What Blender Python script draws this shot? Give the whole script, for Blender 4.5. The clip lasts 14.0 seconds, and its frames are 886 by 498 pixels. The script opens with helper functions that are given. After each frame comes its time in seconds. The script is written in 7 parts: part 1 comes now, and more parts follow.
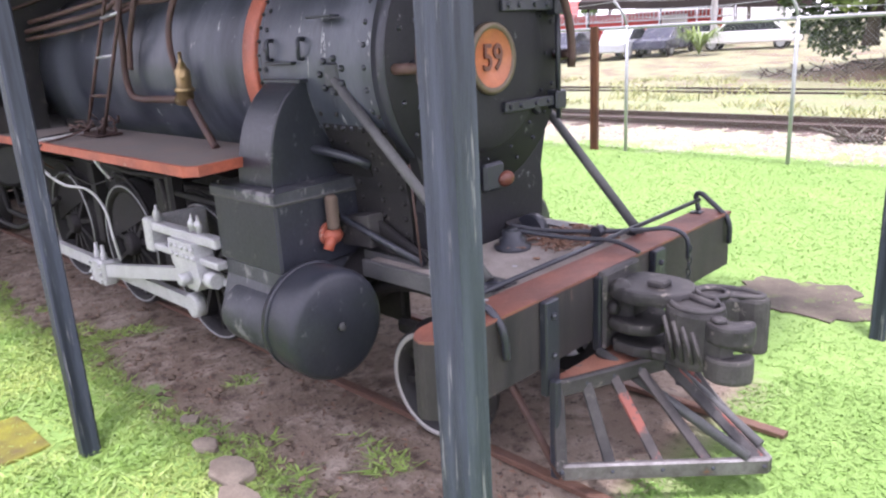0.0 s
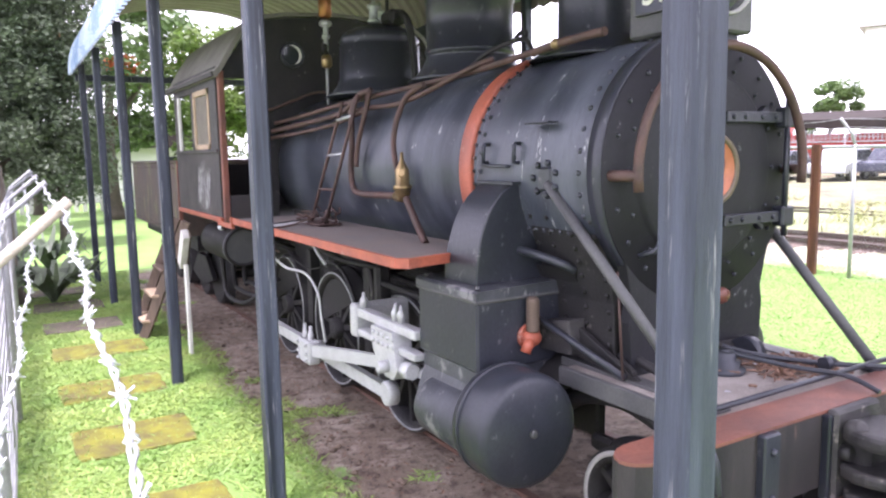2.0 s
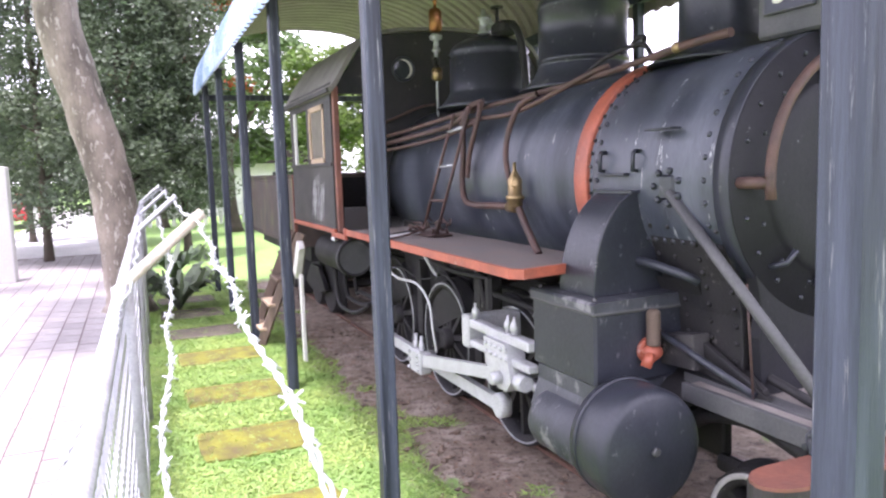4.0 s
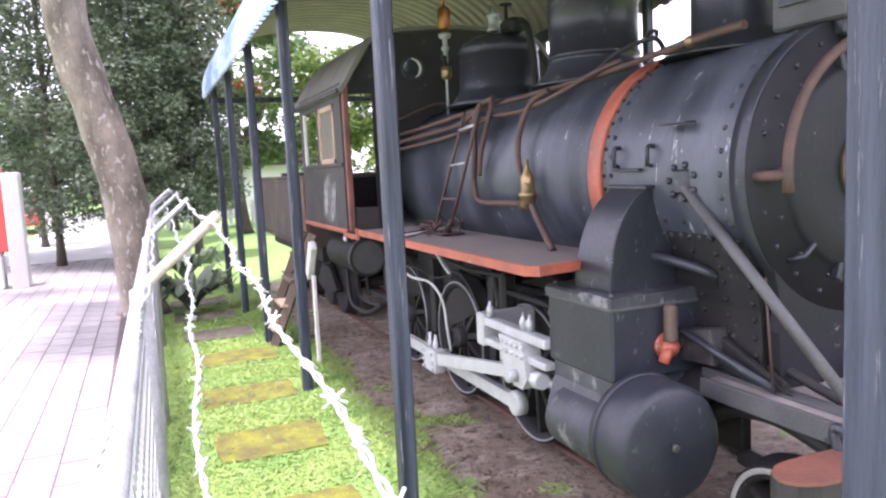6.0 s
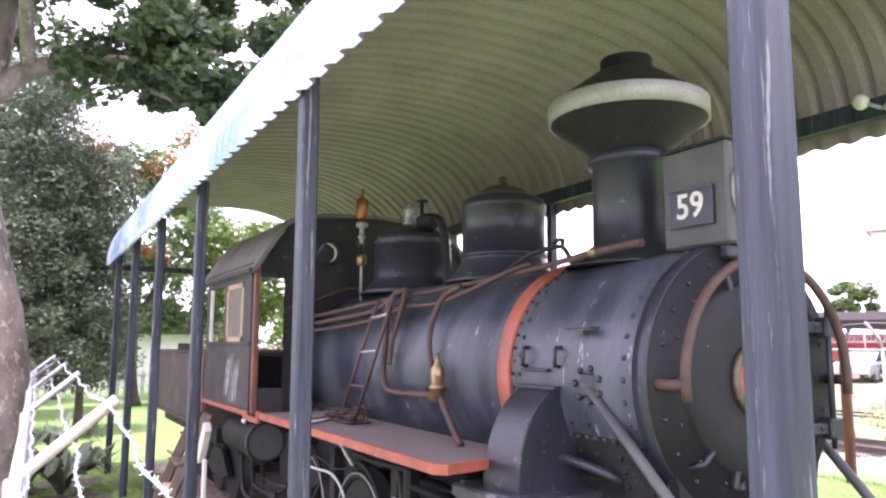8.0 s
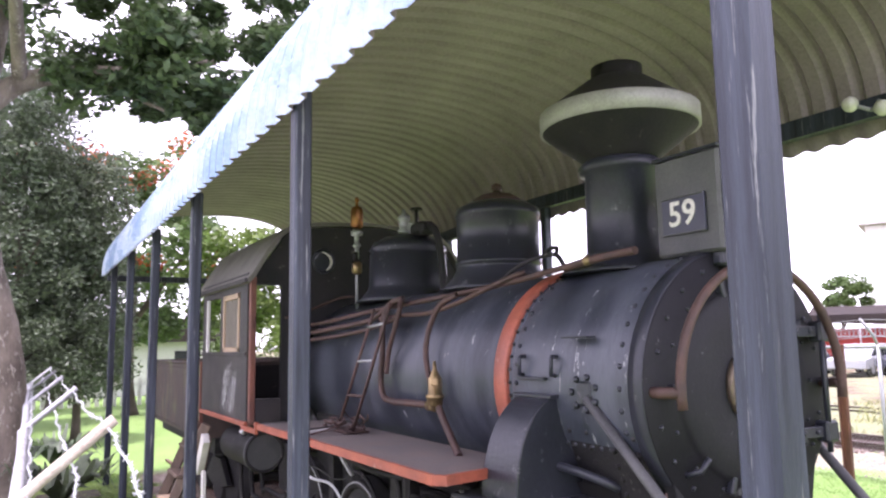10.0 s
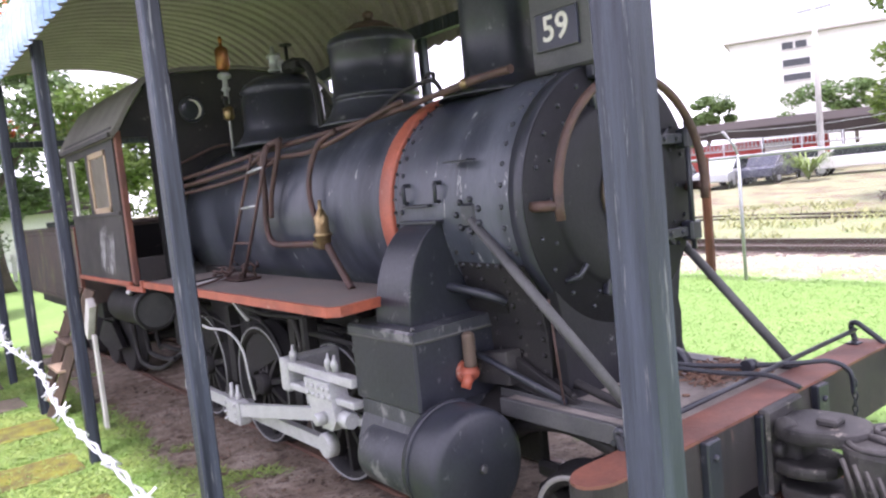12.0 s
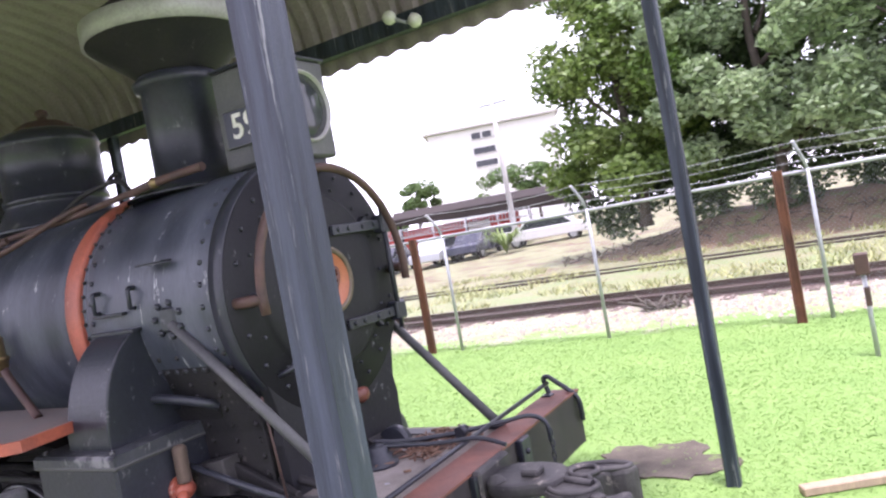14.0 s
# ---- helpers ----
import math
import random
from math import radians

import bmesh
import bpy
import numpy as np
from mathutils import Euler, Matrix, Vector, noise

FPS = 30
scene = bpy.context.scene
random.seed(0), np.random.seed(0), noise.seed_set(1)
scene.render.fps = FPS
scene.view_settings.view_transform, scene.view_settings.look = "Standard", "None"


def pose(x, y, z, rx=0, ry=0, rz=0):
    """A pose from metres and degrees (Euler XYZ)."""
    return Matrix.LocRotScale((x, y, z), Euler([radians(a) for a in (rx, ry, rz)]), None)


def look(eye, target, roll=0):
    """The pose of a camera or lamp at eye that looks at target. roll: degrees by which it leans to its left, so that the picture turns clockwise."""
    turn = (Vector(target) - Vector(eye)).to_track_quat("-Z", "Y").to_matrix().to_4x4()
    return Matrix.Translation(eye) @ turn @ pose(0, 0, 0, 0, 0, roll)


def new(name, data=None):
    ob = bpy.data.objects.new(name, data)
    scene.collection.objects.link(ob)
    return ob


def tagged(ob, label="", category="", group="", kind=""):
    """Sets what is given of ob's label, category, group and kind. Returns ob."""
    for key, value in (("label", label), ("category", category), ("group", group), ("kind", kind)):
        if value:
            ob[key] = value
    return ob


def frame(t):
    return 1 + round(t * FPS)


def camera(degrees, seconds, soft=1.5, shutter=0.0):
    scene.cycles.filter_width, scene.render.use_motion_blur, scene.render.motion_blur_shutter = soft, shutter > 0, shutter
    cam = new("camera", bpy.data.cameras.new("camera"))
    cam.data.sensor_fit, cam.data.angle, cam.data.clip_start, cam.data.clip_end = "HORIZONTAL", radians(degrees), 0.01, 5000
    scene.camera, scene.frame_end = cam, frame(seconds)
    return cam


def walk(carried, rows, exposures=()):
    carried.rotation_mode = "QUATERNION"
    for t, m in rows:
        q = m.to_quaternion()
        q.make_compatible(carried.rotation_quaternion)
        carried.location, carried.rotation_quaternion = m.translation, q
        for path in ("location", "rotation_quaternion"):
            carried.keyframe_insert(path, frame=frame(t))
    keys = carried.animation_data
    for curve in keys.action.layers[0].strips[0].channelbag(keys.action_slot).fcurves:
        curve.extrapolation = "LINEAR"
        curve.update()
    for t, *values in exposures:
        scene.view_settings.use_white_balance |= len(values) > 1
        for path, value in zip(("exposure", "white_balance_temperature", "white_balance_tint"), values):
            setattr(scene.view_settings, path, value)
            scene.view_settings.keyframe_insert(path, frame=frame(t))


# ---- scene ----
cam = camera(61.87, 14.0, soft=2.3)
ROWS = [
    (0.0, 1.6636, -2.6978, 1.8502, 73.888, 3.048, 44.299),
    (0.5, 1.6344, -2.7046, 1.8478, 75.332, 3.551, 47.758),
    (1.0, 1.6191, -2.7118, 1.8532, 78.552, 2.410, 53.797),
    (1.5, 1.5849, -2.7098, 1.8455, 80.646, 2.215, 56.635),
    (2.0, 1.5838, -2.7269, 1.8296, 82.629, 1.043, 59.385),
    (2.5, 1.5711, -2.7484, 1.8262, 84.134, 0.101, 63.252),
    (3.0, 1.5552, -2.7615, 1.8188, 84.440, 0.576, 65.751),
    (3.5, 1.5441, -2.7671, 1.8219, 83.970, 1.278, 66.802),
    (6.0, 1.5228, -2.7940, 1.8209, 83.667, 2.839, 67.851),
    (6.5, 1.5397, -2.8120, 1.8366, 85.358, 2.819, 65.819),
    (7.0, 1.5366, -2.8185, 1.8582, 89.118, 1.694, 63.770),
    (7.5, 1.5392, -2.8299, 1.8758, 93.213, 0.691, 62.214),
    (8.0, 1.5416, -2.8498, 1.8855, 97.343, -0.171, 60.493),
    (10.5, 1.5625, -2.8554, 1.9343, 97.214, 1.386, 60.101),
    (11.0, 1.5534, -2.8272, 1.8916, 93.159, 2.207, 56.943),
    (11.5, 1.5656, -2.7925, 1.8643, 87.406, 5.800, 54.294),
    (12.0, 1.5402, -2.8092, 1.8620, 84.952, 5.742, 51.762),
    (12.5, 1.5500, -2.8008, 1.8305, 81.400, 6.539, 49.613),
    (13.0, 1.5639, -2.7876, 1.8286, 83.098, 7.128, 45.527),
    (13.5, 1.5695, -2.7518, 1.8420, 85.830, 11.403, 37.427),
    (14.0, 1.6204, -2.7574, 1.8525, 88.893, 10.413, 30.413),
]
walk(cam, [(t, pose(x, y, z, rx, ry, rz)) for t, x, y, z, rx, ry, rz in ROWS], [(0.0, 1.14, 6100, 31), (1.5, 1.4, 6100, 31), (3.0, 1.57, 6050, 31), (6.5, 1.49, 6050, 32), (8.0, 1.5, 6100, 39), (10.5, 1.12, 6100, 37), (12.5, 1.13, 6050, 32), (13.5, 1.12, 6000, 33), (14.0, 1.0, 6000, 34)])

# ---- light ----
SUN_ELEV, SUN_AZ = radians(79.6), radians(130)
world = bpy.data.worlds.new("sky")
scene.world = world
world.use_nodes = True
wn, wl = world.node_tree.nodes, world.node_tree.links
sky = wn.new("ShaderNodeTexSky")
sky.sky_type, sky.sun_disc = "NISHITA", False
sky.sun_elevation, sky.sun_rotation = SUN_ELEV, SUN_AZ
sky.air_density, sky.dust_density, sky.ozone_density = 1.0, 1.0, 1.0
cloud = wn.new("ShaderNodeMix")  # thin bright cloud over the blue
cloud.data_type = "RGBA"
cloud.inputs["Factor"].default_value = 0.8
cloud.inputs["B"].default_value = (10.4, 10.4, 10.6, 1)
wl.new(sky.outputs[0], cloud.inputs["A"])
wl.new(cloud.outputs["Result"], wn["Background"].inputs[0])
wn["Background"].inputs[1].default_value = 0.15
sun = new("sun", bpy.data.lights.new("sun", "SUN"))
sun.data.energy, sun.data.angle, sun.data.color = 3.3, radians(6), (1.0, 0.96, 0.9)
to_sun = Vector((math.sin(SUN_AZ) * math.cos(SUN_ELEV), math.cos(SUN_AZ) * math.cos(SUN_ELEV), math.sin(SUN_ELEV)))
sun.matrix_world = look(to_sun * 40, (0, 0, 0))

# ---- materials ----
def mat(name, base, other=None, rough=0.6, metal=0.0, scale=3.0, fine=60.0, bump=0.2, mix=0.5, rvar=0.15, stretch=(1, 1, 1), wear=None, wear_at=0.62, wear_scale=9.0, vary=0.0, spec=0.5, island=False):
    """A two-scale noise surface: base and other by a broad noise, a fine grain in bump and roughness, wear as chips of a third colour."""
    m = bpy.data.materials.new(name)
    m.use_nodes = True
    n, l = m.node_tree.nodes, m.node_tree.links
    p = n["Principled BSDF"]
    co = n.new("ShaderNodeTexCoord")
    mp = n.new("ShaderNodeMapping")
    mp.inputs["Scale"].default_value = stretch
    l.new(co.outputs["Object"], mp.inputs[0])

    def noise_node(s, d, r=0.55):
        t = n.new("ShaderNodeTexNoise")
        t.inputs["Scale"].default_value, t.inputs["Detail"].default_value, t.inputs["Roughness"].default_value = s, d, r
        l.new(mp.outputs[0], t.inputs["Vector"])
        return t

    def ramp(src, a, b):
        r = n.new("ShaderNodeMapRange")
        r.inputs["From Min"].default_value, r.inputs["From Max"].default_value = a, b
        l.new(src, r.inputs["Value"])
        return r.outputs[0]

    def blend(fac, a, b):
        x = n.new("ShaderNodeMix")
        x.data_type = "RGBA"
        l.new(fac, x.inputs["Factor"])
        for v, s in ((a, x.inputs["A"]), (b, x.inputs["B"])):
            if isinstance(v, tuple):
                s.default_value = (*v, 1)
            else:
                l.new(v, s)
        return x.outputs["Result"]

    broad, grain = noise_node(scale, 5), noise_node(fine, 3, 0.7)
    other = other or tuple(c * 0.7 for c in base)
    col = blend(ramp(broad.outputs["Fac"], 0.5 - 0.25 / max(mix, 0.05) * 0.5, 0.5 + 0.25 / max(mix, 0.05) * 0.5), base, other)
    dark = blend(ramp(grain.outputs["Fac"], 0.35, 0.75), tuple([1.0] * 3), tuple([0.72] * 3))
    mul = n.new("ShaderNodeMix")
    mul.data_type, mul.blend_type = "RGBA", "MULTIPLY"
    mul.inputs["Factor"].default_value = 1.0
    l.new(col, mul.inputs["A"]), l.new(dark, mul.inputs["B"])
    col = mul.outputs["Result"]
    if wear:
        w = noise_node(wear_scale, 6, 0.7)
        col = blend(ramp(w.outputs["Fac"], wear_at, wear_at + 0.06), col, wear)
    if vary:
        oi = n.new("ShaderNodeNewGeometry") if island else n.new("ShaderNodeObjectInfo")
        hsv = n.new("ShaderNodeHueSaturation")
        r = n.new("ShaderNodeMapRange")
        r.inputs["To Min"].default_value, r.inputs["To Max"].default_value = 1 - vary, 1 + vary
        l.new(oi.outputs["Random Per Island" if island else "Random"], r.inputs["Value"])
        l.new(r.outputs[0], hsv.inputs["Value"])
        l.new(col, hsv.inputs["Color"])
        col = hsv.outputs[0]
    l.new(col, p.inputs["Base Color"])
    rr = n.new("ShaderNodeMapRange")
    rr.inputs["To Min"].default_value, rr.inputs["To Max"].default_value = max(0.03, rough - rvar), min(1, rough + rvar)
    l.new(broad.outputs["Fac"], rr.inputs["Value"])
    l.new(rr.outputs[0], p.inputs["Roughness"])
    p.inputs["Metallic"].default_value = metal
    p.inputs["Specular IOR Level"].default_value = spec
    if bump:
        b = n.new("ShaderNodeBump")
        b.inputs["Strength"].default_value, b.inputs["Distance"].default_value = bump, 0.01
        l.new(grain.outputs["Fac"], b.inputs["Height"])
        l.new(b.outputs[0], p.inputs["Normal"])
    return m


BLACK = mat("black_paint", (0.018, 0.02, 0.028), (0.036, 0.04, 0.051), 0.36, 0, 2.5, 70, 0.15, 0.6, 0.14, (0.6, 1, 0.7), (0.11, 0.11, 0.118), 0.625, 16, spec=0.42)
BOILER = mat("boiler_paint", (0.03, 0.035, 0.048), (0.078, 0.087, 0.11), 0.37, 0, 2.6, 45, 0.2, 0.85, 0.2, (1.8, 1, 0.4), (0.36, 0.37, 0.38), 0.64, 13)
FRONTBLACK = mat("matt_smokebox_paint", (0.008, 0.008, 0.011), (0.018, 0.018, 0.022), 0.6, 0, 3, 60, 0.2, 0.6, 0.12, (1, 1, 1), (0.12, 0.12, 0.13), 0.64, 12, spec=0.28)
DUSTY = mat("dusty_scuffed_black_paint", (0.02, 0.023, 0.031), (0.06, 0.064, 0.074), 0.45, 0, 5, 70, 0.25, 0.8, 0.15, (0.7, 1, 0.5), (0.17, 0.17, 0.175), 0.55, 11)
SOOT = mat("sooty_iron", (0.011, 0.011, 0.013), (0.028, 0.026, 0.026), 0.62, 0, 4, 60, 0.35, 0.6, 0.15, (1, 1, 1), (0.09, 0.08, 0.075), 0.63, 11, spec=0.3)
GREYBLACK = mat("dusty_black_iron", (0.05, 0.052, 0.056), (0.1, 0.1, 0.1), 0.55, 0, 4, 80, 0.25, 0.6, 0.15, (1, 1, 1), (0.2, 0.2, 0.2), 0.68, 10)
PILOTRED = mat("dusty_worn_red_plate", (0.36, 0.17, 0.11), (0.24, 0.1, 0.07), 0.7, 0, 6, 70, 0.3, 0.7, 0.12, (1, 1, 1), (0.12, 0.1, 0.09), 0.62, 9)
BEAM = mat("weathered_beam_paint", (0.022, 0.021, 0.023), (0.05, 0.044, 0.044), 0.6, 0, 4, 70, 0.35, 0.7, 0.12, (2, 3, 0.5), (0.12, 0.08, 0.065), 0.63, 8, spec=0.3)
RED = mat("orange_red_paint", (0.42, 0.105, 0.055), (0.28, 0.08, 0.05), 0.5, 0, 6, 60, 0.15, 0.8, 0.12, (1, 1, 1), (0.4, 0.22, 0.17), 0.63, 12)
REDBEAM = mat("faded_red_oxide_paint", (0.22, 0.08, 0.052), (0.13, 0.055, 0.042), 0.62, 0, 5, 70, 0.3, 0.7, 0.12, (1, 1, 1), (0.34, 0.27, 0.23), 0.68, 12)
RUST = mat("rusty_pipe", (0.052, 0.031, 0.027), (0.1, 0.054, 0.042), 0.64, 0.1, 9, 90, 0.4, 0.7)
RUSTPOST = mat("bright_rust", (0.15, 0.055, 0.026), (0.075, 0.032, 0.02), 0.8, 0.0, 6, 80, 0.4, 0.9, 0.1, (1, 1, 0.4))
SILVER = mat("silver_paint", (0.55, 0.56, 0.56), (0.42, 0.43, 0.43), 0.42, 0.15, 7, 80, 0.2, 0.5, 0.12, (1, 1, 1), (0.25, 0.24, 0.22), 0.68, 14)
BRASS = mat("tarnished_brass", (0.36, 0.26, 0.12), (0.24, 0.18, 0.1), 0.38, 0.85, 12, 90, 0.15)
COPPER = mat("copper_whistle", (0.42, 0.17, 0.06), (0.25, 0.12, 0.06), 0.35, 0.8, 12, 90, 0.15)
BAND = mat("aluminium_paint_band", (0.42, 0.41, 0.4), (0.3, 0.29, 0.28), 0.45, 0.1, 6, 70, 0.15)
DECK = mat("dusty_deck_plate", (0.32, 0.285, 0.26), (0.19, 0.165, 0.15), 0.75, 0, 5, 90, 0.4, 0.7)
WALKPLATE = mat("dusty_running_board", (0.15, 0.135, 0.13), (0.21, 0.17, 0.15), 0.7, 0, 5, 80, 0.3, 0.6)
POST = mat("blue_black_post_paint", (0.016, 0.02, 0.032), (0.05, 0.06, 0.085), 0.42, 0, 5, 70, 0.2, 0.9, 0.15, (5, 5, 0.25), (0.17, 0.175, 0.185), 0.6, 9, spec=0.35)
ROOF_IN = mat("grey_cream_roof_sheet", (0.35, 0.285, 0.295), (0.28, 0.228, 0.235), 0.55, 0, 2, 40, 0.1, 0.7)
# blue sheet; the sky's pale reflection is mixed into its colours
ROOF_OUT = mat("blue_roof_paint_with_sheen", (0.22, 0.33, 0.5), (0.45, 0.53, 0.62), 0.28, 0, 3, 40, 0.1, 0.8, 0.1, (0.3, 1, 1))
WHITE = mat("galvanised_grey_white", (0.42, 0.43, 0.45), (0.3, 0.3, 0.31), 0.5, 0.2, 8, 80, 0.25, 0.7, 0.12, (1, 1, 1), (0.2, 0.15, 0.11), 0.66, 16)
GALV = mat("galvanised_steel", (0.42, 0.44, 0.45), (0.32, 0.33, 0.33), 0.45, 0.4, 8, 80, 0.15)
WIRE = mat("shiny_barbed_wire", (0.72, 0.74, 0.76), (0.5, 0.52, 0.55), 0.35, 0.5, 20, 90, 0.1)
PLATEBLACK = mat("number_plate_blue_black", (0.012, 0.016, 0.035), (0.02, 0.024, 0.04), 0.35, 0, 8, 70, 0.1)
NUMWHITE = mat("numeral_white_paint", (0.72, 0.7, 0.64), (0.58, 0.56, 0.5), 0.5, 0, 20, 90, 0.1)
DISC = mat("disc_orange_paint", (0.46, 0.15, 0.06), (0.36, 0.12, 0.06), 0.5, 0, 14, 80, 0.15)
DISCRIM = mat("disc_rim_bronze", (0.16, 0.12, 0.08), (0.1, 0.08, 0.06), 0.5, 0.4, 14, 80, 0.2)
NUMDARK = mat("numeral_dark_red", (0.14, 0.035, 0.02), (0.08, 0.03, 0.02), 0.5, 0, 14, 80, 0.1)
WOOD = mat("grey_timber", (0.16, 0.11, 0.08), (0.09, 0.065, 0.05), 0.75, 0, 3, 40, 0.3, 0.6, 0.1, (8, 8, 1))
BAREWOOD = mat("weathered_bare_timber", (0.45, 0.33, 0.22), (0.32, 0.24, 0.17), 0.75, 0, 4, 40, 0.3, 0.6, 0.1, (6, 6, 1))
WHITEWOOD = mat("white_painted_timber", (0.7, 0.69, 0.64), (0.55, 0.54, 0.5), 0.6, 0, 5, 50, 0.2, 0.6, 0.1, (3, 3, 1), (0.35, 0.28, 0.2), 0.68, 8)
CABPAINT = mat("dull_brown_black_cab_paint", (0.04, 0.03, 0.03), (0.02, 0.02, 0.022), 0.55, 0, 3, 60, 0.2, 0.6, 0.12, (1, 1, 1), (0.13, 0.1, 0.09), 0.68, 10)
CABROOF = mat("grey_cab_roof", (0.2, 0.19, 0.17), (0.11, 0.1, 0.095), 0.65, 0, 2, 50, 0.2, 0.6)
TENDER = mat("rusted_tender_plate", (0.05, 0.04, 0.036), (0.11, 0.075, 0.058), 0.7, 0, 3, 60, 0.3, 0.8, 0.12, (2, 2, 0.7), (0.12, 0.14, 0.06), 0.56, 3)
FROSTED = mat("yellowed_pane", (0.2, 0.18, 0.15), (0.14, 0.12, 0.1), 0.3, 0, 4, 60, 0.05)
MOSS = mat("mossy_concrete", (0.2, 0.2, 0.018), (0.1, 0.085, 0.025), 0.85, 0, 6, 70, 0.5, 0.9, 0.1, (1, 1, 1), (0.1, 0.07, 0.035), 0.6, 5)
STONE = mat("dirty_concrete", (0.28, 0.24, 0.19), (0.17, 0.14, 0.11), 0.85, 0, 6, 70, 0.5, 0.9)
PAVER = mat("pale_grey_paver", (0.38, 0.355, 0.35), (0.28, 0.25, 0.245), 0.8, 0, 3, 90, 0.4, 0.6, 0.1, vary=0.14)
JOINT = mat("paver_joint", (0.15, 0.112, 0.108), (0.11, 0.082, 0.078), 0.9, 0, 6, 60, 0.3)
CONCRETE = mat("pale_street_concrete", (0.5, 0.49, 0.47), (0.42, 0.41, 0.4), 0.8, 0, 1.5, 40, 0.3)
RAIL = mat("rusted_rail", (0.11, 0.06, 0.045), (0.16, 0.085, 0.055), 0.6, 0.2, 7, 60, 0.3)
TRACKRAIL = mat("dark_running_rail", (0.075, 0.05, 0.045), (0.1, 0.07, 0.06), 0.5, 0.3, 7, 60, 0.2)
SLEEPER = mat("old_sleeper", (0.09, 0.065, 0.05), (0.14, 0.1, 0.08), 0.85, 0, 5, 50, 0.4)
BARK = mat("mottled_grey_tree_bark", (0.27, 0.225, 0.185), (0.11, 0.09, 0.072), 0.85, 0, 3.5, 22, 0.9, 0.9, 0.1, (1, 1, 0.42), (0.33, 0.3, 0.26), 0.56, 14)
DARKBARK = mat("dark_tree_bark", (0.1, 0.08, 0.06), (0.06, 0.05, 0.04), 0.85, 0, 4, 30, 0.6)
GRASSLEAF = mat("bright_weed_leaf", (0.34, 0.45, 0.12), (0.2, 0.34, 0.075), 0.5, 0, 1.6, 30, 0, 0.9, 0.1, vary=0.25, island=True)
LAWNLEAF = mat("lawn_blade", (0.23, 0.375, 0.1), (0.155, 0.285, 0.067), 0.6, 0, 0.8, 30, 0, 0.9, 0.1, vary=0.12, spec=0.25, island=True)
GLASS = mat("window_glass", (0.03, 0.035, 0.04), (0.04, 0.045, 0.05), 0.1, 0, 3, 40, 0, rvar=0.03)
RUBBER = mat("black_rubber", (0.02, 0.02, 0.02), (0.03, 0.03, 0.03), 0.6, 0, 8, 80, 0.1)
WALLWHITE = mat("far_white_render", (0.74, 0.74, 0.72), (0.66, 0.66, 0.64), 0.8, 0, 0.3, 20, 0.1)
REDWALL = mat("far_red_wall", (0.55, 0.07, 0.06), (0.45, 0.065, 0.055), 0.7, 0, 0.5, 20, 0.1)
DARKROOF = mat("far_dark_sheet_roof", (0.03, 0.026, 0.025), (0.055, 0.045, 0.04), 0.85, 0, 0.6, 20, 0.1, spec=0.1)
# trodden lawn patch; on the far slabs this brown paints in tree shade
TRODDEN_AND_SHADE = mat("trodden_brown_and_slab_shade", (0.07, 0.058, 0.042), (0.13, 0.108, 0.08), 0.9, 0, 4, 50, 0.5, 0.9, 0.1, (1, 1, 1), (0.12, 0.16, 0.05), 0.58, 6)
CLOD = mat("earth_clod", (0.2, 0.15, 0.11), (0.12, 0.085, 0.06), 0.9, 0, 9, 60, 0.2, vary=0.4, island=True)
CAST = mat("dusty_cast_iron", (0.02, 0.019, 0.021), (0.058, 0.055, 0.054), 0.6, 0, 6, 80, 0.35, 0.9, 0.12, (1, 1, 1), (0.16, 0.145, 0.13), 0.61, 13, spec=0.35)
WORNRED = mat("black_bar_with_worn_red", (0.03, 0.027, 0.028), (0.07, 0.06, 0.058), 0.6, 0, 6, 80, 0.3, 0.8, 0.12, (1, 1, 1), (0.2, 0.065, 0.05), 0.53, 6, spec=0.35)
PALESTICK = mat("sun_bleached_timber", (0.5, 0.45, 0.38), (0.34, 0.29, 0.23), 0.75, 0, 9, 50, 0.4, 0.8)
BARESTEEL = mat("worn_bright_steel_bar", (0.19, 0.185, 0.185), (0.08, 0.072, 0.07), 0.45, 0.4, 9, 80, 0.25, 0.9, 0.12, (1, 1, 1), (0.16, 0.08, 0.05), 0.6, 7)
EMBLEM = mat("flaking_pale_emblem_paint", (0.36, 0.36, 0.36), (0.16, 0.155, 0.15), 0.65, 0, 14, 80, 0.2, 0.9)
LITTER = mat("dry_leaf_litter", (0.26, 0.15, 0.1), (0.14, 0.085, 0.06), 0.9, 0, 9, 60, 0.2, vary=0.35, island=True)


def sheer(m, share):
    """Lets a share of the light through thin leaves."""
    n, l = m.node_tree.nodes, m.node_tree.links
    p = n["Principled BSDF"]
    tr, mx = n.new("ShaderNodeBsdfTranslucent"), n.new("ShaderNodeMixShader")
    l.new(p.inputs["Base Color"].links[0].from_socket, tr.inputs["Color"])
    mx.inputs[0].default_value = share
    l.new(p.outputs[0], mx.inputs[1]), l.new(tr.outputs[0], mx.inputs[2])
    l.new(mx.outputs[0], n["Material Output"].inputs[0])
    return m


sheer(GRASSLEAF, 0.2)
sheer(LAWNLEAF, 0.12)


def leaf_mat(name, a, b, share=0.3):
    m = mat(name, a, b, 0.5, 0, 0.6, 25, 0, 0.7, 0.1, vary=0.4, island=True)
    return sheer(m, share)


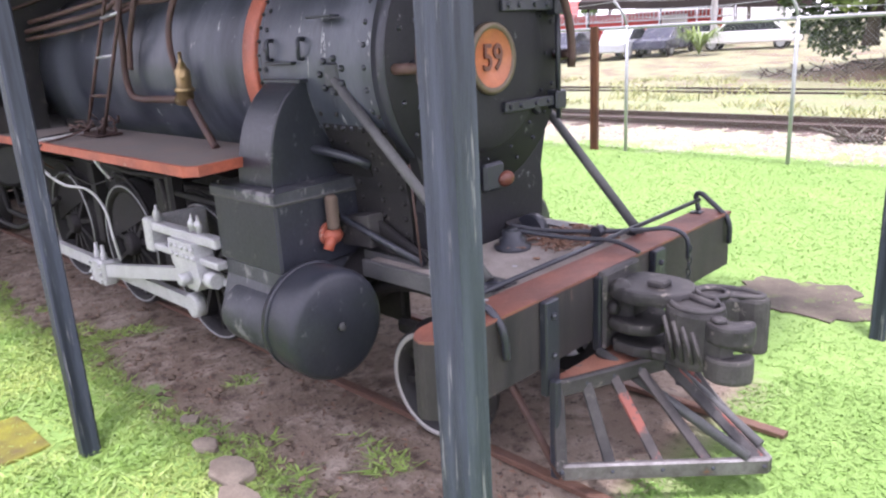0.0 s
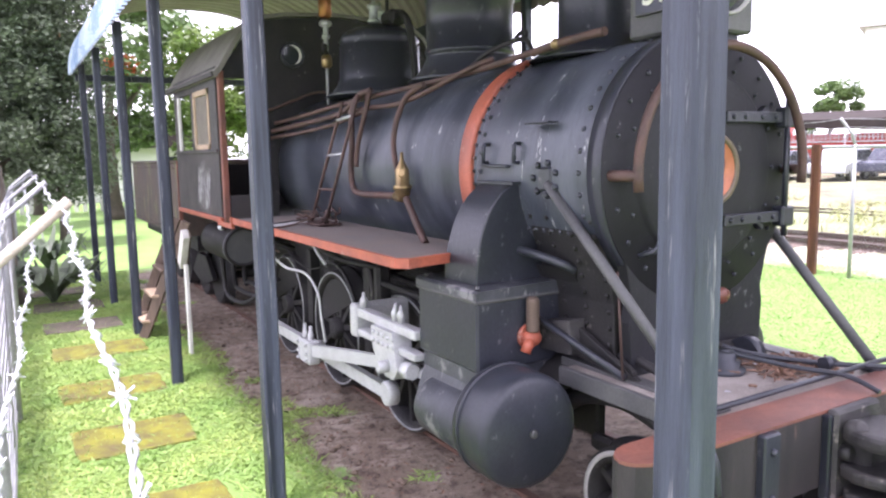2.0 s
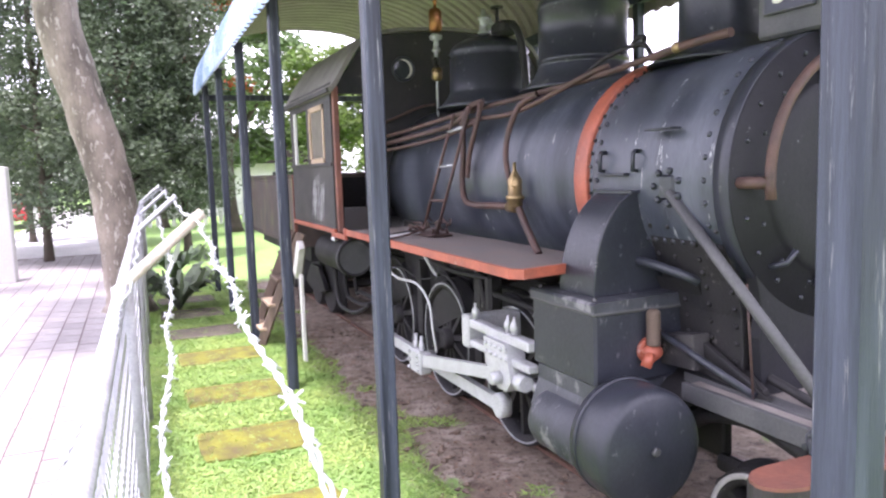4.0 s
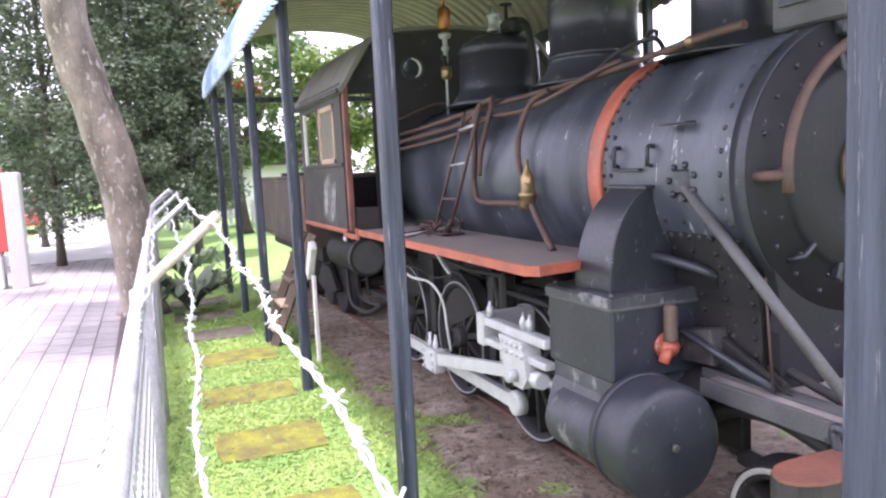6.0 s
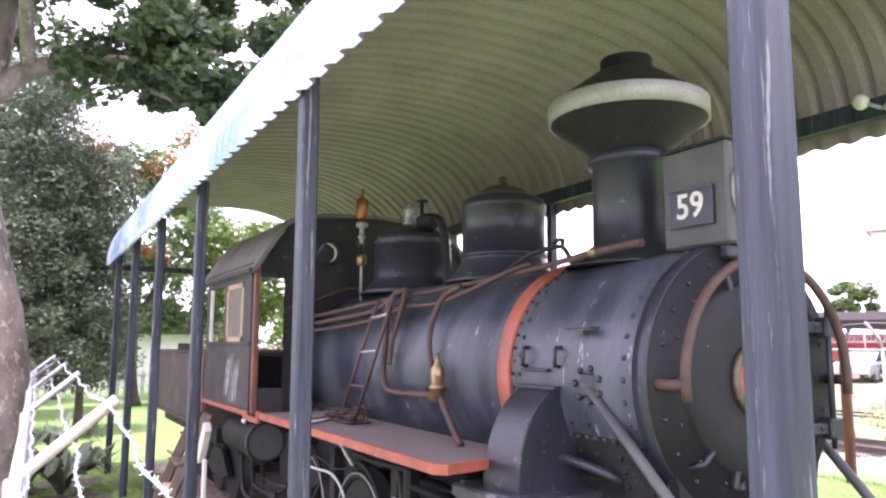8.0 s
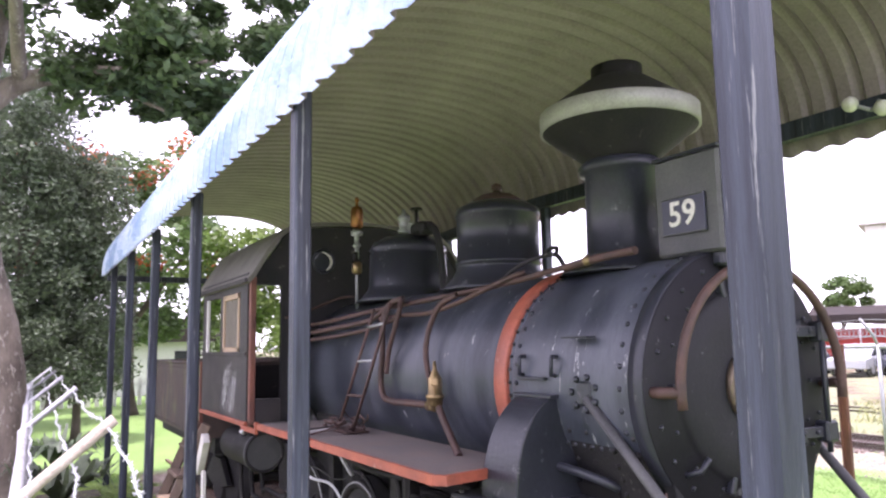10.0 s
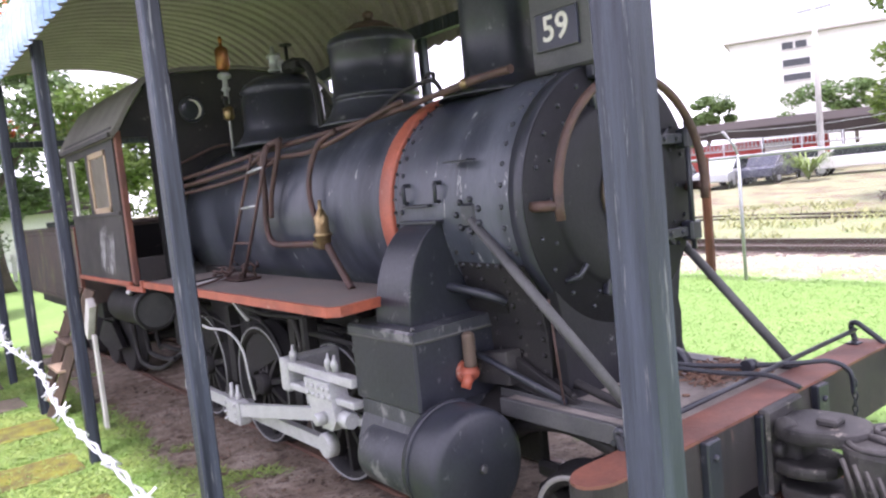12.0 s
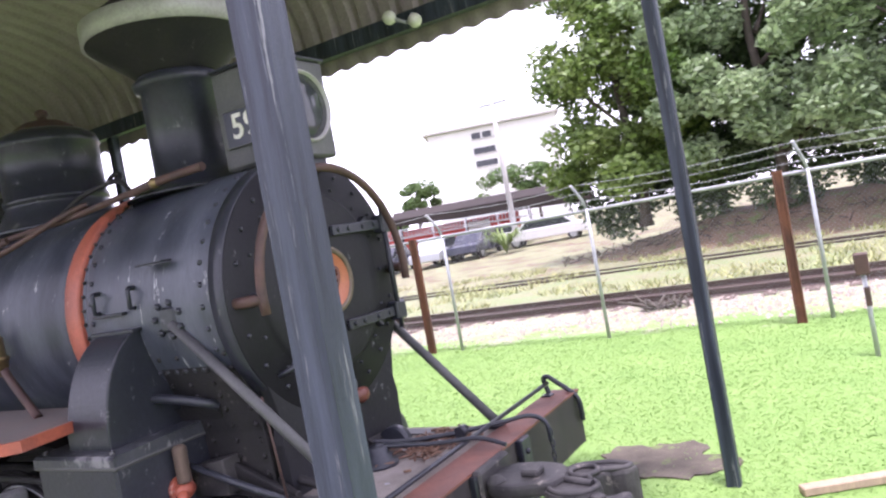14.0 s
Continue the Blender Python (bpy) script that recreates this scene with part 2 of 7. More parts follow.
LEAF_DARK = leaf_mat("dark_conifer_leaf", (0.075, 0.11, 0.065), (0.15, 0.185, 0.115))
LEAF_MID = leaf_mat("mid_green_leaf", (0.09, 0.16, 0.05), (0.14, 0.22, 0.07))
# deep green; under and behind the bank trees it paints in their shade
LEAF_SHADE = leaf_mat("deep_green_and_shaded_leaf", (0.05, 0.09, 0.035), (0.1, 0.15, 0.06))
LEAF_LIGHT = leaf_mat("light_green_leaf", (0.13, 0.22, 0.05), (0.2, 0.27, 0.07))
# paler than real foliage: the bank crowns' sunlight is in the colour
LEAF_BANK = leaf_mat("bank_leaf_sun_painted", (0.3, 0.41, 0.2), (0.38, 0.48, 0.28), 0.4)
LEAF_FLAME = leaf_mat("orange_red_blossom", (0.55, 0.1, 0.03), (0.45, 0.16, 0.05))


def ground_mat():
    """Grass, with bare earth beside the locomotive's rails and pale gravel by the yard tracks, by place."""
    m = bpy.data.materials.new("ground_soil_and_grass")
    m.use_nodes = True
    n, l = m.node_tree.nodes, m.node_tree.links
    p = n["Principled BSDF"]
    geo = n.new("ShaderNodeNewGeometry")
    sep = n.new("ShaderNodeSeparateXYZ")
    l.new(geo.outputs["Position"], sep.inputs[0])

    def tex(s, d=5, r=0.6):
        t = n.new("ShaderNodeTexNoise")
        t.inputs["Scale"].default_value, t.inputs["Detail"].default_value, t.inputs["Roughness"].default_value = s, d, r
        l.new(geo.outputs["Position"], t.inputs["Vector"])
        return t.outputs["Fac"]

    def math_node(op, a, b):
        x = n.new("ShaderNodeMath")
        x.operation = op
        for v, s in ((a, x.inputs[0]), (b, x.inputs[1])):
            if isinstance(v, (int, float)):
                s.default_value = v
            else:
                l.new(v, s)
        return x.outputs[0]

    def rng(src, a, b, c=0.0, d=1.0):
        r = n.new("ShaderNodeMapRange")
        for k, v in (("From Min", a), ("From Max", b), ("To Min", c), ("To Max", d)):
            r.inputs[k].default_value = v
        l.new(src, r.inputs["Value"])
        return r.outputs[0]

    def blend(fac, a, b):
        x = n.new("ShaderNodeMix")
        x.data_type = "RGBA"
        l.new(fac, x.inputs["Factor"])
        for v, s in ((a, x.inputs["A"]), (b, x.inputs["B"])):
            if isinstance(v, tuple):
                s.default_value = (*v, 1)
            else:
                l.new(v, s)
        return x.outputs["Result"]

    y, x = sep.outputs["Y"], sep.outputs["X"]
    n1, n2, n3 = tex(1.1), tex(9), tex(70, 3)
    n4, n5 = tex(3.2, 8, 0.7), tex(26, 6, 0.7)
    grass = blend(rng(tex(0.7), 0.35, 0.65), (0.15, 0.275, 0.065), (0.22, 0.345, 0.095))
    grass = blend(rng(n2, 0.35, 0.7), grass, (0.16, 0.27, 0.065))
    earth = blend(rng(n1, 0.35, 0.65), (0.16, 0.115, 0.083), (0.26, 0.21, 0.165))
    earth = blend(rng(n4, 0.5, 0.62), earth, (0.33, 0.275, 0.225))
    earth = blend(rng(n2, 0.5, 0.68), earth, (0.085, 0.058, 0.042))
    earth = blend(rng(n5, 0.56, 0.64), earth, (0.05, 0.034, 0.025))
    earth = blend(rng(n3, 0.62, 0.75), earth, (0.3, 0.25, 0.2))
    gravel = blend(rng(n3, 0.3, 0.7), (0.44, 0.38, 0.32), (0.24, 0.2, 0.17))
    dry = blend(rng(n1, 0.35, 0.65), (0.21, 0.205, 0.12), (0.16, 0.23, 0.085))
    wob = math_node("ADD", y, rng(n1, 0.3, 0.7, -0.22, 0.22))
    wob = math_node("ADD", wob, rng(n2, 0.3, 0.7, -0.13, 0.13))
    bare = math_node("MULTIPLY", rng(wob, -1.36, -1.24), rng(wob, 0.9, 1.1, 1.0, 0.0))
    bare = math_node("MULTIPLY", bare, math_node("MULTIPLY", rng(x, 0.2, 0.5, 1.0, 0.0), rng(x, -11.6, -11.0)))
    col = blend(bare, grass, earth)
    wob2 = math_node("ADD", y, rng(n1, 0.3, 0.7, -0.9, 0.9))
    col = blend(math_node("MULTIPLY", rng(wob2, 7.6, 8.4), rng(n2, 0.32, 0.6)), col, gravel)
    dry = blend(rng(n2, 0.5, 0.7), dry, (0.3, 0.25, 0.16))
    col = blend(rng(wob2, 11.4, 12.2), col, dry)
    col = blend(math_node("MULTIPLY", rng(wob2, 17.5, 19.5), rng(n1, 0.45, 0.62)), col, (0.15, 0.1, 0.07))
    l.new(col, p.inputs["Base Color"])
    p.inputs["Roughness"].default_value = 0.9
    b = n.new("ShaderNodeBump")
    b.inputs["Strength"].default_value, b.inputs["Distance"].default_value = 0.6, 0.03
    l.new(math_node("ADD", n2, math_node("ADD", math_node("MULTIPLY", n5, 0.7), math_node("MULTIPLY", n3, 0.5))), b.inputs["Height"])
    l.new(b.outputs[0], p.inputs["Normal"])
    return m


GROUND = ground_mat()


# ---- mesh helpers ----
class Shape:
    """Vertices and faces that become one mesh."""

    def __init__(self):
        self.v, self.f, self.s, self.round = [], [], [], 0.0

    def add(self, verts, faces, smooth=False):
        k = len(self.v)
        self.v += [tuple(v) for v in verts]
        self.f += [tuple(i + k for i in f) for f in faces]
        self.s += [smooth] * len(faces)
        return self

    def box(self, x0, x1, y0, y1, z0, z1, c=0.006, m=None):
        """A box with chamfered edges."""
        lo, hi = (x0, y0, z0), (x1, y1, z1)
        c = min(c, *[(b - a) * 0.45 for a, b in zip(lo, hi)])
        vs, idx = [], {}
        for sx in (0, 1):
            for sy in (0, 1):
                for sz in (0, 1):
                    s = (sx, sy, sz)
                    for ax in range(3):
                        q = [hi[i] - (c if i != ax else 0) if s[i] else lo[i] + (c if i != ax else 0) for i in range(3)]
                        idx[s, ax] = len(vs)
                        vs.append(Vector(q))
        fs = []
        for ax in range(3):
            u, w = (ax + 1) % 3, (ax + 2) % 3
            for side in (0, 1):
                ring = []
                for a, b in ((0, 0), (1, 0), (1, 1), (0, 1)):
                    s = [0, 0, 0]
                    s[ax], s[u], s[w] = side, a, b
                    ring.append(idx[tuple(s), ax])
                fs.append(ring if side else ring[::-1])
            for a in (0, 1):
                for b in (0, 1):
                    s0, s1 = [0, 0, 0], [0, 0, 0]
                    s0[u], s0[w], s1[u], s1[w] = a, b, a, b
                    s1[ax] = 1
                    r = [idx[tuple(s0), u], idx[tuple(s1), u], idx[tuple(s1), w], idx[tuple(s0), w]]
                    fs.append(r if a == b else r[::-1])
        for s in [(a, b, d) for a in (0, 1) for b in (0, 1) for d in (0, 1)]:
            r = [idx[s, 0], idx[s, 1], idx[s, 2]]
            fs.append(r if sum(s) % 2 else r[::-1])
        if m is not None:
            vs = [m @ v for v in vs]
        return self.add(vs, fs)

    def rings(self, rings, caps=True, smooth=True, closed=False):
        """Skin over rings of equal length."""
        n, k = len(rings[0]), len(rings)
        vs = [p for r in rings for p in r]
        fs = []
        for i in range(k if closed else k - 1):
            a, b = i * n, ((i + 1) % k) * n
            fs += [(a + j, a + (j + 1) % n, b + (j + 1) % n, b + j) for j in range(n)]
        self.add(vs, fs, smooth)
        if caps and not closed:
            self.f += [tuple(len(self.v) - len(vs) + j for j in range(n))[::-1], tuple(len(self.v) - n + j for j in range(n))]
            self.s += [False, False]
        return self

    def turned(self, prof, at, axis="z", seg=24, caps=True, smooth=True):
        """A turned body: prof of (distance along the axis, radius) from the point at."""
        out = []
        for h, r in prof:
            ring = []
            for j in range(seg):
                a = 2 * math.pi * j / seg
                c, s = r * math.cos(a), r * math.sin(a)
                ring.append({"z": (at[0] + c, at[1] + s, at[2] + h), "x": (at[0] + h, at[1] + c, at[2] + s), "y": (at[0] + s, at[1] + h, at[2] + c)}[axis])
            out.append(ring)
        return self.rings(out, caps, smooth)

    def rod(self, a, b, r, r2=None, seg=10):
        return self.tube([a, b], r, seg, r2)

    def tube(self, pts, r, seg=8, r2=None, closed=False):
        pts = [Vector(p) for p in pts]
        out, up = [], None
        for i, p in enumerate(pts):
            a, b = pts[max(0, i - 1)], pts[min(len(pts) - 1, i + 1)]
            if closed:
                a, b = pts[i - 1], pts[(i + 1) % len(pts)]
            d = (b - a).normalized()
            if up is None:
                up = Vector((0, 0, 1)) if abs(d.z) < 0.9 else Vector((1, 0, 0))
            up = (up - d * up.dot(d)).normalized()
            w = d.cross(up)
            rr = r if r2 is None else r + (r2 - r) * i / (len(pts) - 1)
            out.append([p + rr * (math.cos(2 * math.pi * j / seg) * up + math.sin(2 * math.pi * j / seg) * w) for j in range(seg)])
        return self.rings(out, True, True, closed)

    def prism(self, poly, d0, d1, axis="y"):
        """A flat outline pulled from d0 to d1 along an axis; poly is (x, z) for y, (y, z) for x, (x, y) for z."""
        def at(p, d):
            return {"y": (p[0], d, p[1]), "x": (d, p[0], p[1]), "z": (p[0], p[1], d)}[axis]
        n = len(poly)
        vs = [at(p, d0) for p in poly] + [at(p, d1) for p in poly]
        fs = [tuple(range(n)), tuple(range(2 * n - 1, n - 1, -1))] + [(j, j + n, (j + 1) % n + n, (j + 1) % n) for j in range(n)]
        return self.add(vs, fs)

    def ball(self, at, r, seg=8, sq=(1, 1, 1)):
        prof = [[(at[0] + sq[0] * r * math.sin(t) * math.cos(a), at[1] + sq[1] * r * math.sin(t) * math.sin(a), at[2] + sq[2] * r * math.cos(t)) for a in [2 * math.pi * j / seg for j in range(seg)]] for t in [math.pi * (0.08 + 0.84 * i / (seg // 2)) for i in range(seg // 2 + 1)]]
        return self.rings(prof)

    def rounded(self, width):
        """Rounds off the sharp edges by that width."""
        self.round = width
        return self

    def mirrored(self):
        """The same shape on the other side of the locomotive."""
        o = Shape()
        o.v, o.f, o.s = [(x, -y, z) for x, y, z in self.v], [f[::-1] for f in self.f], list(self.s)
        o.round = self.round
        return o

    def moved(self, m):
        self.v = [tuple(m @ Vector(v)) for v in self.v]
        return self

    def mesh(self, name, material):
        me = bpy.data.meshes.new(name)
        me.from_pydata(self.v, [], self.f)
        bm = bmesh.new()
        bm.from_mesh(me)
        if len(self.f) < 60000:
            bmesh.ops.recalc_face_normals(bm, faces=bm.faces)
        for f, s in zip(bm.faces, self.s):
            f.smooth = s
        if self.round:
            bmesh.ops.bevel(bm, geom=[e for e in bm.edges if e.calc_face_angle(0) > 0.5], offset=self.round, segments=2, profile=0.6, affect="EDGES")
        bm.to_mesh(me)
        bm.free()
        me.materials.append(material)
        return me


def soft(poly, rounds=2):
    """A closed outline with its corners cut round."""
    for _ in range(rounds):
        out = []
        for (ax, ay), (bx, by) in zip(poly, poly[1:] + poly[:1]):
            out += [(ax * 0.78 + bx * 0.22, ay * 0.78 + by * 0.22), (ax * 0.22 + bx * 0.78, ay * 0.22 + by * 0.78)]
        poly = out
    return poly


def smooth_line(pts, n=6):
    """Points along a curve that passes through pts."""
    pts = [Vector(p) for p in pts]
    out = []
    for i in range(len(pts) - 1):
        p0, p1, p2, p3 = pts[max(0, i - 1)], pts[i], pts[i + 1], pts[min(len(pts) - 1, i + 2)]
        for j in range(n):
            t = j / n
            out.append(0.5 * ((2 * p1) + (p2 - p0) * t + (2 * p0 - 5 * p1 + 4 * p2 - p3) * t * t + (3 * p1 - p0 - 3 * p2 + p3) * t ** 3))
    return out + [pts[-1]]


def thing(name, at=(0, 0, 0), label="", category="", group="", kind=""):
    ob = new(name)
    ob.empty_display_size = 0.1
    ob.matrix_basis = Matrix.Translation(at)
    return tagged(ob, label, category, group, kind)


def part(name, shape, material, parent=None, label=""):
    """Links a shape as one mesh object, in the world's coordinates, under a thing or a part."""
    ob = new(name, shape if isinstance(shape, bpy.types.Mesh) else shape.mesh(name, material))
    if parent is not None:
        ob.parent = parent
        if parent.parent is None and parent.data is None:
            ob.matrix_parent_inverse = Matrix.Translation(parent.matrix_basis.translation).inverted()
    return tagged(ob, label, kind="stuff" if name.endswith(("rivets", "bolts", "studs")) else "")


def solo(name, shape, material, label="", category="", group="", kind=""):
    return tagged(part(name, shape, material), label, category, group, kind)


def numeral(text, size, m, material, depth=0.006):
    """Raised characters as a mesh, standing at the pose m."""
    cu = bpy.data.curves.new("numeral", "FONT")
    cu.body, cu.size, cu.extrude, cu.align_x, cu.align_y, cu.resolution_u = text, size, depth, "CENTER", "CENTER", 3
    cu.offset = size * 0.012
    ob = new("numeral", cu)
    dg = bpy.context.evaluated_depsgraph_get()
    me = bpy.data.meshes.new_from_object(ob.evaluated_get(dg))
    bpy.data.objects.remove(ob)
    me.transform(m)
    me.materials.clear()
    me.materials.append(material)
    return me


# ---- ground ----
def ground_height(x, y):
    far = max(0.0, min(1.0, (y - 20) / 16))
    return 0.03 * noise.noise(Vector((x * 0.35, y * 0.35, 0))) * min(1, abs(y) / 3) + far * 0.55


def build_ground():
    xs = sorted(set([-400, -200, -120, -80, -60, -45] + [-36 + 1.5 * i for i in range(32)] + [-9 + 0.3 * i for i in range(44)] + [4.2 + 1.5 * i for i in range(24)] + [50, 80, 120, 200, 400]))
    ys = sorted(set([-400, -200, -100, -60, -30, -20, -12, -8, -5, -3.05] + [-2.9 + 0.3 * i for i in range(36)] + [8 + 0.8 * i for i in range(40)] + [45, 60, 90, 150, 400]))
    s = Shape()
    s.add([(x, y, ground_height(x, y) if y > -3.06 else 0.0) for y in ys for x in xs], [(j * len(xs) + i, j * len(xs) + i + 1, (j + 1) * len(xs) + i + 1, (j + 1) * len(xs) + i) for j in range(len(ys) - 1) for i in range(len(xs) - 1)], True)
    return solo("ground", s, GROUND, "sunlit grass with bare brown earth beside the rails", "ground", kind="structure")


build_ground()


def build_rail(y, z, x0, x1, material, label):
    s = Shape()
    w = 0.028
    s.prism([(y - 0.05, z - 0.1), (y + 0.05, z - 0.1), (y + 0.05, z - 0.088), (y + 0.008, z - 0.07), (y + 0.008, z - 0.03), (y + w, z - 0.024), (y + w, z - 0.004), (y + w - 0.006, z), (y - w + 0.006, z), (y - w, z - 0.004), (y - w, z - 0.024), (y - 0.008, z - 0.03), (y - 0.008, z - 0.07), (y - 0.05, z - 0.088)], x0, x1, "x")
    return solo("rail", s, material, label, "rail", "rails under the locomotive" if abs(y) < 1 else "yard track rails", "structure")


for side in (-1, 1):
    build_rail(side * 0.47, 0.035, -12.5, 0.62, RAIL, "rusted brown rail half buried in earth")

# ---- canopy ----
POST_X = (0.684, -1.858, -4.575, -6.62, -8.6, -10.5)
EAVE_Y0, EAVE_Y1, EAVE_Z, CROWN = -1.74, 2.0, 3.09, 4.16
MID_Y = (EAVE_Y0 + EAVE_Y1) / 2
HALF = (EAVE_Y1 - EAVE_Y0) / 2
RISE = CROWN - EAVE_Z
SPAN = radians(90)
TILT = 0.32  # the far eave stands higher
ROOF_X0, ROOF_X1 = -10.95, 0.8


def vault(u, extra, x=0.0):
    """The arch at x; towards the back its far side hangs lower."""
    a = -SPAN + 2 * SPAN * u
    sy, cz = math.sin(a), max(0.0, math.cos(a))
    back = min(1.0, max(0.0, (-5.0 - x) / 5.9))
    bend = 0.82 + (0.9 * back if u > 0.5 else 0.0)
    return MID_Y + (HALF + extra) * math.copysign(abs(sy) ** 0.82, sy), EAVE_Z + TILT * (1 - back) * u + (RISE + extra) * cz ** bend


def build_canopy():
    th = thing("canopy", (-5, 0, 3.1), "arched canopy of ribbed sheet, blue outside and cream inside", "canopy")
    pitch = 0.19
    xs = []
    x = ROOF_X0
    while x < ROOF_X1:
        xs += [(x, 0.0), (x + 0.014, 0.018), (x + 0.032, 0.036), (x + 0.062, 0.036), (x + 0.08, 0.018), (x + 0.094, 0.0)]
        x += pitch
    for name, lift, material, label in (("roof_lining", 0.0, ROOF_IN, "cream ribbed underside"), ("roof_sheet", 0.006, ROOF_OUT, "blue ribbed outer sheet with sky sheen painted in")):
        s = Shape()
        nu = 40
        s.add([(xx, *vault(j / nu, e + lift, xx)) for xx, e in xs for j in range(nu + 1)], [(i * (nu + 1) + j, (i + 1) * (nu + 1) + j, (i + 1) * (nu + 1) + j + 1, i * (nu + 1) + j + 1) for i in range(len(xs) - 1) for j in range(nu)])
        s.s = [False] * len(s.f)
        part(name, s, material, th, label)
    part("eave_beam", Shape().prism([(ROOF_X0 + 0.05, 3.03), (-5.0, 3.35), (ROOF_X1 - 0.05, 3.35), (ROOF_X1 - 0.05, 3.48), (-5.0, 3.48), (ROOF_X0 + 0.05, 3.16)], 1.86, 1.94), POST, th, "dark steel eave beam")
    part("eave_beam", Shape().box(ROOF_X0 + 0.05, ROOF_X1 - 0.05, -1.64, -1.58, 3.3, 3.37), POST, th, "dark steel eave beam")
    s = Shape()
    n, x_end = 260, -5.0
    for i in range(n):
        a, b = x_end + (ROOF_X1 - x_end) * i / n, x_end + (ROOF_X1 - x_end) * (i + 1) / n
        za, zb = (3.27 + 0.014 * math.sin(a * 33) for a in (a, b))
        ya, yb = (2.03 + 0.008 * math.sin(a * 33) for a in (a, b))
        s.add([(a, ya, za), (b, yb, zb), (b, yb - 0.02, 3.4), (a, ya - 0.02, 3.4), (a, ya + 0.003, za), (b, yb + 0.003, zb), (b, yb - 0.017, 3.4), (a, ya - 0.017, 3.4)], [(0, 1, 2, 3), (7, 6, 5, 4), (0, 4, 5, 1)])
    part("hanging_sheet_edge", s, ROOF_IN, th, "wavy lower edge of the far roof sheet")
    part("cross_beam", Shape().box(ROOF_X0 + 0.06, ROOF_X0 + 0.14, -1.7, 1.95, 3.0, 3.09), POST, th, "dark steel tie beam")
    w = 0.0425
    for y, zt in ((-1.69, 3.2), (1.92, 3.36)):
        for px in POST_X if y < 0 else (0.61, -2.15) + POST_X[2:]:
            yy = y + (0.05 if px < -4 and y < 0 else 0)
            part("post", Shape().box(px - w, px + w, yy - w, yy + w, -0.05, zt - (max(0.0, -5.0 - px) * 0.055 if y > 0 else 0.0), 0.009), POST, th, "square steel post, worn blue-black paint" if px > 0 else "")
    lamp = thing("floodlight", (-1.0, 1.85, 3.2), "small twin white globe floodlight on a bracket", "lamp")
    part("bracket", Shape().tube([(-1.0, 1.84, 3.44), (-1.0, 1.78, 3.38), (-1.0, 1.74, 3.36)], 0.012), GALV, lamp)
    for dx in (-0.12, 0.08):
        part("globe", Shape().ball((-1.0 + dx, 1.72, 3.38 - dx * 0.4), 0.05, 12), NUMWHITE, lamp)
        part("arm", Shape().rod((-1.0, 1.74, 3.36), (-1.0 + dx, 1.73, 3.38 - dx * 0.4), 0.012), GALV, lamp)
    return th


build_canopy()

# ---- locomotive ----
ZC, RB = 1.735, 0.6  # boiler axis and radius
loco = thing("locomotive", (-2.5, 0, 0), "black narrow-gauge steam locomotive with orange-red trim", "locomotive")


def ring_points(r, x, n=48, a0=0.0, a1=2 * math.pi):
    return [(x, r * math.cos(a0 + (a1 - a0) * i / n), ZC + r * math.sin(a0 + (a1 - a0) * i / n)) for i in range(n + 1)]


def rivets(places, normal, r=0.011, h=0.009, seg=6):
    """Round rivet heads; normal gives the outward direction at a place."""
    s = Shape()
    for p in places:
        p, d = Vector(p), Vector(normal(p) if callable(normal) else normal).normalized()
        u = d.orthogonal().normalized()
        w = d.cross(u)
        out = []
        for rr, hh in ((r, -0.003), (r * 0.95, h * 0.5), (r * 0.45, h)):
            out.append([p + d * hh + rr * (math.cos(2 * math.pi * j / seg) * u + math.sin(2 * math.pi * j / seg) * w) for j in range(seg)])
        s.rings(out)
    return s


def radial(p):
    return (0, p[1], p[2] - ZC)


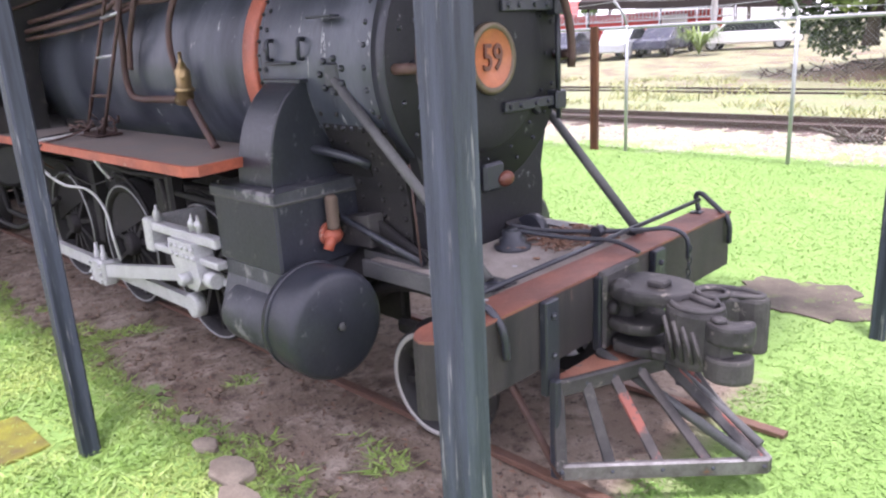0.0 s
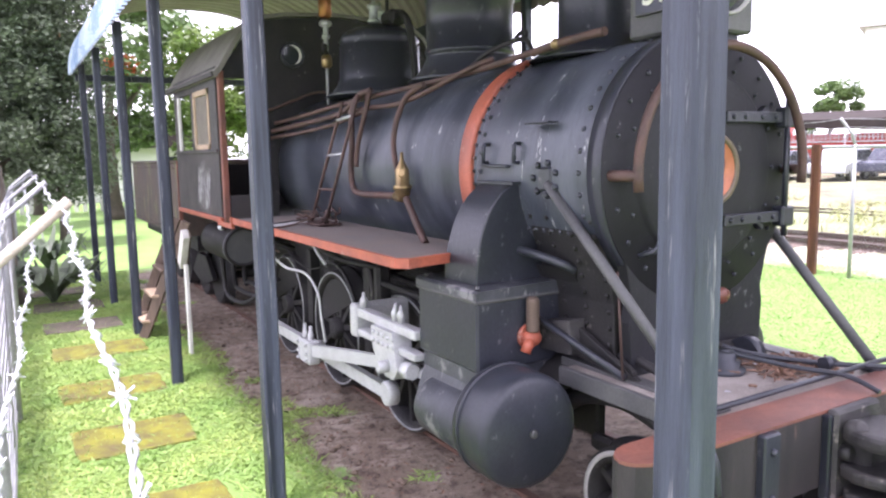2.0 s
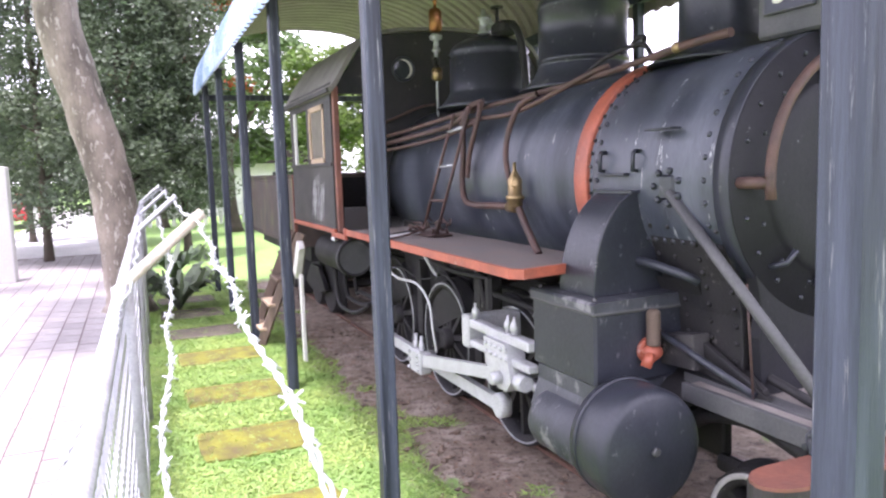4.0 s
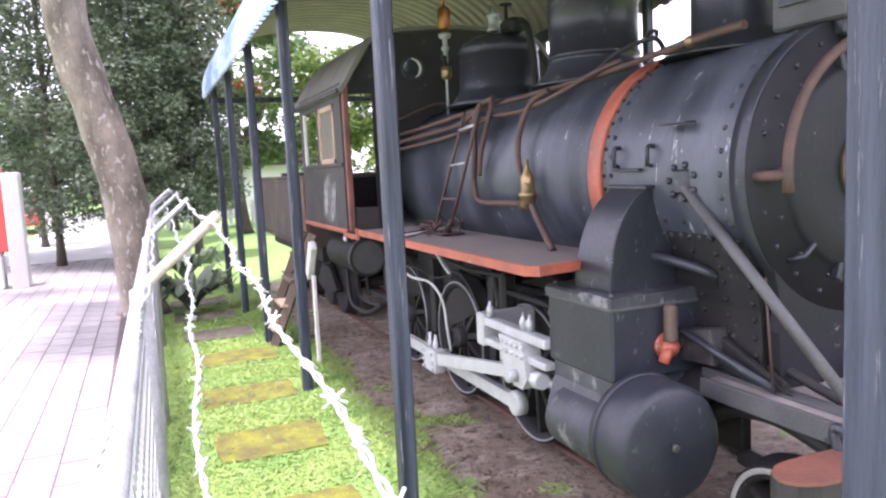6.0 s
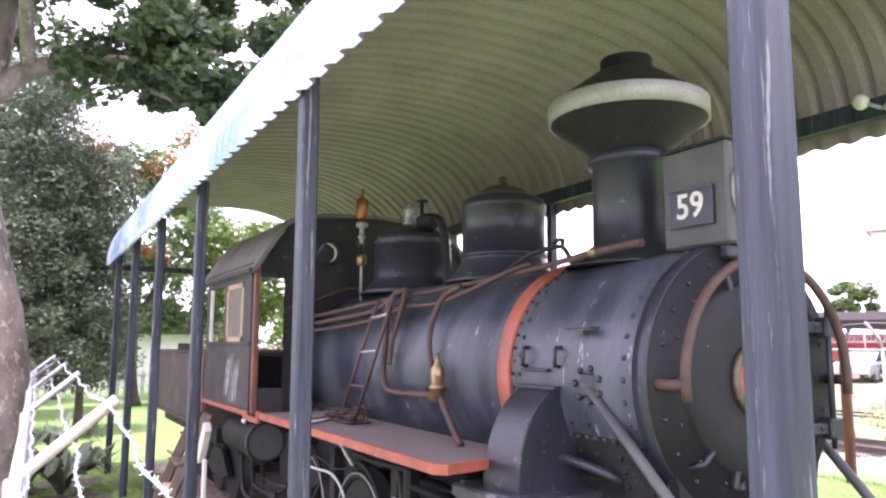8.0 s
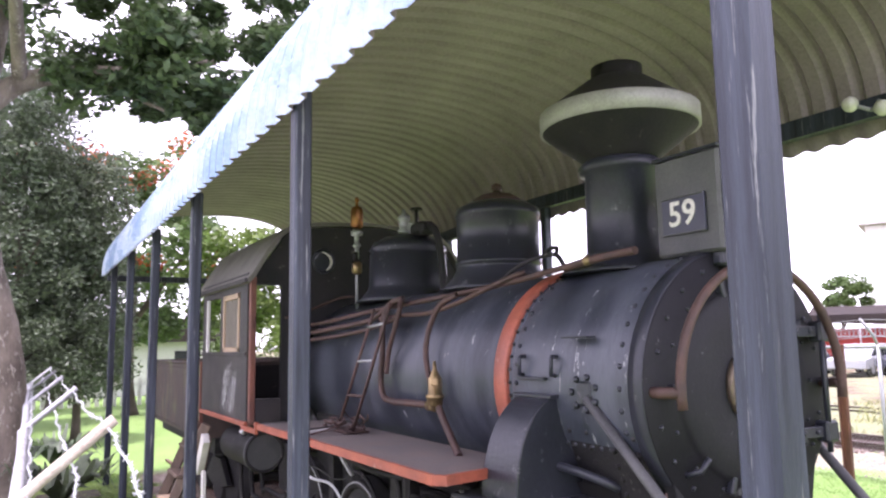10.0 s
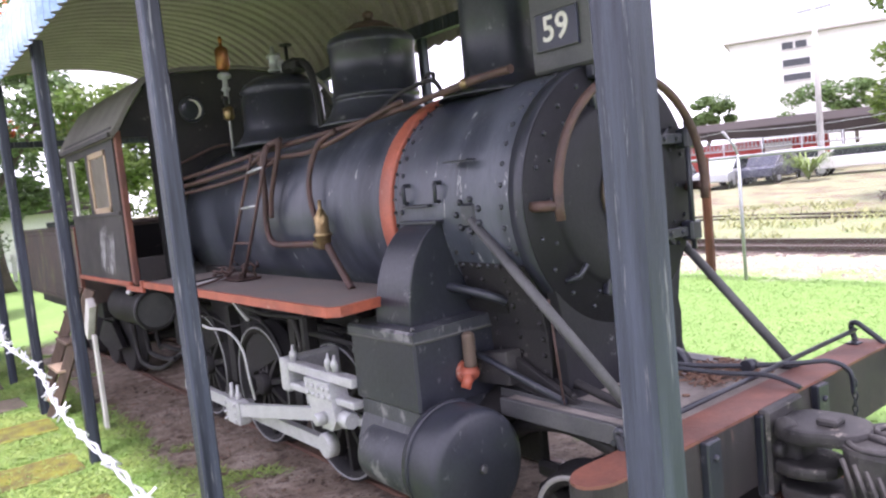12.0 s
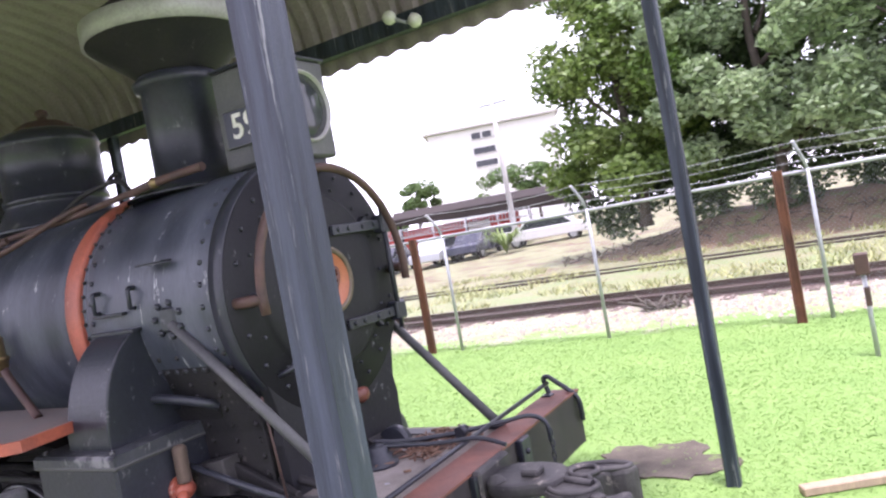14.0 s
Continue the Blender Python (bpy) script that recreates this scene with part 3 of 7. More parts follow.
def boiler():
    b = part("boiler", Shape().turned([(0, RB - 0.002), (-1.25, RB), (-1.26, RB + 0.004), (-3.3, RB + 0.012)], (-1.66, 0, ZC), "x", 64), BOILER, loco, "black lagged boiler barrel with streaks")
    part("boiler_band", Shape().turned([(0, RB + 0.008), (0.0, RB + 0.02), (-0.012, RB + 0.024), (-0.1, RB + 0.024), (-0.112, RB + 0.02), (-0.112, RB + 0.008)], (-1.70, 0, ZC), "x", 64), RED, b, "orange-red painted band")
    part("rivets", rivets([p for p in ring_points(RB + 0.004, -1.682, 56)[:-1]], radial, 0.009, 0.01), SOOT, b)
    part("firebox", Shape().box(-4.9, -4.0, -0.5, 0.5, 0.7, 1.4, 0.05), SOOT, b)
    sm = part("smokebox", Shape().turned([(0.0, RB + 0.004), (0.006, RB + 0.006), (0.93, RB + 0.008), (0.938, RB + 0.002)], (-1.66, 0, ZC), "x", 64), BOILER, loco, "riveted black smokebox")
    part("flange_ring", Shape().turned([(0, RB + 0.004), (0, RB + 0.018), (0.075, RB + 0.018), (0.08, RB + 0.012), (0.08, RB - 0.05)], (-0.80, 0, ZC), "x", 64), BLACK, sm)
    places = []
    for x, n in ((-0.86, 40), (-0.99, 0), (-1.62, 40)):
        if n:
            places += ring_points(RB + 0.006, x, n)[:-1]
    places += [(x, -math.sqrt(0.36 - (z - ZC) ** 2) - 0.004, z) for x in [-1.0 - 0.06 * i for i in range(8)] for z in (1.30, 1.38, 1.46)]
    part("rivets", rivets(places, radial, 0.014, 0.012), BLACK, sm)
    # ring of bolts on the front, and the front plate with its door
    f = part("smokebox_front", Shape().turned([(0, RB + 0.012), (0.012, RB + 0.01), (0.014, 0.44), (0.03, 0.432), (0.045, 0.41), (0.05, 0.3), (0.052, 0.001)], (-0.722, 0, ZC), "x", 64), FRONTBLACK, loco, "black smokebox front with a round door")
    part("bolts", rivets([p for p in ring_points(0.55, -0.709, 22)[:-1]], (1, 0, 0), 0.012, 0.012), BLACK, f)
    part("bolts", rivets([p for p in ring_points(0.475, -0.708, 16)[:-1]], (1, 0, 0), 0.01, 0.01), BLACK, f)
    for i in range(5):
        a = 2 * math.pi * i / 5 + 0.62
        m = Matrix.Translation((-0.69, 0.46 * math.cos(a), ZC + 0.46 * math.sin(a))) @ Matrix.Rotation(a, 4, "X")
        part("door_clamp", Shape().box(-0.02, 0.016, -0.05, 0.025, -0.014, 0.014, 0.005, m), BLACK, f)
    # hinge straps with bolts, on the far side of the door
    for z in (ZC + 0.235, ZC - 0.235):
        st = Shape().box(-0.672, -0.65, 0.08, 0.47, z - 0.025, z + 0.025, 0.004)
        part("hinge_strap", st, BLACK, f)
        part("strap_bolts", rivets([(-0.65, y, z) for y in (0.12, 0.2, 0.32, 0.42)], (1, 0, 0), 0.013, 0.012), BLACK, f)
        part("hinge_lug", Shape().box(-0.7, -0.63, 0.47, 0.56, z - 0.05, z + 0.05, 0.01), BLACK, f)
    part("hinge_pin", Shape().rod((-0.645, 0.5, ZC - 0.33), (-0.645, 0.5, ZC + 0.33), 0.014), BLACK, f)
    d = part("number_disc", Shape().turned([(0, 0.152), (0.018, 0.152), (0.022, 0.147), (0.022, 0.13), (0.014, 0.127), (0.014, 0.001)], (-0.672, 0.0, ZC), "x", 40), DISC, loco, "round orange number disc with dark rim")
    part("rim", Shape().turned([(0, 0.165), (0.02, 0.165), (0.03, 0.158), (0.03, 0.136), (0.02, 0.132), (0, 0.132)], (-0.672, 0.0, ZC), "x", 40), DISCRIM, d)
    up = pose(-0.656, 0.0, ZC, 90, 0, 90)
    part("numeral", numeral("59", 0.17, up @ Matrix.Diagonal((0.85, 1, 1, 1)), NUMDARK, 0.008), NUMDARK, d)
    # arched handrail on the front
    n = 30
    a0, a1 = math.radians(-8), math.radians(188)
    part("front_handrail", Shape().tube([(-0.585, 0.535 * math.cos(a0 + (a1 - a0) * i / n), ZC + 0.535 * math.sin(a0 + (a1 - a0) * i / n)) for i in range(n + 1)], 0.021, 10), RUST, loco, "brown arched pipe handrail")
    for sy in (-1, 1):
        part("handrail_bracket", Shape().tube([(-0.72, sy * 0.565, ZC - 0.01), (-0.64, sy * 0.565, ZC - 0.01), (-0.585, sy * 0.53, ZC - 0.01)], 0.024, 10), RUST, loco)
        part("step_plate", Shape().box(-1.2, -1.02, sy * 0.615 - 0.03, sy * 0.615 + 0.03, 1.955, 1.965, 0.003), BLACK, loco)
    part("wash_plug", Shape().tube([(-0.71, -0.4, ZC - 0.36), (-0.66, -0.36, ZC - 0.34), (-0.65, -0.32, ZC - 0.29)], 0.013), BLACK, loco)
    # saddle and lower front plates
    part("smokebox_saddle", Shape().prism([(-0.5, 1.28), (-0.42, 1.12), (-0.45, 0.86), (-0.62, 0.72), (0.62, 0.72), (0.45, 0.86), (0.42, 1.12), (0.5, 1.28), (0.3, 1.2), (0, 1.16), (-0.3, 1.2)], -1.6, -1.02, "x"), SOOT, loco, "black cast saddle under the smokebox")
    part("front_skirt", Shape().prism([(-0.5, 1.44), (-0.46, 1.3), (-0.43, 1.16), (-0.445, 1.08), (-0.43, 0.838), (0.43, 0.838), (0.445, 1.08), (0.43, 1.16), (0.46, 1.3), (0.5, 1.44), (0.2, 1.22), (-0.2, 1.22)], -0.77, -0.71, "x").rounded(0.006), FRONTBLACK, loco)
    part("front_bracket", Shape().box(-0.8, -0.74, -0.1, 0.34, 0.85, 1.2, 0.01), SOOT, loco)
    part("front_bracket", Shape().box(-0.73, -0.68, -0.05, 0.1, 1.1, 1.24, 0.015), BLACK, loco)
    part("headlamp_valve", Shape().ball((-0.68, 0.1, 1.15), 0.04, 10, (0.8, 1.5, 1.0)), NUMDARK, loco, "flaking red valve body")
    for x, h in ((-1.0, 0.9), (-0.88, 0.912), (-0.76, 0.924)):
        part("frame_stay", Shape().box(x, x + 0.015, -0.42, 0.42, 0.87, h, 0.003), SOOT, loco)


boiler()


def mountings():
    stack = part("chimney", Shape().turned([(0, 0.36), (0.02, 0.33), (0.05, 0.26), (0.1, 0.222), (0.12, 0.205), (0.55, 0.2), (0.555, 0.225), (0.59, 0.235), (0.61, 0.21), (0.63, 0.2)], (-1.42, 0, 2.3), "z", 40), BLACK, loco, "tall black chimney with a wide spark cap")
    part("spark_cone", Shape().turned([(0, 0.2), (0.02, 0.215), (0.18, 0.42), (0.195, 0.43)], (-1.42, 0, 2.915), "z", 48), SOOT, stack)
    part("cap_band", Shape().turned([(0, 0.42), (0.0, 0.438), (0.098, 0.438), (0.104, 0.432), (0.104, 0.42)], (-1.42, 0, 3.1), "z", 48), BAND, stack, "dull silver painted band")
    part("spark_hood", Shape().turned([(0, 0.432), (0.01, 0.415), (0.18, 0.18), (0.195, 0.15), (0.2, 0.142), (0.265, 0.142), (0.265, 0.11), (0.22, 0.11)], (-1.42, 0, 3.2), "z", 40), SOOT, stack, "dark conical hood with a short spout")
    sand = part("sand_dome", Shape().turned([(0, 0.42), (0.03, 0.37), (0.09, 0.318), (0.15, 0.292), (0.17, 0.287), (0.17, 0.297), (0.2, 0.297), (0.2, 0.287), (0.5, 0.286), (0.505, 0.294), (0.53, 0.292), (0.565, 0.28), (0.6, 0.22), (0.61, 0.18)], (-2.65, 0, 2.3), "z", 40), BLACK, loco, "black cylindrical sand dome with rusty lid")
    part("lid", Shape().turned([(0, 0.18), (0.025, 0.17), (0.06, 0.11), (0.075, 0.04), (0.085, 0.03), (0.1, 0.025), (0.105, 0.038), (0.13, 0.036), (0.145, 0.012)], (-2.65, 0, 2.905), "z", 28), RUST, sand, "rusty domed lid with a knob")
    steam = part("steam_dome", Shape().turned([(0, 0.45), (0.04, 0.39), (0.1, 0.345), (0.14, 0.33), (0.4, 0.325), (0.41, 0.305), (0.44, 0.33), (0.5, 0.29), (0.55, 0.2), (0.57, 0.1), (0.575, 0.001)], (-4.02, 0, 2.3), "z", 40), BLACK, loco, "black rounded steam dome")
    for dx, dy in ((0.12, -0.1), (-0.1, 0.06)):
        v = part("safety_valve", Shape().turned([(0, 0.05), (0.02, 0.05), (0.03, 0.035), (0.1, 0.035), (0.11, 0.05), (0.13, 0.05), (0.15, 0.02), (0.2, 0.014)], (-4.02 + dx, dy, 2.87), "z", 14), GALV, loco)
    part("valve_spindle", Shape().rod((-3.82, -0.02, 2.84), (-3.82, -0.02, 3.08), 0.014), SOOT, loco)
    part("valve_wheel", Shape().turned([(0, 0.05), (0.012, 0.05)], (-3.82, -0.02, 3.06), "z", 12), SOOT, loco)
    part("dome_pipe", Shape().tube(smooth_line([(-3.8, 0.02, 2.92), (-3.66, 0.04, 2.9), (-3.6, 0.06, 2.8), (-3.58, 0.08, 2.6), (-3.58, 0.1, 2.3)]), 0.03, 10), SOOT, loco)
    part("dome_bonnet", Shape().box(-3.88, -3.68, -0.06, 0.1, 2.84, 2.95, 0.03), SOOT, loco)
    w = part("whistle", Shape().turned([(0, 0.02), (0.1, 0.02), (0.11, 0.035), (0.13, 0.035), (0.14, 0.022), (0.2, 0.022), (0.21, 0.05), (0.24, 0.055), (0.26, 0.03)], (-4.42, -0.3, 2.7), "z", 16), GALV, loco, "steam whistle on a thin pipe")
    part("bell", Shape().turned([(0, 0.035), (0.02, 0.056), (0.16, 0.056), (0.19, 0.045), (0.2, 0.015), (0.24, 0.013), (0.25, 0.02), (0.28, 0.012)], (-4.42, -0.3, 2.97), "z", 18), COPPER, w, "copper whistle bell")
    part("valve_body", Shape().turned([(0, 0.02), (0.02, 0.045), (0.1, 0.045), (0.12, 0.02)], (-4.42, -0.3, 2.56), "z", 12), BRASS, w, "brass valve")
    part("stem", Shape().rod((-4.42, -0.3, 2.24), (-4.42, -0.3, 2.74), 0.012), GALV, w)
    part("elbow", Shape().tube([(-4.42, -0.3, 2.68), (-4.36, -0.34, 2.7), (-4.3, -0.36, 2.73)], 0.02), SOOT, w)
    # headlight box with the side number plate
    hb = part("headlight_box", Shape().box(-1.0, -0.62, -0.19, 0.19, 2.33, 2.8, 0.012), GREYBLACK, loco, "dark grey box headlight with number plates")
    part("top", Shape().box(-1.01, -0.61, -0.2, 0.2, 2.797, 2.815, 0.006), BLACK, hb)
    part("lens_ring", Shape().turned([(0, 0.172), (0.02, 0.172), (0.026, 0.168), (0.026, 0.16), (0, 0.158)], (-0.622, 0, 2.57), "x", 36), BAND, hb, "pale lamp ring")
    part("lens", Shape().turned([(0, 0.158), (0.008, 0.156), (0.02, 0.1), (0.024, 0.001)], (-0.622, 0, 2.57), "x", 30), GLASS, hb, "dark lamp glass")
    part("stand", Shape().box(-0.96, -0.66, -0.15, 0.15, 2.27, 2.34, 0.01), BLACK, hb)
    pl = part("number_plate", Shape().box(-0.945, -0.69, -0.208, -0.191, 2.425, 2.605, 0.004), PLATEBLACK, loco, "dark plate with white numerals")
    part("numeral", numeral("59", 0.165, pose(-0.818, -0.21, 2.517, 90, 0, 0) @ Matrix.Diagonal((1.0, 1, 1, 1)), NUMWHITE, 0.003), NUMWHITE, pl)
    for z in (2.597, 2.425):
        part("plate_edge", Shape().box(-0.945, -0.69, -0.214, -0.206, z, z + 0.008, 0.002), GREYBLACK, pl)
    # pipes along the boiler's near and far shoulder
    def pipe(name, pts, r, material=RUST, n=5, label=""):
        part(name, Shape().tube(smooth_line(pts, n), r, 8), material, loco, label)
    pipe("steam_line", [(-4.9, -0.62, 2.12), (-4.2, -0.61, 2.15), (-3.4, -0.57, 2.2), (-2.6, -0.5, 2.24), (-2.0, -0.42, 2.28), (-1.6, -0.375, 2.32), (-1.35, -0.36, 2.345)], 0.017, RUST, 5, "long rusty pipe along the boiler")
    pipe("steam_line", [(-4.9, -0.65, 2.05), (-4.2, -0.64, 2.08), (-3.5, -0.61, 2.12), (-3.3, -0.58, 2.18), (-3.28, -0.5, 2.25)], 0.02)
    pipe("steam_line", [(-4.9, -0.66, 1.99), (-4.0, -0.655, 2.02), (-3.4, -0.64, 2.06), (-3.0, -0.62, 2.12)], 0.015)
    pipe("steam_line", [(-3.3, -0.6, 2.13), (-2.95, -0.6, 2.14), (-2.6, -0.58, 2.14), (-2.3, -0.54, 2.19), (-1.95, -0.44, 2.3), (-1.85, -0.36, 2.34)], 0.016)
    part("handrail_end", Shape().tube(smooth_line([(-1.45, -0.4, 2.32), (-1.3, -0.37, 2.345), (-1.12, -0.345, 2.36), (-1.0, -0.335, 2.365)]), 0.021, 10), RUST, loco)
    part("cock", Shape().ball((-1.3, -0.375, 2.345), 0.028, 10), BRASS, loco)
    pipe("overflow_loop", [(-2.05, -0.4, 2.3), (-1.95, -0.34, 2.38), (-1.8, -0.3, 2.42), (-1.65, -0.3, 2.42), (-1.55, -0.33, 2.36), (-1.5, -0.36, 2.32)], 0.013, SOOT)
    pipe("overflow_loop", [(-1.75, -0.3, 2.42), (-1.72, -0.28, 2.46), (-1.66, -0.28, 2.46), (-1.64, -0.3, 2.42)], 0.012, SOOT)
    # feed pipe that loops down to the brass check valve
    pipe("feed_pipe", [(-3.0, -0.56, 2.26), (-3.1, -0.62, 2.22), (-3.12, -0.66, 2.1), (-3.12, -0.665, 1.9), (-3.14, -0.67, 1.72), (-3.1, -0.67, 1.6), (-2.95, -0.675, 1.57), (-2.65, -0.68, 1.575), (-2.38, -0.69, 1.58)], 0.022, RUST, 6, "rusty feed pipe looping down the boiler side")
    pipe("feed_pipe", [(-3.2, -0.58, 2.22), (-3.0, -0.58, 2.24), (-2.93, -0.62, 2.2), (-2.95, -0.655, 2.05), (-3.02, -0.665, 1.9), (-3.05, -0.67, 1.75)], 0.018)
    pipe("feed_pipe", [(-2.35, -0.52, 2.24), (-2.46, -0.58, 2.18), (-2.5, -0.63, 2.05), (-2.5, -0.66, 1.92), (-2.45, -0.68, 1.8), (-2.38, -0.69, 1.68)], 0.019)
    pipe("drain_pipe", [(-2.32, -0.69, 1.6), (-2.2, -0.7, 1.48), (-2.02, -0.72, 1.33)], 0.022)
    cv = part("check_valve", Shape().turned([(0, 0.03), (0.02, 0.046), (0.05, 0.046), (0.055, 0.055), (0.075, 0.055), (0.08, 0.042), (0.17, 0.042), (0.185, 0.03), (0.21, 0.02), (0.22, 0.012), (0.27, 0.01)], (-2.32, -0.7, 1.57), "z", 18), BRASS, loco, "brass boiler check valve")
    part("elbow", Shape().tube([(-2.4, -0.695, 1.58), (-2.32, -0.7, 1.575), (-2.31, -0.7, 1.64)], 0.035, 10), BRASS, cv)
    part("side_cock", Shape().rod((-2.35, -0.7, 1.7), (-2.27, -0.73, 1.72), 0.018), BRASS, cv)
    # ladder on the running board
    lad = part("ladder", Shape().tube([(-3.66, -0.78, 1.33), (-3.43, -0.74, 1.75), (-3.2, -0.69, 2.19)], 0.012), RUST, loco, "narrow rusty iron ladder against the boiler")
    part("rail", Shape().tube([(-3.34, -0.8, 1.33), (-3.13, -0.755, 1.75), (-2.92, -0.7, 2.22)], 0.012), RUST, lad)
    for k in (0.3, 0.58, 0.86):
        part("rung", Shape().rod((-3.66 + 0.46 * k, -0.78 + 0.085 * k, 1.33 + 0.86 * k), (-3.34 + 0.42 * k, -0.8 + 0.095 * k, 1.33 + 0.88 * k), 0.01), GALV if k > 0.5 else RUST, lad)
    part("ladder_foot", Shape().box(-3.68, -3.3, -0.86, -0.68, 1.336, 1.35, 0.006), RUST, lad)
    s = Shape()
    random.seed(4)
    for i in range(26):
        p = Vector((random.uniform(-3.72, -3.25), random.uniform(-0.86, -0.68), random.uniform(1.36, 1.42)))
        q = p + Vector((random.uniform(-0.07, 0.07), random.uniform(-0.05, 0.05), random.uniform(0, 0.05)))
        s.rod(p, q, random.uniform(0.005, 0.012), None, 6)
    tagged(part("scrap_linkage", s, RUST, lad), kind="stuff")
    part("loose_cable", Shape().tube(smooth_line([(-3.5, -0.86, 1.36), (-3.48, -1.05, 1.35), (-3.5, -1.17, 1.33), (-3.5, -1.175, 1.2), (-3.42, -1.08, 1.06), (-3.28, -0.98, 1.02), (-3.16, -0.94, 0.9), (-3.1, -0.94, 0.72), (-3.1, -0.92, 0.56)], 6), 0.009, 8), SILVER, loco, "pale hose hanging over the running board")
    part("loose_cable", Shape().tube(smooth_line([(-3.58, -0.84, 1.37), (-3.6, -1.1, 1.345), (-3.59, -1.172, 1.31), (-3.52, -1.16, 1.12), (-3.36, -1.06, 1.13), (-3.22, -0.97, 1.06), (-3.05, -0.9, 1.1)], 6), 0.006, 6), SOOT, loco, "thin dark cable hanging over the running board")
    part("loose_cable", Shape().tube(smooth_line([(-3.42, -0.82, 1.4), (-3.38, -1.0, 1.36), (-3.4, -1.172, 1.32), (-3.43, -1.165, 1.22), (-3.46, -1.1, 1.16)], 6), 0.007, 6), RUST, loco)
    # hand rail knobs and small brackets on the smokebox side
    for x in (-1.56, -1.3):
        part("lifting_lug", Shape().tube([(x, -0.6, 1.78), (x, -0.63, 1.78), (x + 0.01, -0.635, 1.86), (x, -0.62, 1.87), (x, -0.59, 1.87)], 0.011), BLACK, loco)
    part("lug_bar", Shape().box(-1.58, -1.36, -0.635, -0.6, 1.755, 1.77, 0.004), BLACK, loco)


mountings()


def cylinder_set(flip):
    """Cylinder, valve chest, steam pipe, guides and rods of one side."""
    def p(name, shape, material, parent=loco, label=""):
        if flip:
            shape = shape.mirrored()
            if name not in ("smokebox_strut", "foot", "pad", "pad_bolts"):
                shape = shape.moved(Matrix.Translation((-0.3, 0, 0)))
        return part(name, shape, material, parent, label)
    cy = p("cylinder", Shape().turned([(0.5, 0.2), (0.505, 0.25), (0.515, 0.256), (0.71, 0.256), (0.735, 0.247), (0.75, 0.22), (0.755, 0.001)], (-1.6, -0.87, 0.632), "x", 48), BLACK, loco, "black steam cylinder with smooth domed casing")
    p("barrel", Shape().turned([(0, 0.13), (0.0, 0.145), (0.02, 0.152), (0.54, 0.158)], (-1.62, -0.885, 0.553), "x", 48), DUSTY, cy, "scuffed cylinder barrel")
    p("cover_nut", Shape().turned([(0, 0.02), (0.012, 0.02), (0.016, 0.012)], (-0.84, -0.87, 0.635), "x", 8), GREYBLACK, cy)
    p("casing_seam", Shape().turned([(0, 0.25), (0, 0.262), (0.016, 0.262), (0.016, 0.25)], (-1.06, -0.87, 0.635), "x", 48), BLACK, cy)
    p("cylinder_neck", Shape().prism([(-0.965, 0.6), (-0.935, 0.68), (-0.915, 0.74), (-0.912, 0.83), (-0.4, 0.83), (-0.4, 0.5), (-0.9, 0.5)], -1.715, -1.2, "x").rounded(0.01), DUSTY, cy, "dusty scratched neck under the valve chest")
    vc = p("valve_chest", Shape().box(-1.74, -1.185, -0.925, -0.40, 0.815, 1.155, 0.012), BLACK, loco, "square black valve chest with lidded cover")
    p("cover", Shape().prism([(-0.932, 1.15), (-0.932, 1.19), (-0.92, 1.203), (-0.4, 1.215), (-0.385, 1.2), (-0.385, 1.15)], -1.75, -1.176, "x"), DUSTY, vc)
    p("lip", Shape().box(-1.752, -1.173, -0.935, -0.38, 1.143, 1.162, 0.006), GREYBLACK, vc)
    p("cover_studs", rivets([(x, y, 1.208) for x in (-1.7, -1.22) for y in (-0.9, -0.45)], (0, 0, 1), 0.013, 0.014), GREYBLACK, vc)
    rv = p("relief_valve", Shape().ball((-1.15, -0.64, 0.955), 0.05, 12, (0.8, 1.1, 0.8)), RED, loco, "red relief valve with a rusty stack")
    p("outlet", Shape().tube([(-1.15, -0.64, 0.95), (-1.12, -0.68, 0.94), (-1.12, -0.7, 0.9)], 0.026), RED, rv)
    p("flange", Shape().turned([(0, 0.06), (0.03, 0.06)], (-1.19, -0.64, 0.96), "x", 16), RED, rv)
    p("spring_case", Shape().turned([(0, 0.03)] + [(0.01 * i, 0.03 + (0.003 if i % 2 else 0)) for i in range(1, 16)] + [(0.165, 0.02)], (-1.14, -0.64, 0.99), "z", 14), WOOD, rv, "grey-brown ribbed stem")
    # curved steam pipe casing: rises from the chest to the smokebox
    prof = []
    for i in range(25):
        k = i / 24
        prof.append((1.2 + 0.48 * k, -0.85 + 0.225 * (1 - math.sqrt(max(0.0, 1 - (0.97 * k) ** 2.2))) / 0.78, -0.4 - 0.1 * k))
    rings = []
    for z, yo, yi in prof:
        k = (z - 1.2) / 0.48
        x0, x1 = -1.60 + 0.04 * k, -1.30 + 0.0 * k
        rings.append([(x0, yo, z), (x1, yo, z), (x1, yi, z), (x0, yi, z)])
    p("steam_pipe_casing", Shape().rings(rings, True, False).rounded(0.008), BLACK, loco, "curved black steam pipe casing")
    p("casing_flange", Shape().box(-1.59, -1.28, -0.655, -0.6, 1.672, 1.69, 0.004), BLACK, loco)
    p("pipe_stub", Shape().tube(smooth_line([(-1.34, -0.6, 1.36), (-1.18, -0.57, 1.34), (-1.06, -0.53, 1.31), (-1.03, -0.48, 1.28)]), 0.022, 10), BLACK, loco)
    flank = [(-0.575, 1.56), (-0.53, 1.42), (-0.485, 1.3), (-0.455, 1.15), (-0.445, 1.0), (-0.45, 0.84)]
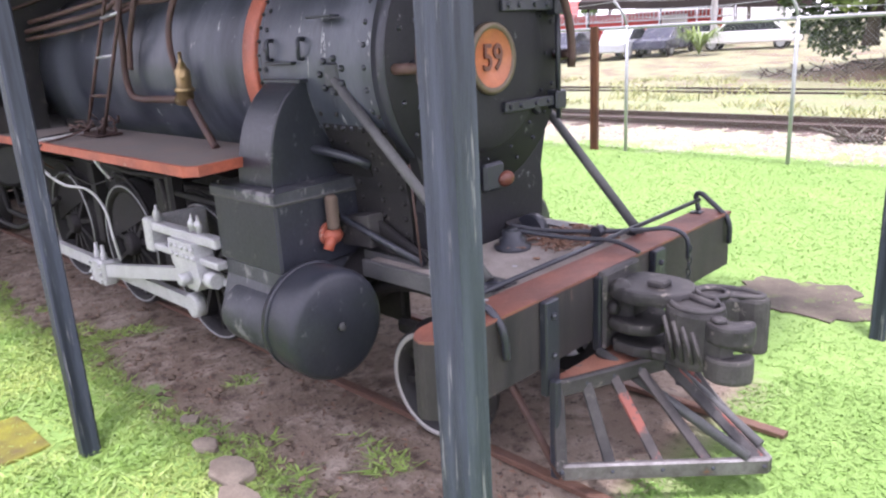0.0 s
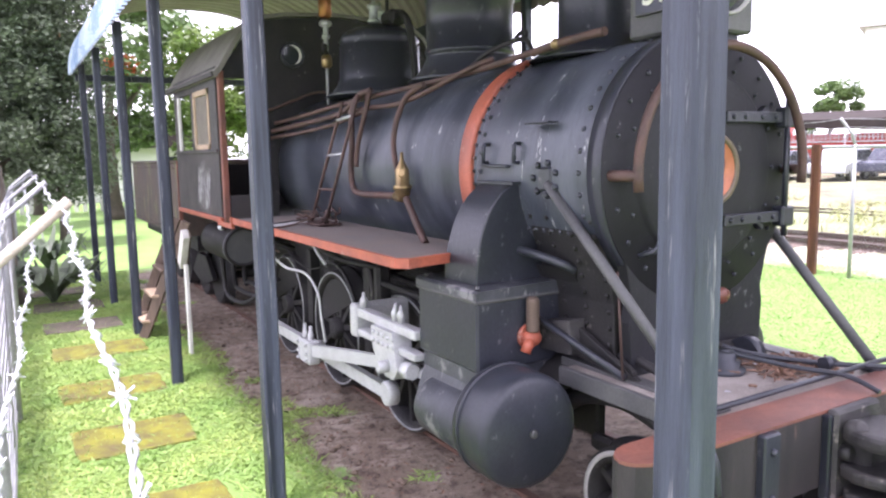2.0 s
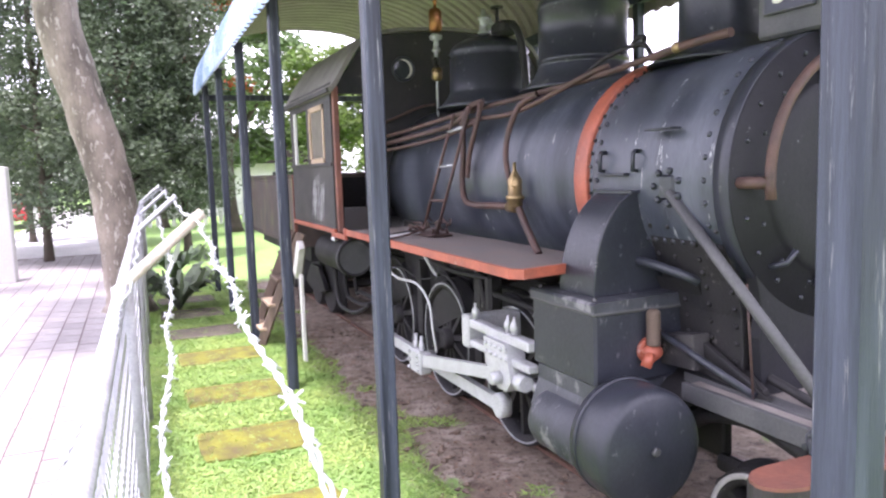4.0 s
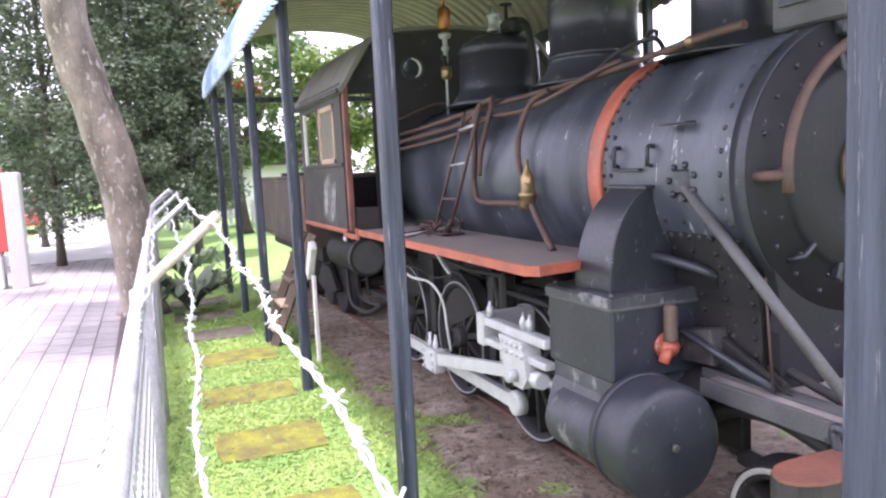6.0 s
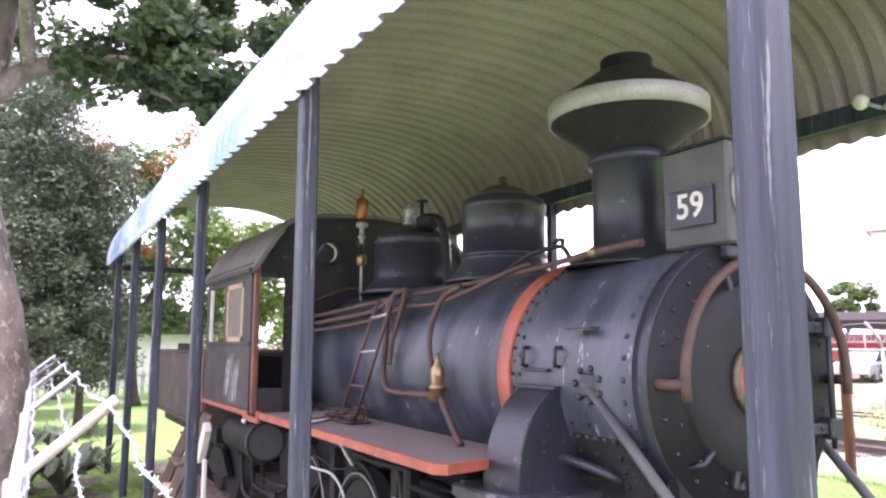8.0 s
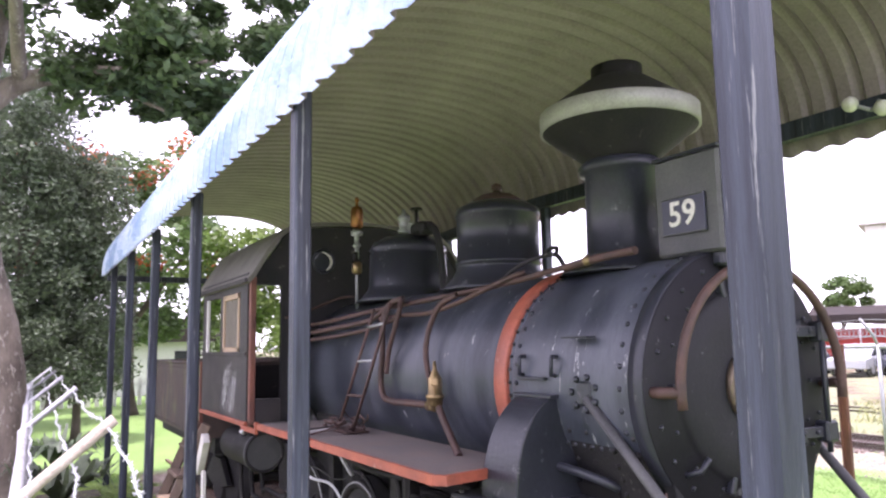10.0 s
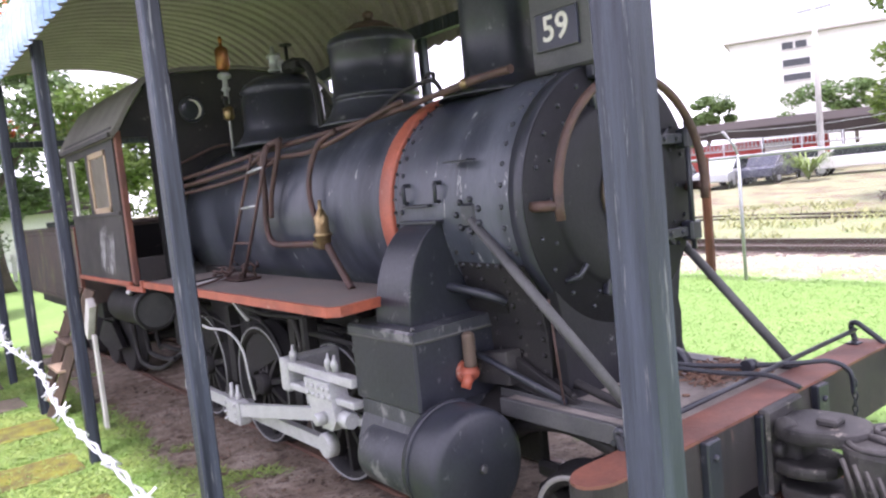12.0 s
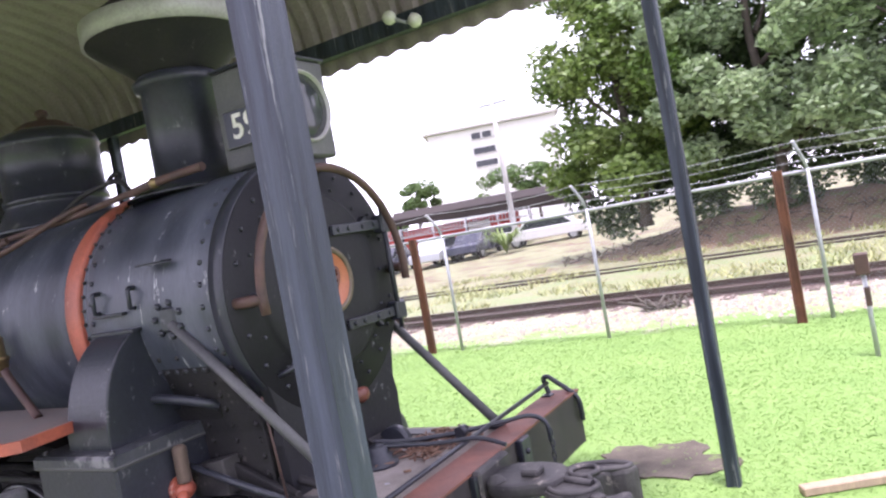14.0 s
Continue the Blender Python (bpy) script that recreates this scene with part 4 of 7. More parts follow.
    sd = p("saddle_flank", Shape().prism(flank + [(-0.3, 0.84), (-0.3, 1.5)], -1.28, -0.8, "x").rounded(0.006), SOOT, loco, "sooty riveted flank of the smokebox saddle")
    dots = []
    for k in range(5):
        (ya, za), (yb, zb) = flank[k], flank[k + 1]
        for q in (0.25, 0.75):
            dots += [(xx, ya + (yb - ya) * q - 0.002, za + (zb - za) * q) for xx in (-1.25, -1.13, -0.98, -0.83)]
    p("rivets", rivets(dots, (0, -1, 0.25), 0.013, 0.012), SOOT, sd)
    p("lagging_box", Shape().prism([(-1.22, 1.02), (-0.98, 1.06), (-0.96, 0.9), (-1.22, 0.88)], -0.56, -0.46).rounded(0.01), CAST, loco)
    p("tie_rod", Shape().rod((-1.2, -0.6, 1.06), (-0.66, -0.52, 0.865), 0.016), BLACK, loco)
    p("rod_wire", Shape().rod((-0.7, -0.53, 1.32), (-0.66, -0.53, 0.86), 0.005), RUST, loco)
    # strut from the smokebox down to the pilot deck
    st = p("smokebox_strut", Shape().rod((-1.04 if flip else -1.07, -0.61, 1.685), (-0.2 if flip else -0.26, -0.53, 0.87), 0.024, None, 12), GREYBLACK, loco, "round iron smokebox strut")
    p("foot", Shape().turned([(0, 0.05), (0.02, 0.05), (0.03, 0.03)], (-0.2 if flip else -0.25, -0.53, 0.84), "z", 12), BLACK, st)
    p("pad", Shape().box(-1.14, -1.04, -0.616, -0.585, 1.65, 1.76, 0.01), BLACK, st)
    p("pad_bolts", rivets([(-1.09 + 0.085 * math.cos(q), -0.606, 1.705 + 0.075 * math.sin(q)) for q in [0.4 + 2 * math.pi * k / 7 for k in range(7)]], (0, -1, 0), 0.017, 0.02), BLACK, st)
    # guides, crosshead and rods
    for z, h in ((0.885, 0.026), (0.765, 0.02)):
        p("guide_bar", Shape().box(-2.5, -1.74, -0.955, -0.885, z - h, z + h, 0.006), SILVER, loco, "silver painted guide bar")
    p("guide_yoke", Shape().box(-2.55, -2.46, -0.97, -0.6, 0.73, 0.93, 0.012), SILVER, loco)
    for x in (-2.44, -2.02, -1.95):
        oc = p("oil_cup", Shape().turned([(0, 0.02), (0.03, 0.02), (0.035, 0.026), (0.06, 0.022), (0.075, 0.01), (0.1, 0.008)], (x, -0.92, 0.908), "z", 12), SILVER, loco)
    ch = p("crosshead", Shape().prism([(-2.22, 0.86), (-1.96, 0.86), (-1.93, 0.8), (-1.9, 0.66), (-1.95, 0.6), (-2.05, 0.6), (-2.2, 0.72)], -0.98, -0.87), SILVER, loco, "silver crosshead with bolts")
    p("bolts", rivets([(-2.18 + 0.06 * i, -0.98, 0.83 - 0.012 * j) for i in range(5) for j in (0, 4)], (0, -1, 0), 0.014, 0.016), SILVER, ch)
    p("pin", Shape().turned([(0, 0.036), (-0.05, 0.036), (-0.06, 0.028)], (-2.02, -0.98, 0.665), "y", 14), SILVER, ch)
    p("piston_rod", Shape().rod((-1.95, -0.87, 0.66), (-1.6, -0.87, 0.64), 0.03, None, 14), SILVER, loco)
    p("gland_nut", Shape().turned([(0, 0.055), (0.04, 0.055), (0.05, 0.042), (0.09, 0.042)], (-1.7, -0.87, 0.645), "x", 8), SILVER, loco)
    p("gland_nut", Shape().turned([(0, 0.045), (0.05, 0.05), (0.09, 0.045)], (-1.9, -0.93, 0.67), "x", 8), SILVER, loco)
    mr = p("main_rod", Shape().prism([(-3.4, 0.455), (-3.38, 0.4), (-2.04, 0.63), (-2.0, 0.67), (-2.06, 0.7), (-3.36, 0.49)], -0.95, -0.905), SILVER, loco, "silver main connecting rod")
    p("big_end", Shape().box(-3.52, -3.3, -0.975, -0.88, 0.35, 0.52, 0.012), SILVER, mr)
    p("strap_bolts", rivets([(x, -0.975, z) for x in (-3.49, -3.33) for z in (0.38, 0.43, 0.49)], (0, -1, 0), 0.014, 0.022), SILVER, mr)
    for dx in (-0.06, 0.05):
        p("oil_cup", Shape().turned([(0, 0.022), (0.05, 0.022), (0.06, 0.014), (0.11, 0.012)], (-3.42 + dx, -0.925, 0.51), "z", 10), SILVER, mr)
    for xa, xb in ((-4.57, -3.42), (-3.42, -2.27)):
        sr = p("side_rod", Shape().prism([(xa, 0.375), (xb, 0.375), (xb + 0.04, 0.415), (xb, 0.455), (xa, 0.455), (xa - 0.04, 0.415)], -0.87, -0.825), SILVER, loco, "silver side rod")
        p("rod_end", Shape().turned([(0, 0.075), (-0.06, 0.075), (-0.065, 0.06)], (xa, -0.815, 0.415), "y", 20), SILVER, sr)
    p("rod_end", Shape().turned([(0, 0.075), (-0.06, 0.075), (-0.065, 0.06)], (-2.27, -0.815, 0.415), "y", 20), SILVER, loco)
    p("oil_cup", Shape().turned([(0, 0.02), (0.05, 0.02), (0.06, 0.012), (0.1, 0.01)], (-4.57, -0.85, 0.47), "z", 10), SILVER, loco)
    # valve rods, rocker and bracket
    p("valve_rod", Shape().rod((-1.74, -0.66, 0.98), (-2.7, -0.66, 1.0), 0.02), SOOT, loco)
    p("valve_stem_guide", Shape().tube(smooth_line([(-1.8, -0.72, 0.98), (-1.9, -0.72, 1.06), (-2.0, -0.72, 1.06), (-2.06, -0.72, 0.97)]), 0.022), GREYBLACK, loco)
    p("rocker_arm", Shape().box(-2.78, -2.7, -0.7, -0.6, 0.75, 1.12, 0.02), SOOT, loco)
    p("link_rod", Shape().tube([(-2.74, -0.68, 1.1), (-3.3, -0.68, 1.08), (-4.0, -0.66, 1.12)], 0.018), SOOT, loco)
    p("spring_hanger", Shape().tube(smooth_line([(-3.52, -0.84, 1.3), (-3.5, -0.84, 1.22), (-3.42, -0.83, 1.14), (-3.33, -0.8, 1.05)]), 0.013), SILVER, loco)
    p("frame_plate", Shape().box(-6.4, -1.0, -0.36, -0.3, 0.45, 0.95, 0.01), SOOT, loco)
    p("deck_side_beam", Shape().prism([(-1.1, 0.78), (-1.1, 0.86), (-0.2, 0.845), (-0.2, 0.75)], -0.5, -0.42), GREYBLACK, loco)
    p("deck_arch", Shape().tube(smooth_line([(-1.08, -0.48, 0.62), (-0.9, -0.5, 0.72), (-0.65, -0.5, 0.75), (-0.4, -0.5, 0.7)]), 0.04, 8), SOOT, loco)
    p("frame_rod", Shape().rod((-1.1, -0.36, 0.98), (-0.45, -0.4, 0.86), 0.02), SOOT, loco)
    p("frame_brace", Shape().prism([(-1.12, 1.0), (-1.02, 1.04), (-0.6, 0.86), (-0.7, 0.84), (-1.12, 0.9)], -0.5, -0.47).rounded(0.008), SOOT, loco)
    p("drain_pipe", Shape().tube(smooth_line([(-1.0, -0.3, 1.1), (-0.95, -0.34, 1.0), (-0.8, -0.42, 0.92), (-0.62, -0.5, 0.89)]), 0.012), SOOT, loco)


cylinder_set(False)
cylinder_set(True)


def wheel(x, r, y, spokes, tyre_mat, weight, name="driving_wheel", w=0.12, tw=0.004):
    s, spokes_at = Shape(), []
    z = 0.035 + r
    s.turned([(0, 0.09), (-0.15, 0.085), (-0.16, 0.06)], (x, y + w * 0.5, z), "y", 20)
    for i in range(spokes):
        a = 2 * math.pi * i / spokes + 0.2
        d, t = Vector((math.cos(a), 0, math.sin(a))), Vector((-math.sin(a), 0, math.cos(a)))
        c = Vector((x, y, z))
        ring = []
        for rr, ww in ((0.06, 0.035), (r * 0.5, 0.028), (r - 0.06, 0.026)):
            ring.append([c + d * rr + t * ww + Vector((0, 0.03, 0)), c + d * rr - t * ww + Vector((0, 0.03, 0)), c + d * rr - t * ww * 0.6 - Vector((0, 0.04, 0)), c + d * rr + t * ww * 0.6 - Vector((0, 0.04, 0))])
        spokes_at.append(Shape().rings(ring, True, False))
    if weight:
        a0 = math.pi * 0.22
        n = 12
        poly = [(x + (r - 0.07) * math.cos(a0 + 2.5 * i / n), z + (r - 0.07) * math.sin(a0 + 2.5 * i / n)) for i in range(n + 1)]
        cw = Shape().prism(poly, y - 0.045, y + 0.03)
    wh = part(name, s, SOOT, loco, "spoked driving wheel with pale tyre line" if weight else "")
    for sp in spokes_at:
        part("spoke", sp, SOOT, wh)
    if weight:
        part("counterweight", cw, SOOT, wh)
    part("tyre", Shape().turned([(0.07, r - 0.06), (0.07, r + 0.022), (0.045, r + 0.024), (0.035, r + 0.004), (-0.06, r - 0.002), (-0.07, r - 0.01), (-0.07, r - 0.06), (0.07, r - 0.06)], (x, y, z), "y", 56, False), SOOT, wh)
    part("tyre_face", Shape().turned([(-0.071, r - 0.023 - tw), (-0.074, r - 0.022 - tw), (-0.074, r - 0.016), (-0.071, r - 0.015)], (x, y, z), "y", 56, False), tyre_mat, wh, "pale painted tyre face")
    return wh


for side in (-1, 1):
    for wx in (-2.57, -3.72, -4.87):
        w_ob = wheel(wx, 0.455, -0.52, 11, GALV, True)
        if side > 0:
            w_ob.matrix_parent_inverse = w_ob.matrix_parent_inverse @ Matrix.Translation((wx, 0, 0)) @ Matrix.Rotation(math.pi, 4, "Z") @ Matrix.Translation((-wx, 0, 0))
    tw = wheel(-0.6, 0.27, -0.5, 8, BAND, False, "leading_wheel", tw=0.016)
    if side > 0:
        tw.matrix_parent_inverse = tw.matrix_parent_inverse @ Matrix.Translation((-0.6, 0, 0)) @ Matrix.Rotation(math.pi, 4, "Z") @ Matrix.Translation((0.6, 0, 0))
for wx, r in ((-2.57, 0.07), (-3.72, 0.07), (-4.87, 0.07), (-0.6, 0.06)):
    part("axle", Shape().rod((wx, -0.5, 0.49 if wx < -1 else 0.305), (wx, 0.5, 0.49 if wx < -1 else 0.305), r, None, 14), SOOT, loco)


def running_gear_dark():
    """Springs, hangers and brake gear behind the wheels."""
    for wx in (-2.57, -3.72, -4.87):
        s = Shape()
        for i in range(6):
            s.box(wx - 0.4 + 0.055 * i, wx + 0.4 - 0.055 * i, -0.42, -0.34, 1.0 + 0.014 * i, 1.012 + 0.014 * i, 0.003)
        part("leaf_spring", s, SOOT, loco)
        part("wheel_guard", Shape().tube([(wx + 0.5 * math.cos(a), -0.6, 0.49 + 0.52 * math.sin(a)) for a in [0.5 + 0.16 * i for i in range(9)]], 0.014), SOOT, loco)
    for wx in (-3.15, -4.3):
        part("brake_hanger", Shape().prism([(wx - 0.04, 1.05), (wx + 0.04, 1.05), (wx + 0.07, 0.6), (wx + 0.05, 0.42), (wx - 0.05, 0.42)], -0.58, -0.48), SOOT, loco)
    part("reversing_shaft", Shape().rod((-2.9, -0.7, 1.18), (-2.9, 0.7, 1.18), 0.035), SOOT, loco)
    part("expansion_link", Shape().tube(smooth_line([(-2.95, -0.66, 0.7), (-2.85, -0.66, 0.9), (-2.95, -0.66, 1.15)]), 0.025), SOOT, loco)


running_gear_dark()


def running_boards():
    for sy in (-1, 1):
        s = Shape().prism([(-4.45, sy * 0.52), (-4.45, sy * 1.14), (-1.55, sy * 1.14), (-1.5, sy * 1.1), (-1.62, sy * 0.55)], 1.318, 1.33, "z")
        rb = part("running_board", s, WALKPLATE, loco, "dusty flat running board")
        e = Shape().prism([(-4.45, sy * 1.136), (-4.45, sy * 1.158), (-1.545, sy * 1.158), (-1.488, sy * 1.108), (-1.61, sy * 0.55), (-1.632, sy * 0.55), (-1.515, sy * 1.1), (-1.555, sy * 1.136)], 1.288, 1.337, "z")
        part("edge", e, RED, rb, "orange-red painted edge angle")
        for x in (-2.2, -3.0, -3.9):
            part("bracket", Shape().prism([(sy * 0.5, 1.3), (sy * 1.05, 1.31), (sy * 0.5, 1.1)], x - 0.012, x + 0.012, "x"), SOOT, rb)
        part("cab_step_edge", Shape().prism([(-4.45, 1.345), (-4.45, 1.25), (-4.9, 1.25), (-4.9, 1.29), (-4.5, 1.29), (-4.5, 1.345)], sy * 1.155 - 0.012, sy * 1.155 + 0.012), RED, loco, "orange-red stepped edge")


running_boards()


def cab():
    X0, X1, Y, ZF, ZE = -6.7, -4.9, 1.1, 1.28, 2.54
    arch = [(-1.16, 2.53), (-1.1, 2.6), (-0.98, 2.8), (-0.87, 2.95), (-0.78, 3.02), (-0.5, 3.075), (0, 3.1), (0.5, 3.075), (0.78, 3.02), (0.87, 2.95), (0.98, 2.8), (1.1, 2.6), (1.16, 2.53)]
    s = Shape()
    outer = arch
    inner = [(y * 0.975, z - 0.03) for y, z in arch]
    n = len(arch)
    for xa, xb in ((-7.0, -4.82),):
        s.add([(xa, *p) for p in outer] + [(xb, *p) for p in outer] + [(xa, *p) for p in inner] + [(xb, *p) for p in inner],
              [(i, i + 1, n + i + 1, n + i) for i in range(n - 1)] + [(2 * n + i, 3 * n + i, 3 * n + i + 1, 2 * n + i + 1) for i in range(n - 1)] + [(i, 2 * n + i, 2 * n + i + 1, i + 1) for i in range(n - 1)] + [(n + i, n + i + 1, 3 * n + i + 1, 3 * n + i) for i in range(n - 1)] + [(0, n, 3 * n, 2 * n), (n - 1, 3 * n - 1, 4 * n - 1, 2 * n - 1)])
    roof = part("cab_roof", s, CABROOF, loco, "grey arched cab roof")
    part("eave_strip", Shape().box(-7.0, -4.82, -1.175, -1.15, 2.505, 2.545, 0.004), CABPAINT, roof)
    # front wall in pieces round the doorways and the boiler
    fw = part("cab_front", Shape().prism([(-0.83, 2.52), (-0.83, 2.97), (-0.78, 3.0), (0, 3.08), (0.78, 3.0), (0.83, 2.97), (0.83, 2.52), (0.83, 1.3), (0.62, 1.3), (0.6, 1.8), (0.45, 2.13), (0.2, 2.3), (-0.2, 2.3), (-0.45, 2.13), (-0.6, 1.8), (-0.62, 1.3), (-0.83, 1.3)], X1 - 0.02, X1 + 0.02, "x"), SOOT, loco, "black cab front with a round port")
    for sy in (-1, 1):
        part("corner_post", Shape().box(X1 - 0.03, X1 + 0.03, sy * 1.085 - 0.02, sy * 1.085 + 0.03, ZF, 2.56, 0.006), REDBEAM, fw, "red-brown corner post")
        part("lower_panel", Shape().box(X1 - 0.02, X1 + 0.02, min(sy * 0.83, sy * 1.05), max(sy * 0.83, sy * 1.05), 1.3, 1.5, 0.004), CABPAINT, fw)
        part("head_panel", Shape().prism([(sy * 0.83, 2.5), (sy * 1.07, 2.5), (sy * 1.07, 2.57), (sy * 0.83, 2.9)], X1 - 0.02, X1 + 0.02, "x"), SOOT, fw)
        part("port_ring", Shape().tube([(X1 + 0.025, sy * 0.44 + 0.1 * math.cos(a), 2.72 + 0.1 * math.sin(a)) for a in [2 * math.pi * i / 20 for i in range(20)]], 0.014, 8, None, True), BLACK, fw)
        part("port_glass", Shape().turned([(0, 0.095), (0.004, 0.095)], (X1 + 0.021, sy * 0.44, 2.72), "x", 24), GLASS, fw)
        # white crescent shape drawn for the light that shows through the port
        n = 14
        cr = [(sy * 0.44 + 0.09 * math.cos(t), 2.72 + 0.09 * math.sin(t)) for t in [radians(-75 + 165 * i / n) for i in range(n + 1)]]
        cr += [(sy * 0.44 - 0.02 + 0.085 * math.cos(t), 2.715 + 0.085 * math.sin(t)) for t in [radians(90 - 150 * i / n) for i in range(n + 1)]]
        part("port_sliver", Shape().prism(cr, X1 + 0.0255, X1 + 0.027, "x"), NUMWHITE, fw, "white crescent painted as light seen through the round port")
        # side wall with two window openings
        w0, w1, w2, w3, zs, zt = -6.5, -5.92, -5.78, -5.18, 1.9, 2.44
        s = Shape()
        y0, y1 = sorted((sy * 1.085, sy * 1.12))
        s.box(X0, X1 - 0.03, y0, y1, ZF, zs, 0.003)
        s.box(X0, X1 - 0.03, y0, y1, zt, 2.6, 0.003)
        for a, b in ((X0, w0), (w1, w2), (w3, X1 - 0.03)):
            s.box(a, b, y0, y1, zs, zt, 0.003)
        sw = part("cab_side", s, CABPAINT, loco, "dull black-brown cab side with worn white emblem")
        part("bottom_trim", Shape().box(X0, X1, sy * 1.125 - 0.012, sy * 1.125 + 0.012, 1.27, 1.31, 0.004), RED, sw, "orange-red trim")
        part("waist_rail", Shape().box(X0, X1 - 0.04, sy * 1.125 - 0.01, sy * 1.125 + 0.012, 1.87, 1.905, 0.004), CABPAINT, sw)
        fr = Shape()
        for a, b, c, d in ((w2, w3, zs, zs + 0.05), (w2, w3, zt - 0.05, zt), (w2, w2 + 0.05, zs, zt), (w3 - 0.05, w3, zs, zt)):
            fr.box(a, b, sy * 1.115 - 0.015, sy * 1.115 + 0.015, c, d, 0.004)
        wi = part("sliding_window", fr, BAREWOOD, sw, "timber window sash with yellowed pane")
        part("pane", Shape().box(w2 + 0.05, w3 - 0.05, sy * 1.11 - 0.003, sy * 1.11 + 0.003, zs + 0.05, zt - 0.05, 0.001), FROSTED, sw)
        part("window_stile", Shape().box(w0, w0 + 0.05, sy * 1.115 - 0.015, sy * 1.115 + 0.015, zs, zt, 0.004), WHITEWOOD, sw, "white window stile")
        # worn painted emblem, as loose strokes
        random.seed(9)
        em = Shape()
        for i in range(16):
            x0 = -5.83 + 0.03 * i + random.uniform(-0.02, 0.02)
            z0 = 1.4 + random.uniform(-0.05, 0.06)
            em.add([(x0, sy * 1.1215, z0), (x0 + 0.02, sy * 1.1215, z0 + random.uniform(-0.02, 0.02)), (x0 + 0.13, sy * 1.1215, z0 + 0.34 + random.uniform(-0.1, 0.05)), (x0 + 0.11, sy * 1.1215, z0 + 0.35)], [(0, 1, 2, 3)])
        tagged(part("painted_emblem", em, EMBLEM, sw, "worn pale painted mark"), "worn pale painted mark", kind="stuff")
    part("rear_wall", Shape().box(X0, X0 + 0.04, -1.08, 1.08, ZF, 1.75, 0.004), SOOT, loco)
    part("cab_floor", Shape().box(X0, X1, -1.08, 1.08, 1.24, 1.28, 0.004), SOOT, loco)
    part("backhead", Shape().turned([(0, 0.55), (0.3, 0.6)], (-5.25, 0, ZC), "x", 40), SOOT, loco, "boiler backhead inside the cab")
    for i in range(4):
        part("hand_wheel", Shape().tube([(-5.3, -0.25 + 0.17 * i + 0.05 * math.cos(a), 2.0 + 0.05 * math.sin(a)) for a in [2 * math.pi * k / 12 for k in range(12)]], 0.008, 6, None, True), RED, loco)
    part("drip_line", Shape().tube(smooth_line([(-4.86, -0.8, 2.2), (-4.86, -0.6, 2.26), (-4.84, -0.3, 2.38), (-4.6, -0.25, 2.38)]), 0.012), RUST, loco)
    # air reservoir and pipes under the cab
    tank = part("air_reservoir", Shape().turned([(0, 0.1), (0.0, 0.14), (0.02, 0.165), (0.9, 0.165), (0.9, 0.178), (0.96, 0.178), (0.97, 0.16), (0.95, 0.15), (0.94, 0.001)], (-5.95, -0.93, 1.03), "x", 32), SOOT, loco, "dark air reservoir under the cab")
    part("end_ring", Shape().turned([(0, 0.165), (0, 0.18), (0.02, 0.18), (0.02, 0.165)], (-5.02, -0.93, 1.03), "x", 32), GREYBLACK, tank)
    part("drain_cock", Shape().rod((-5.3, -1.02, 1.17), (-5.25, -1.07, 1.2), 0.02), SILVER, tank)
    for k in range(3):
        part("injector_pipe", Shape().tube(smooth_line([(-5.7, -0.95 + 0.1 * k, 0.85), (-5.65, -0.95 + 0.1 * k, 0.6), (-5.5, -0.95 + 0.1 * k, 0.5 + 0.06 * k), (-5.1, -0.92 + 0.1 * k, 0.5 + 0.06 * k), (-4.9, -0.85 + 0.1 * k, 0.6 + 0.06 * k)]), 0.022), SOOT, loco)


cab()


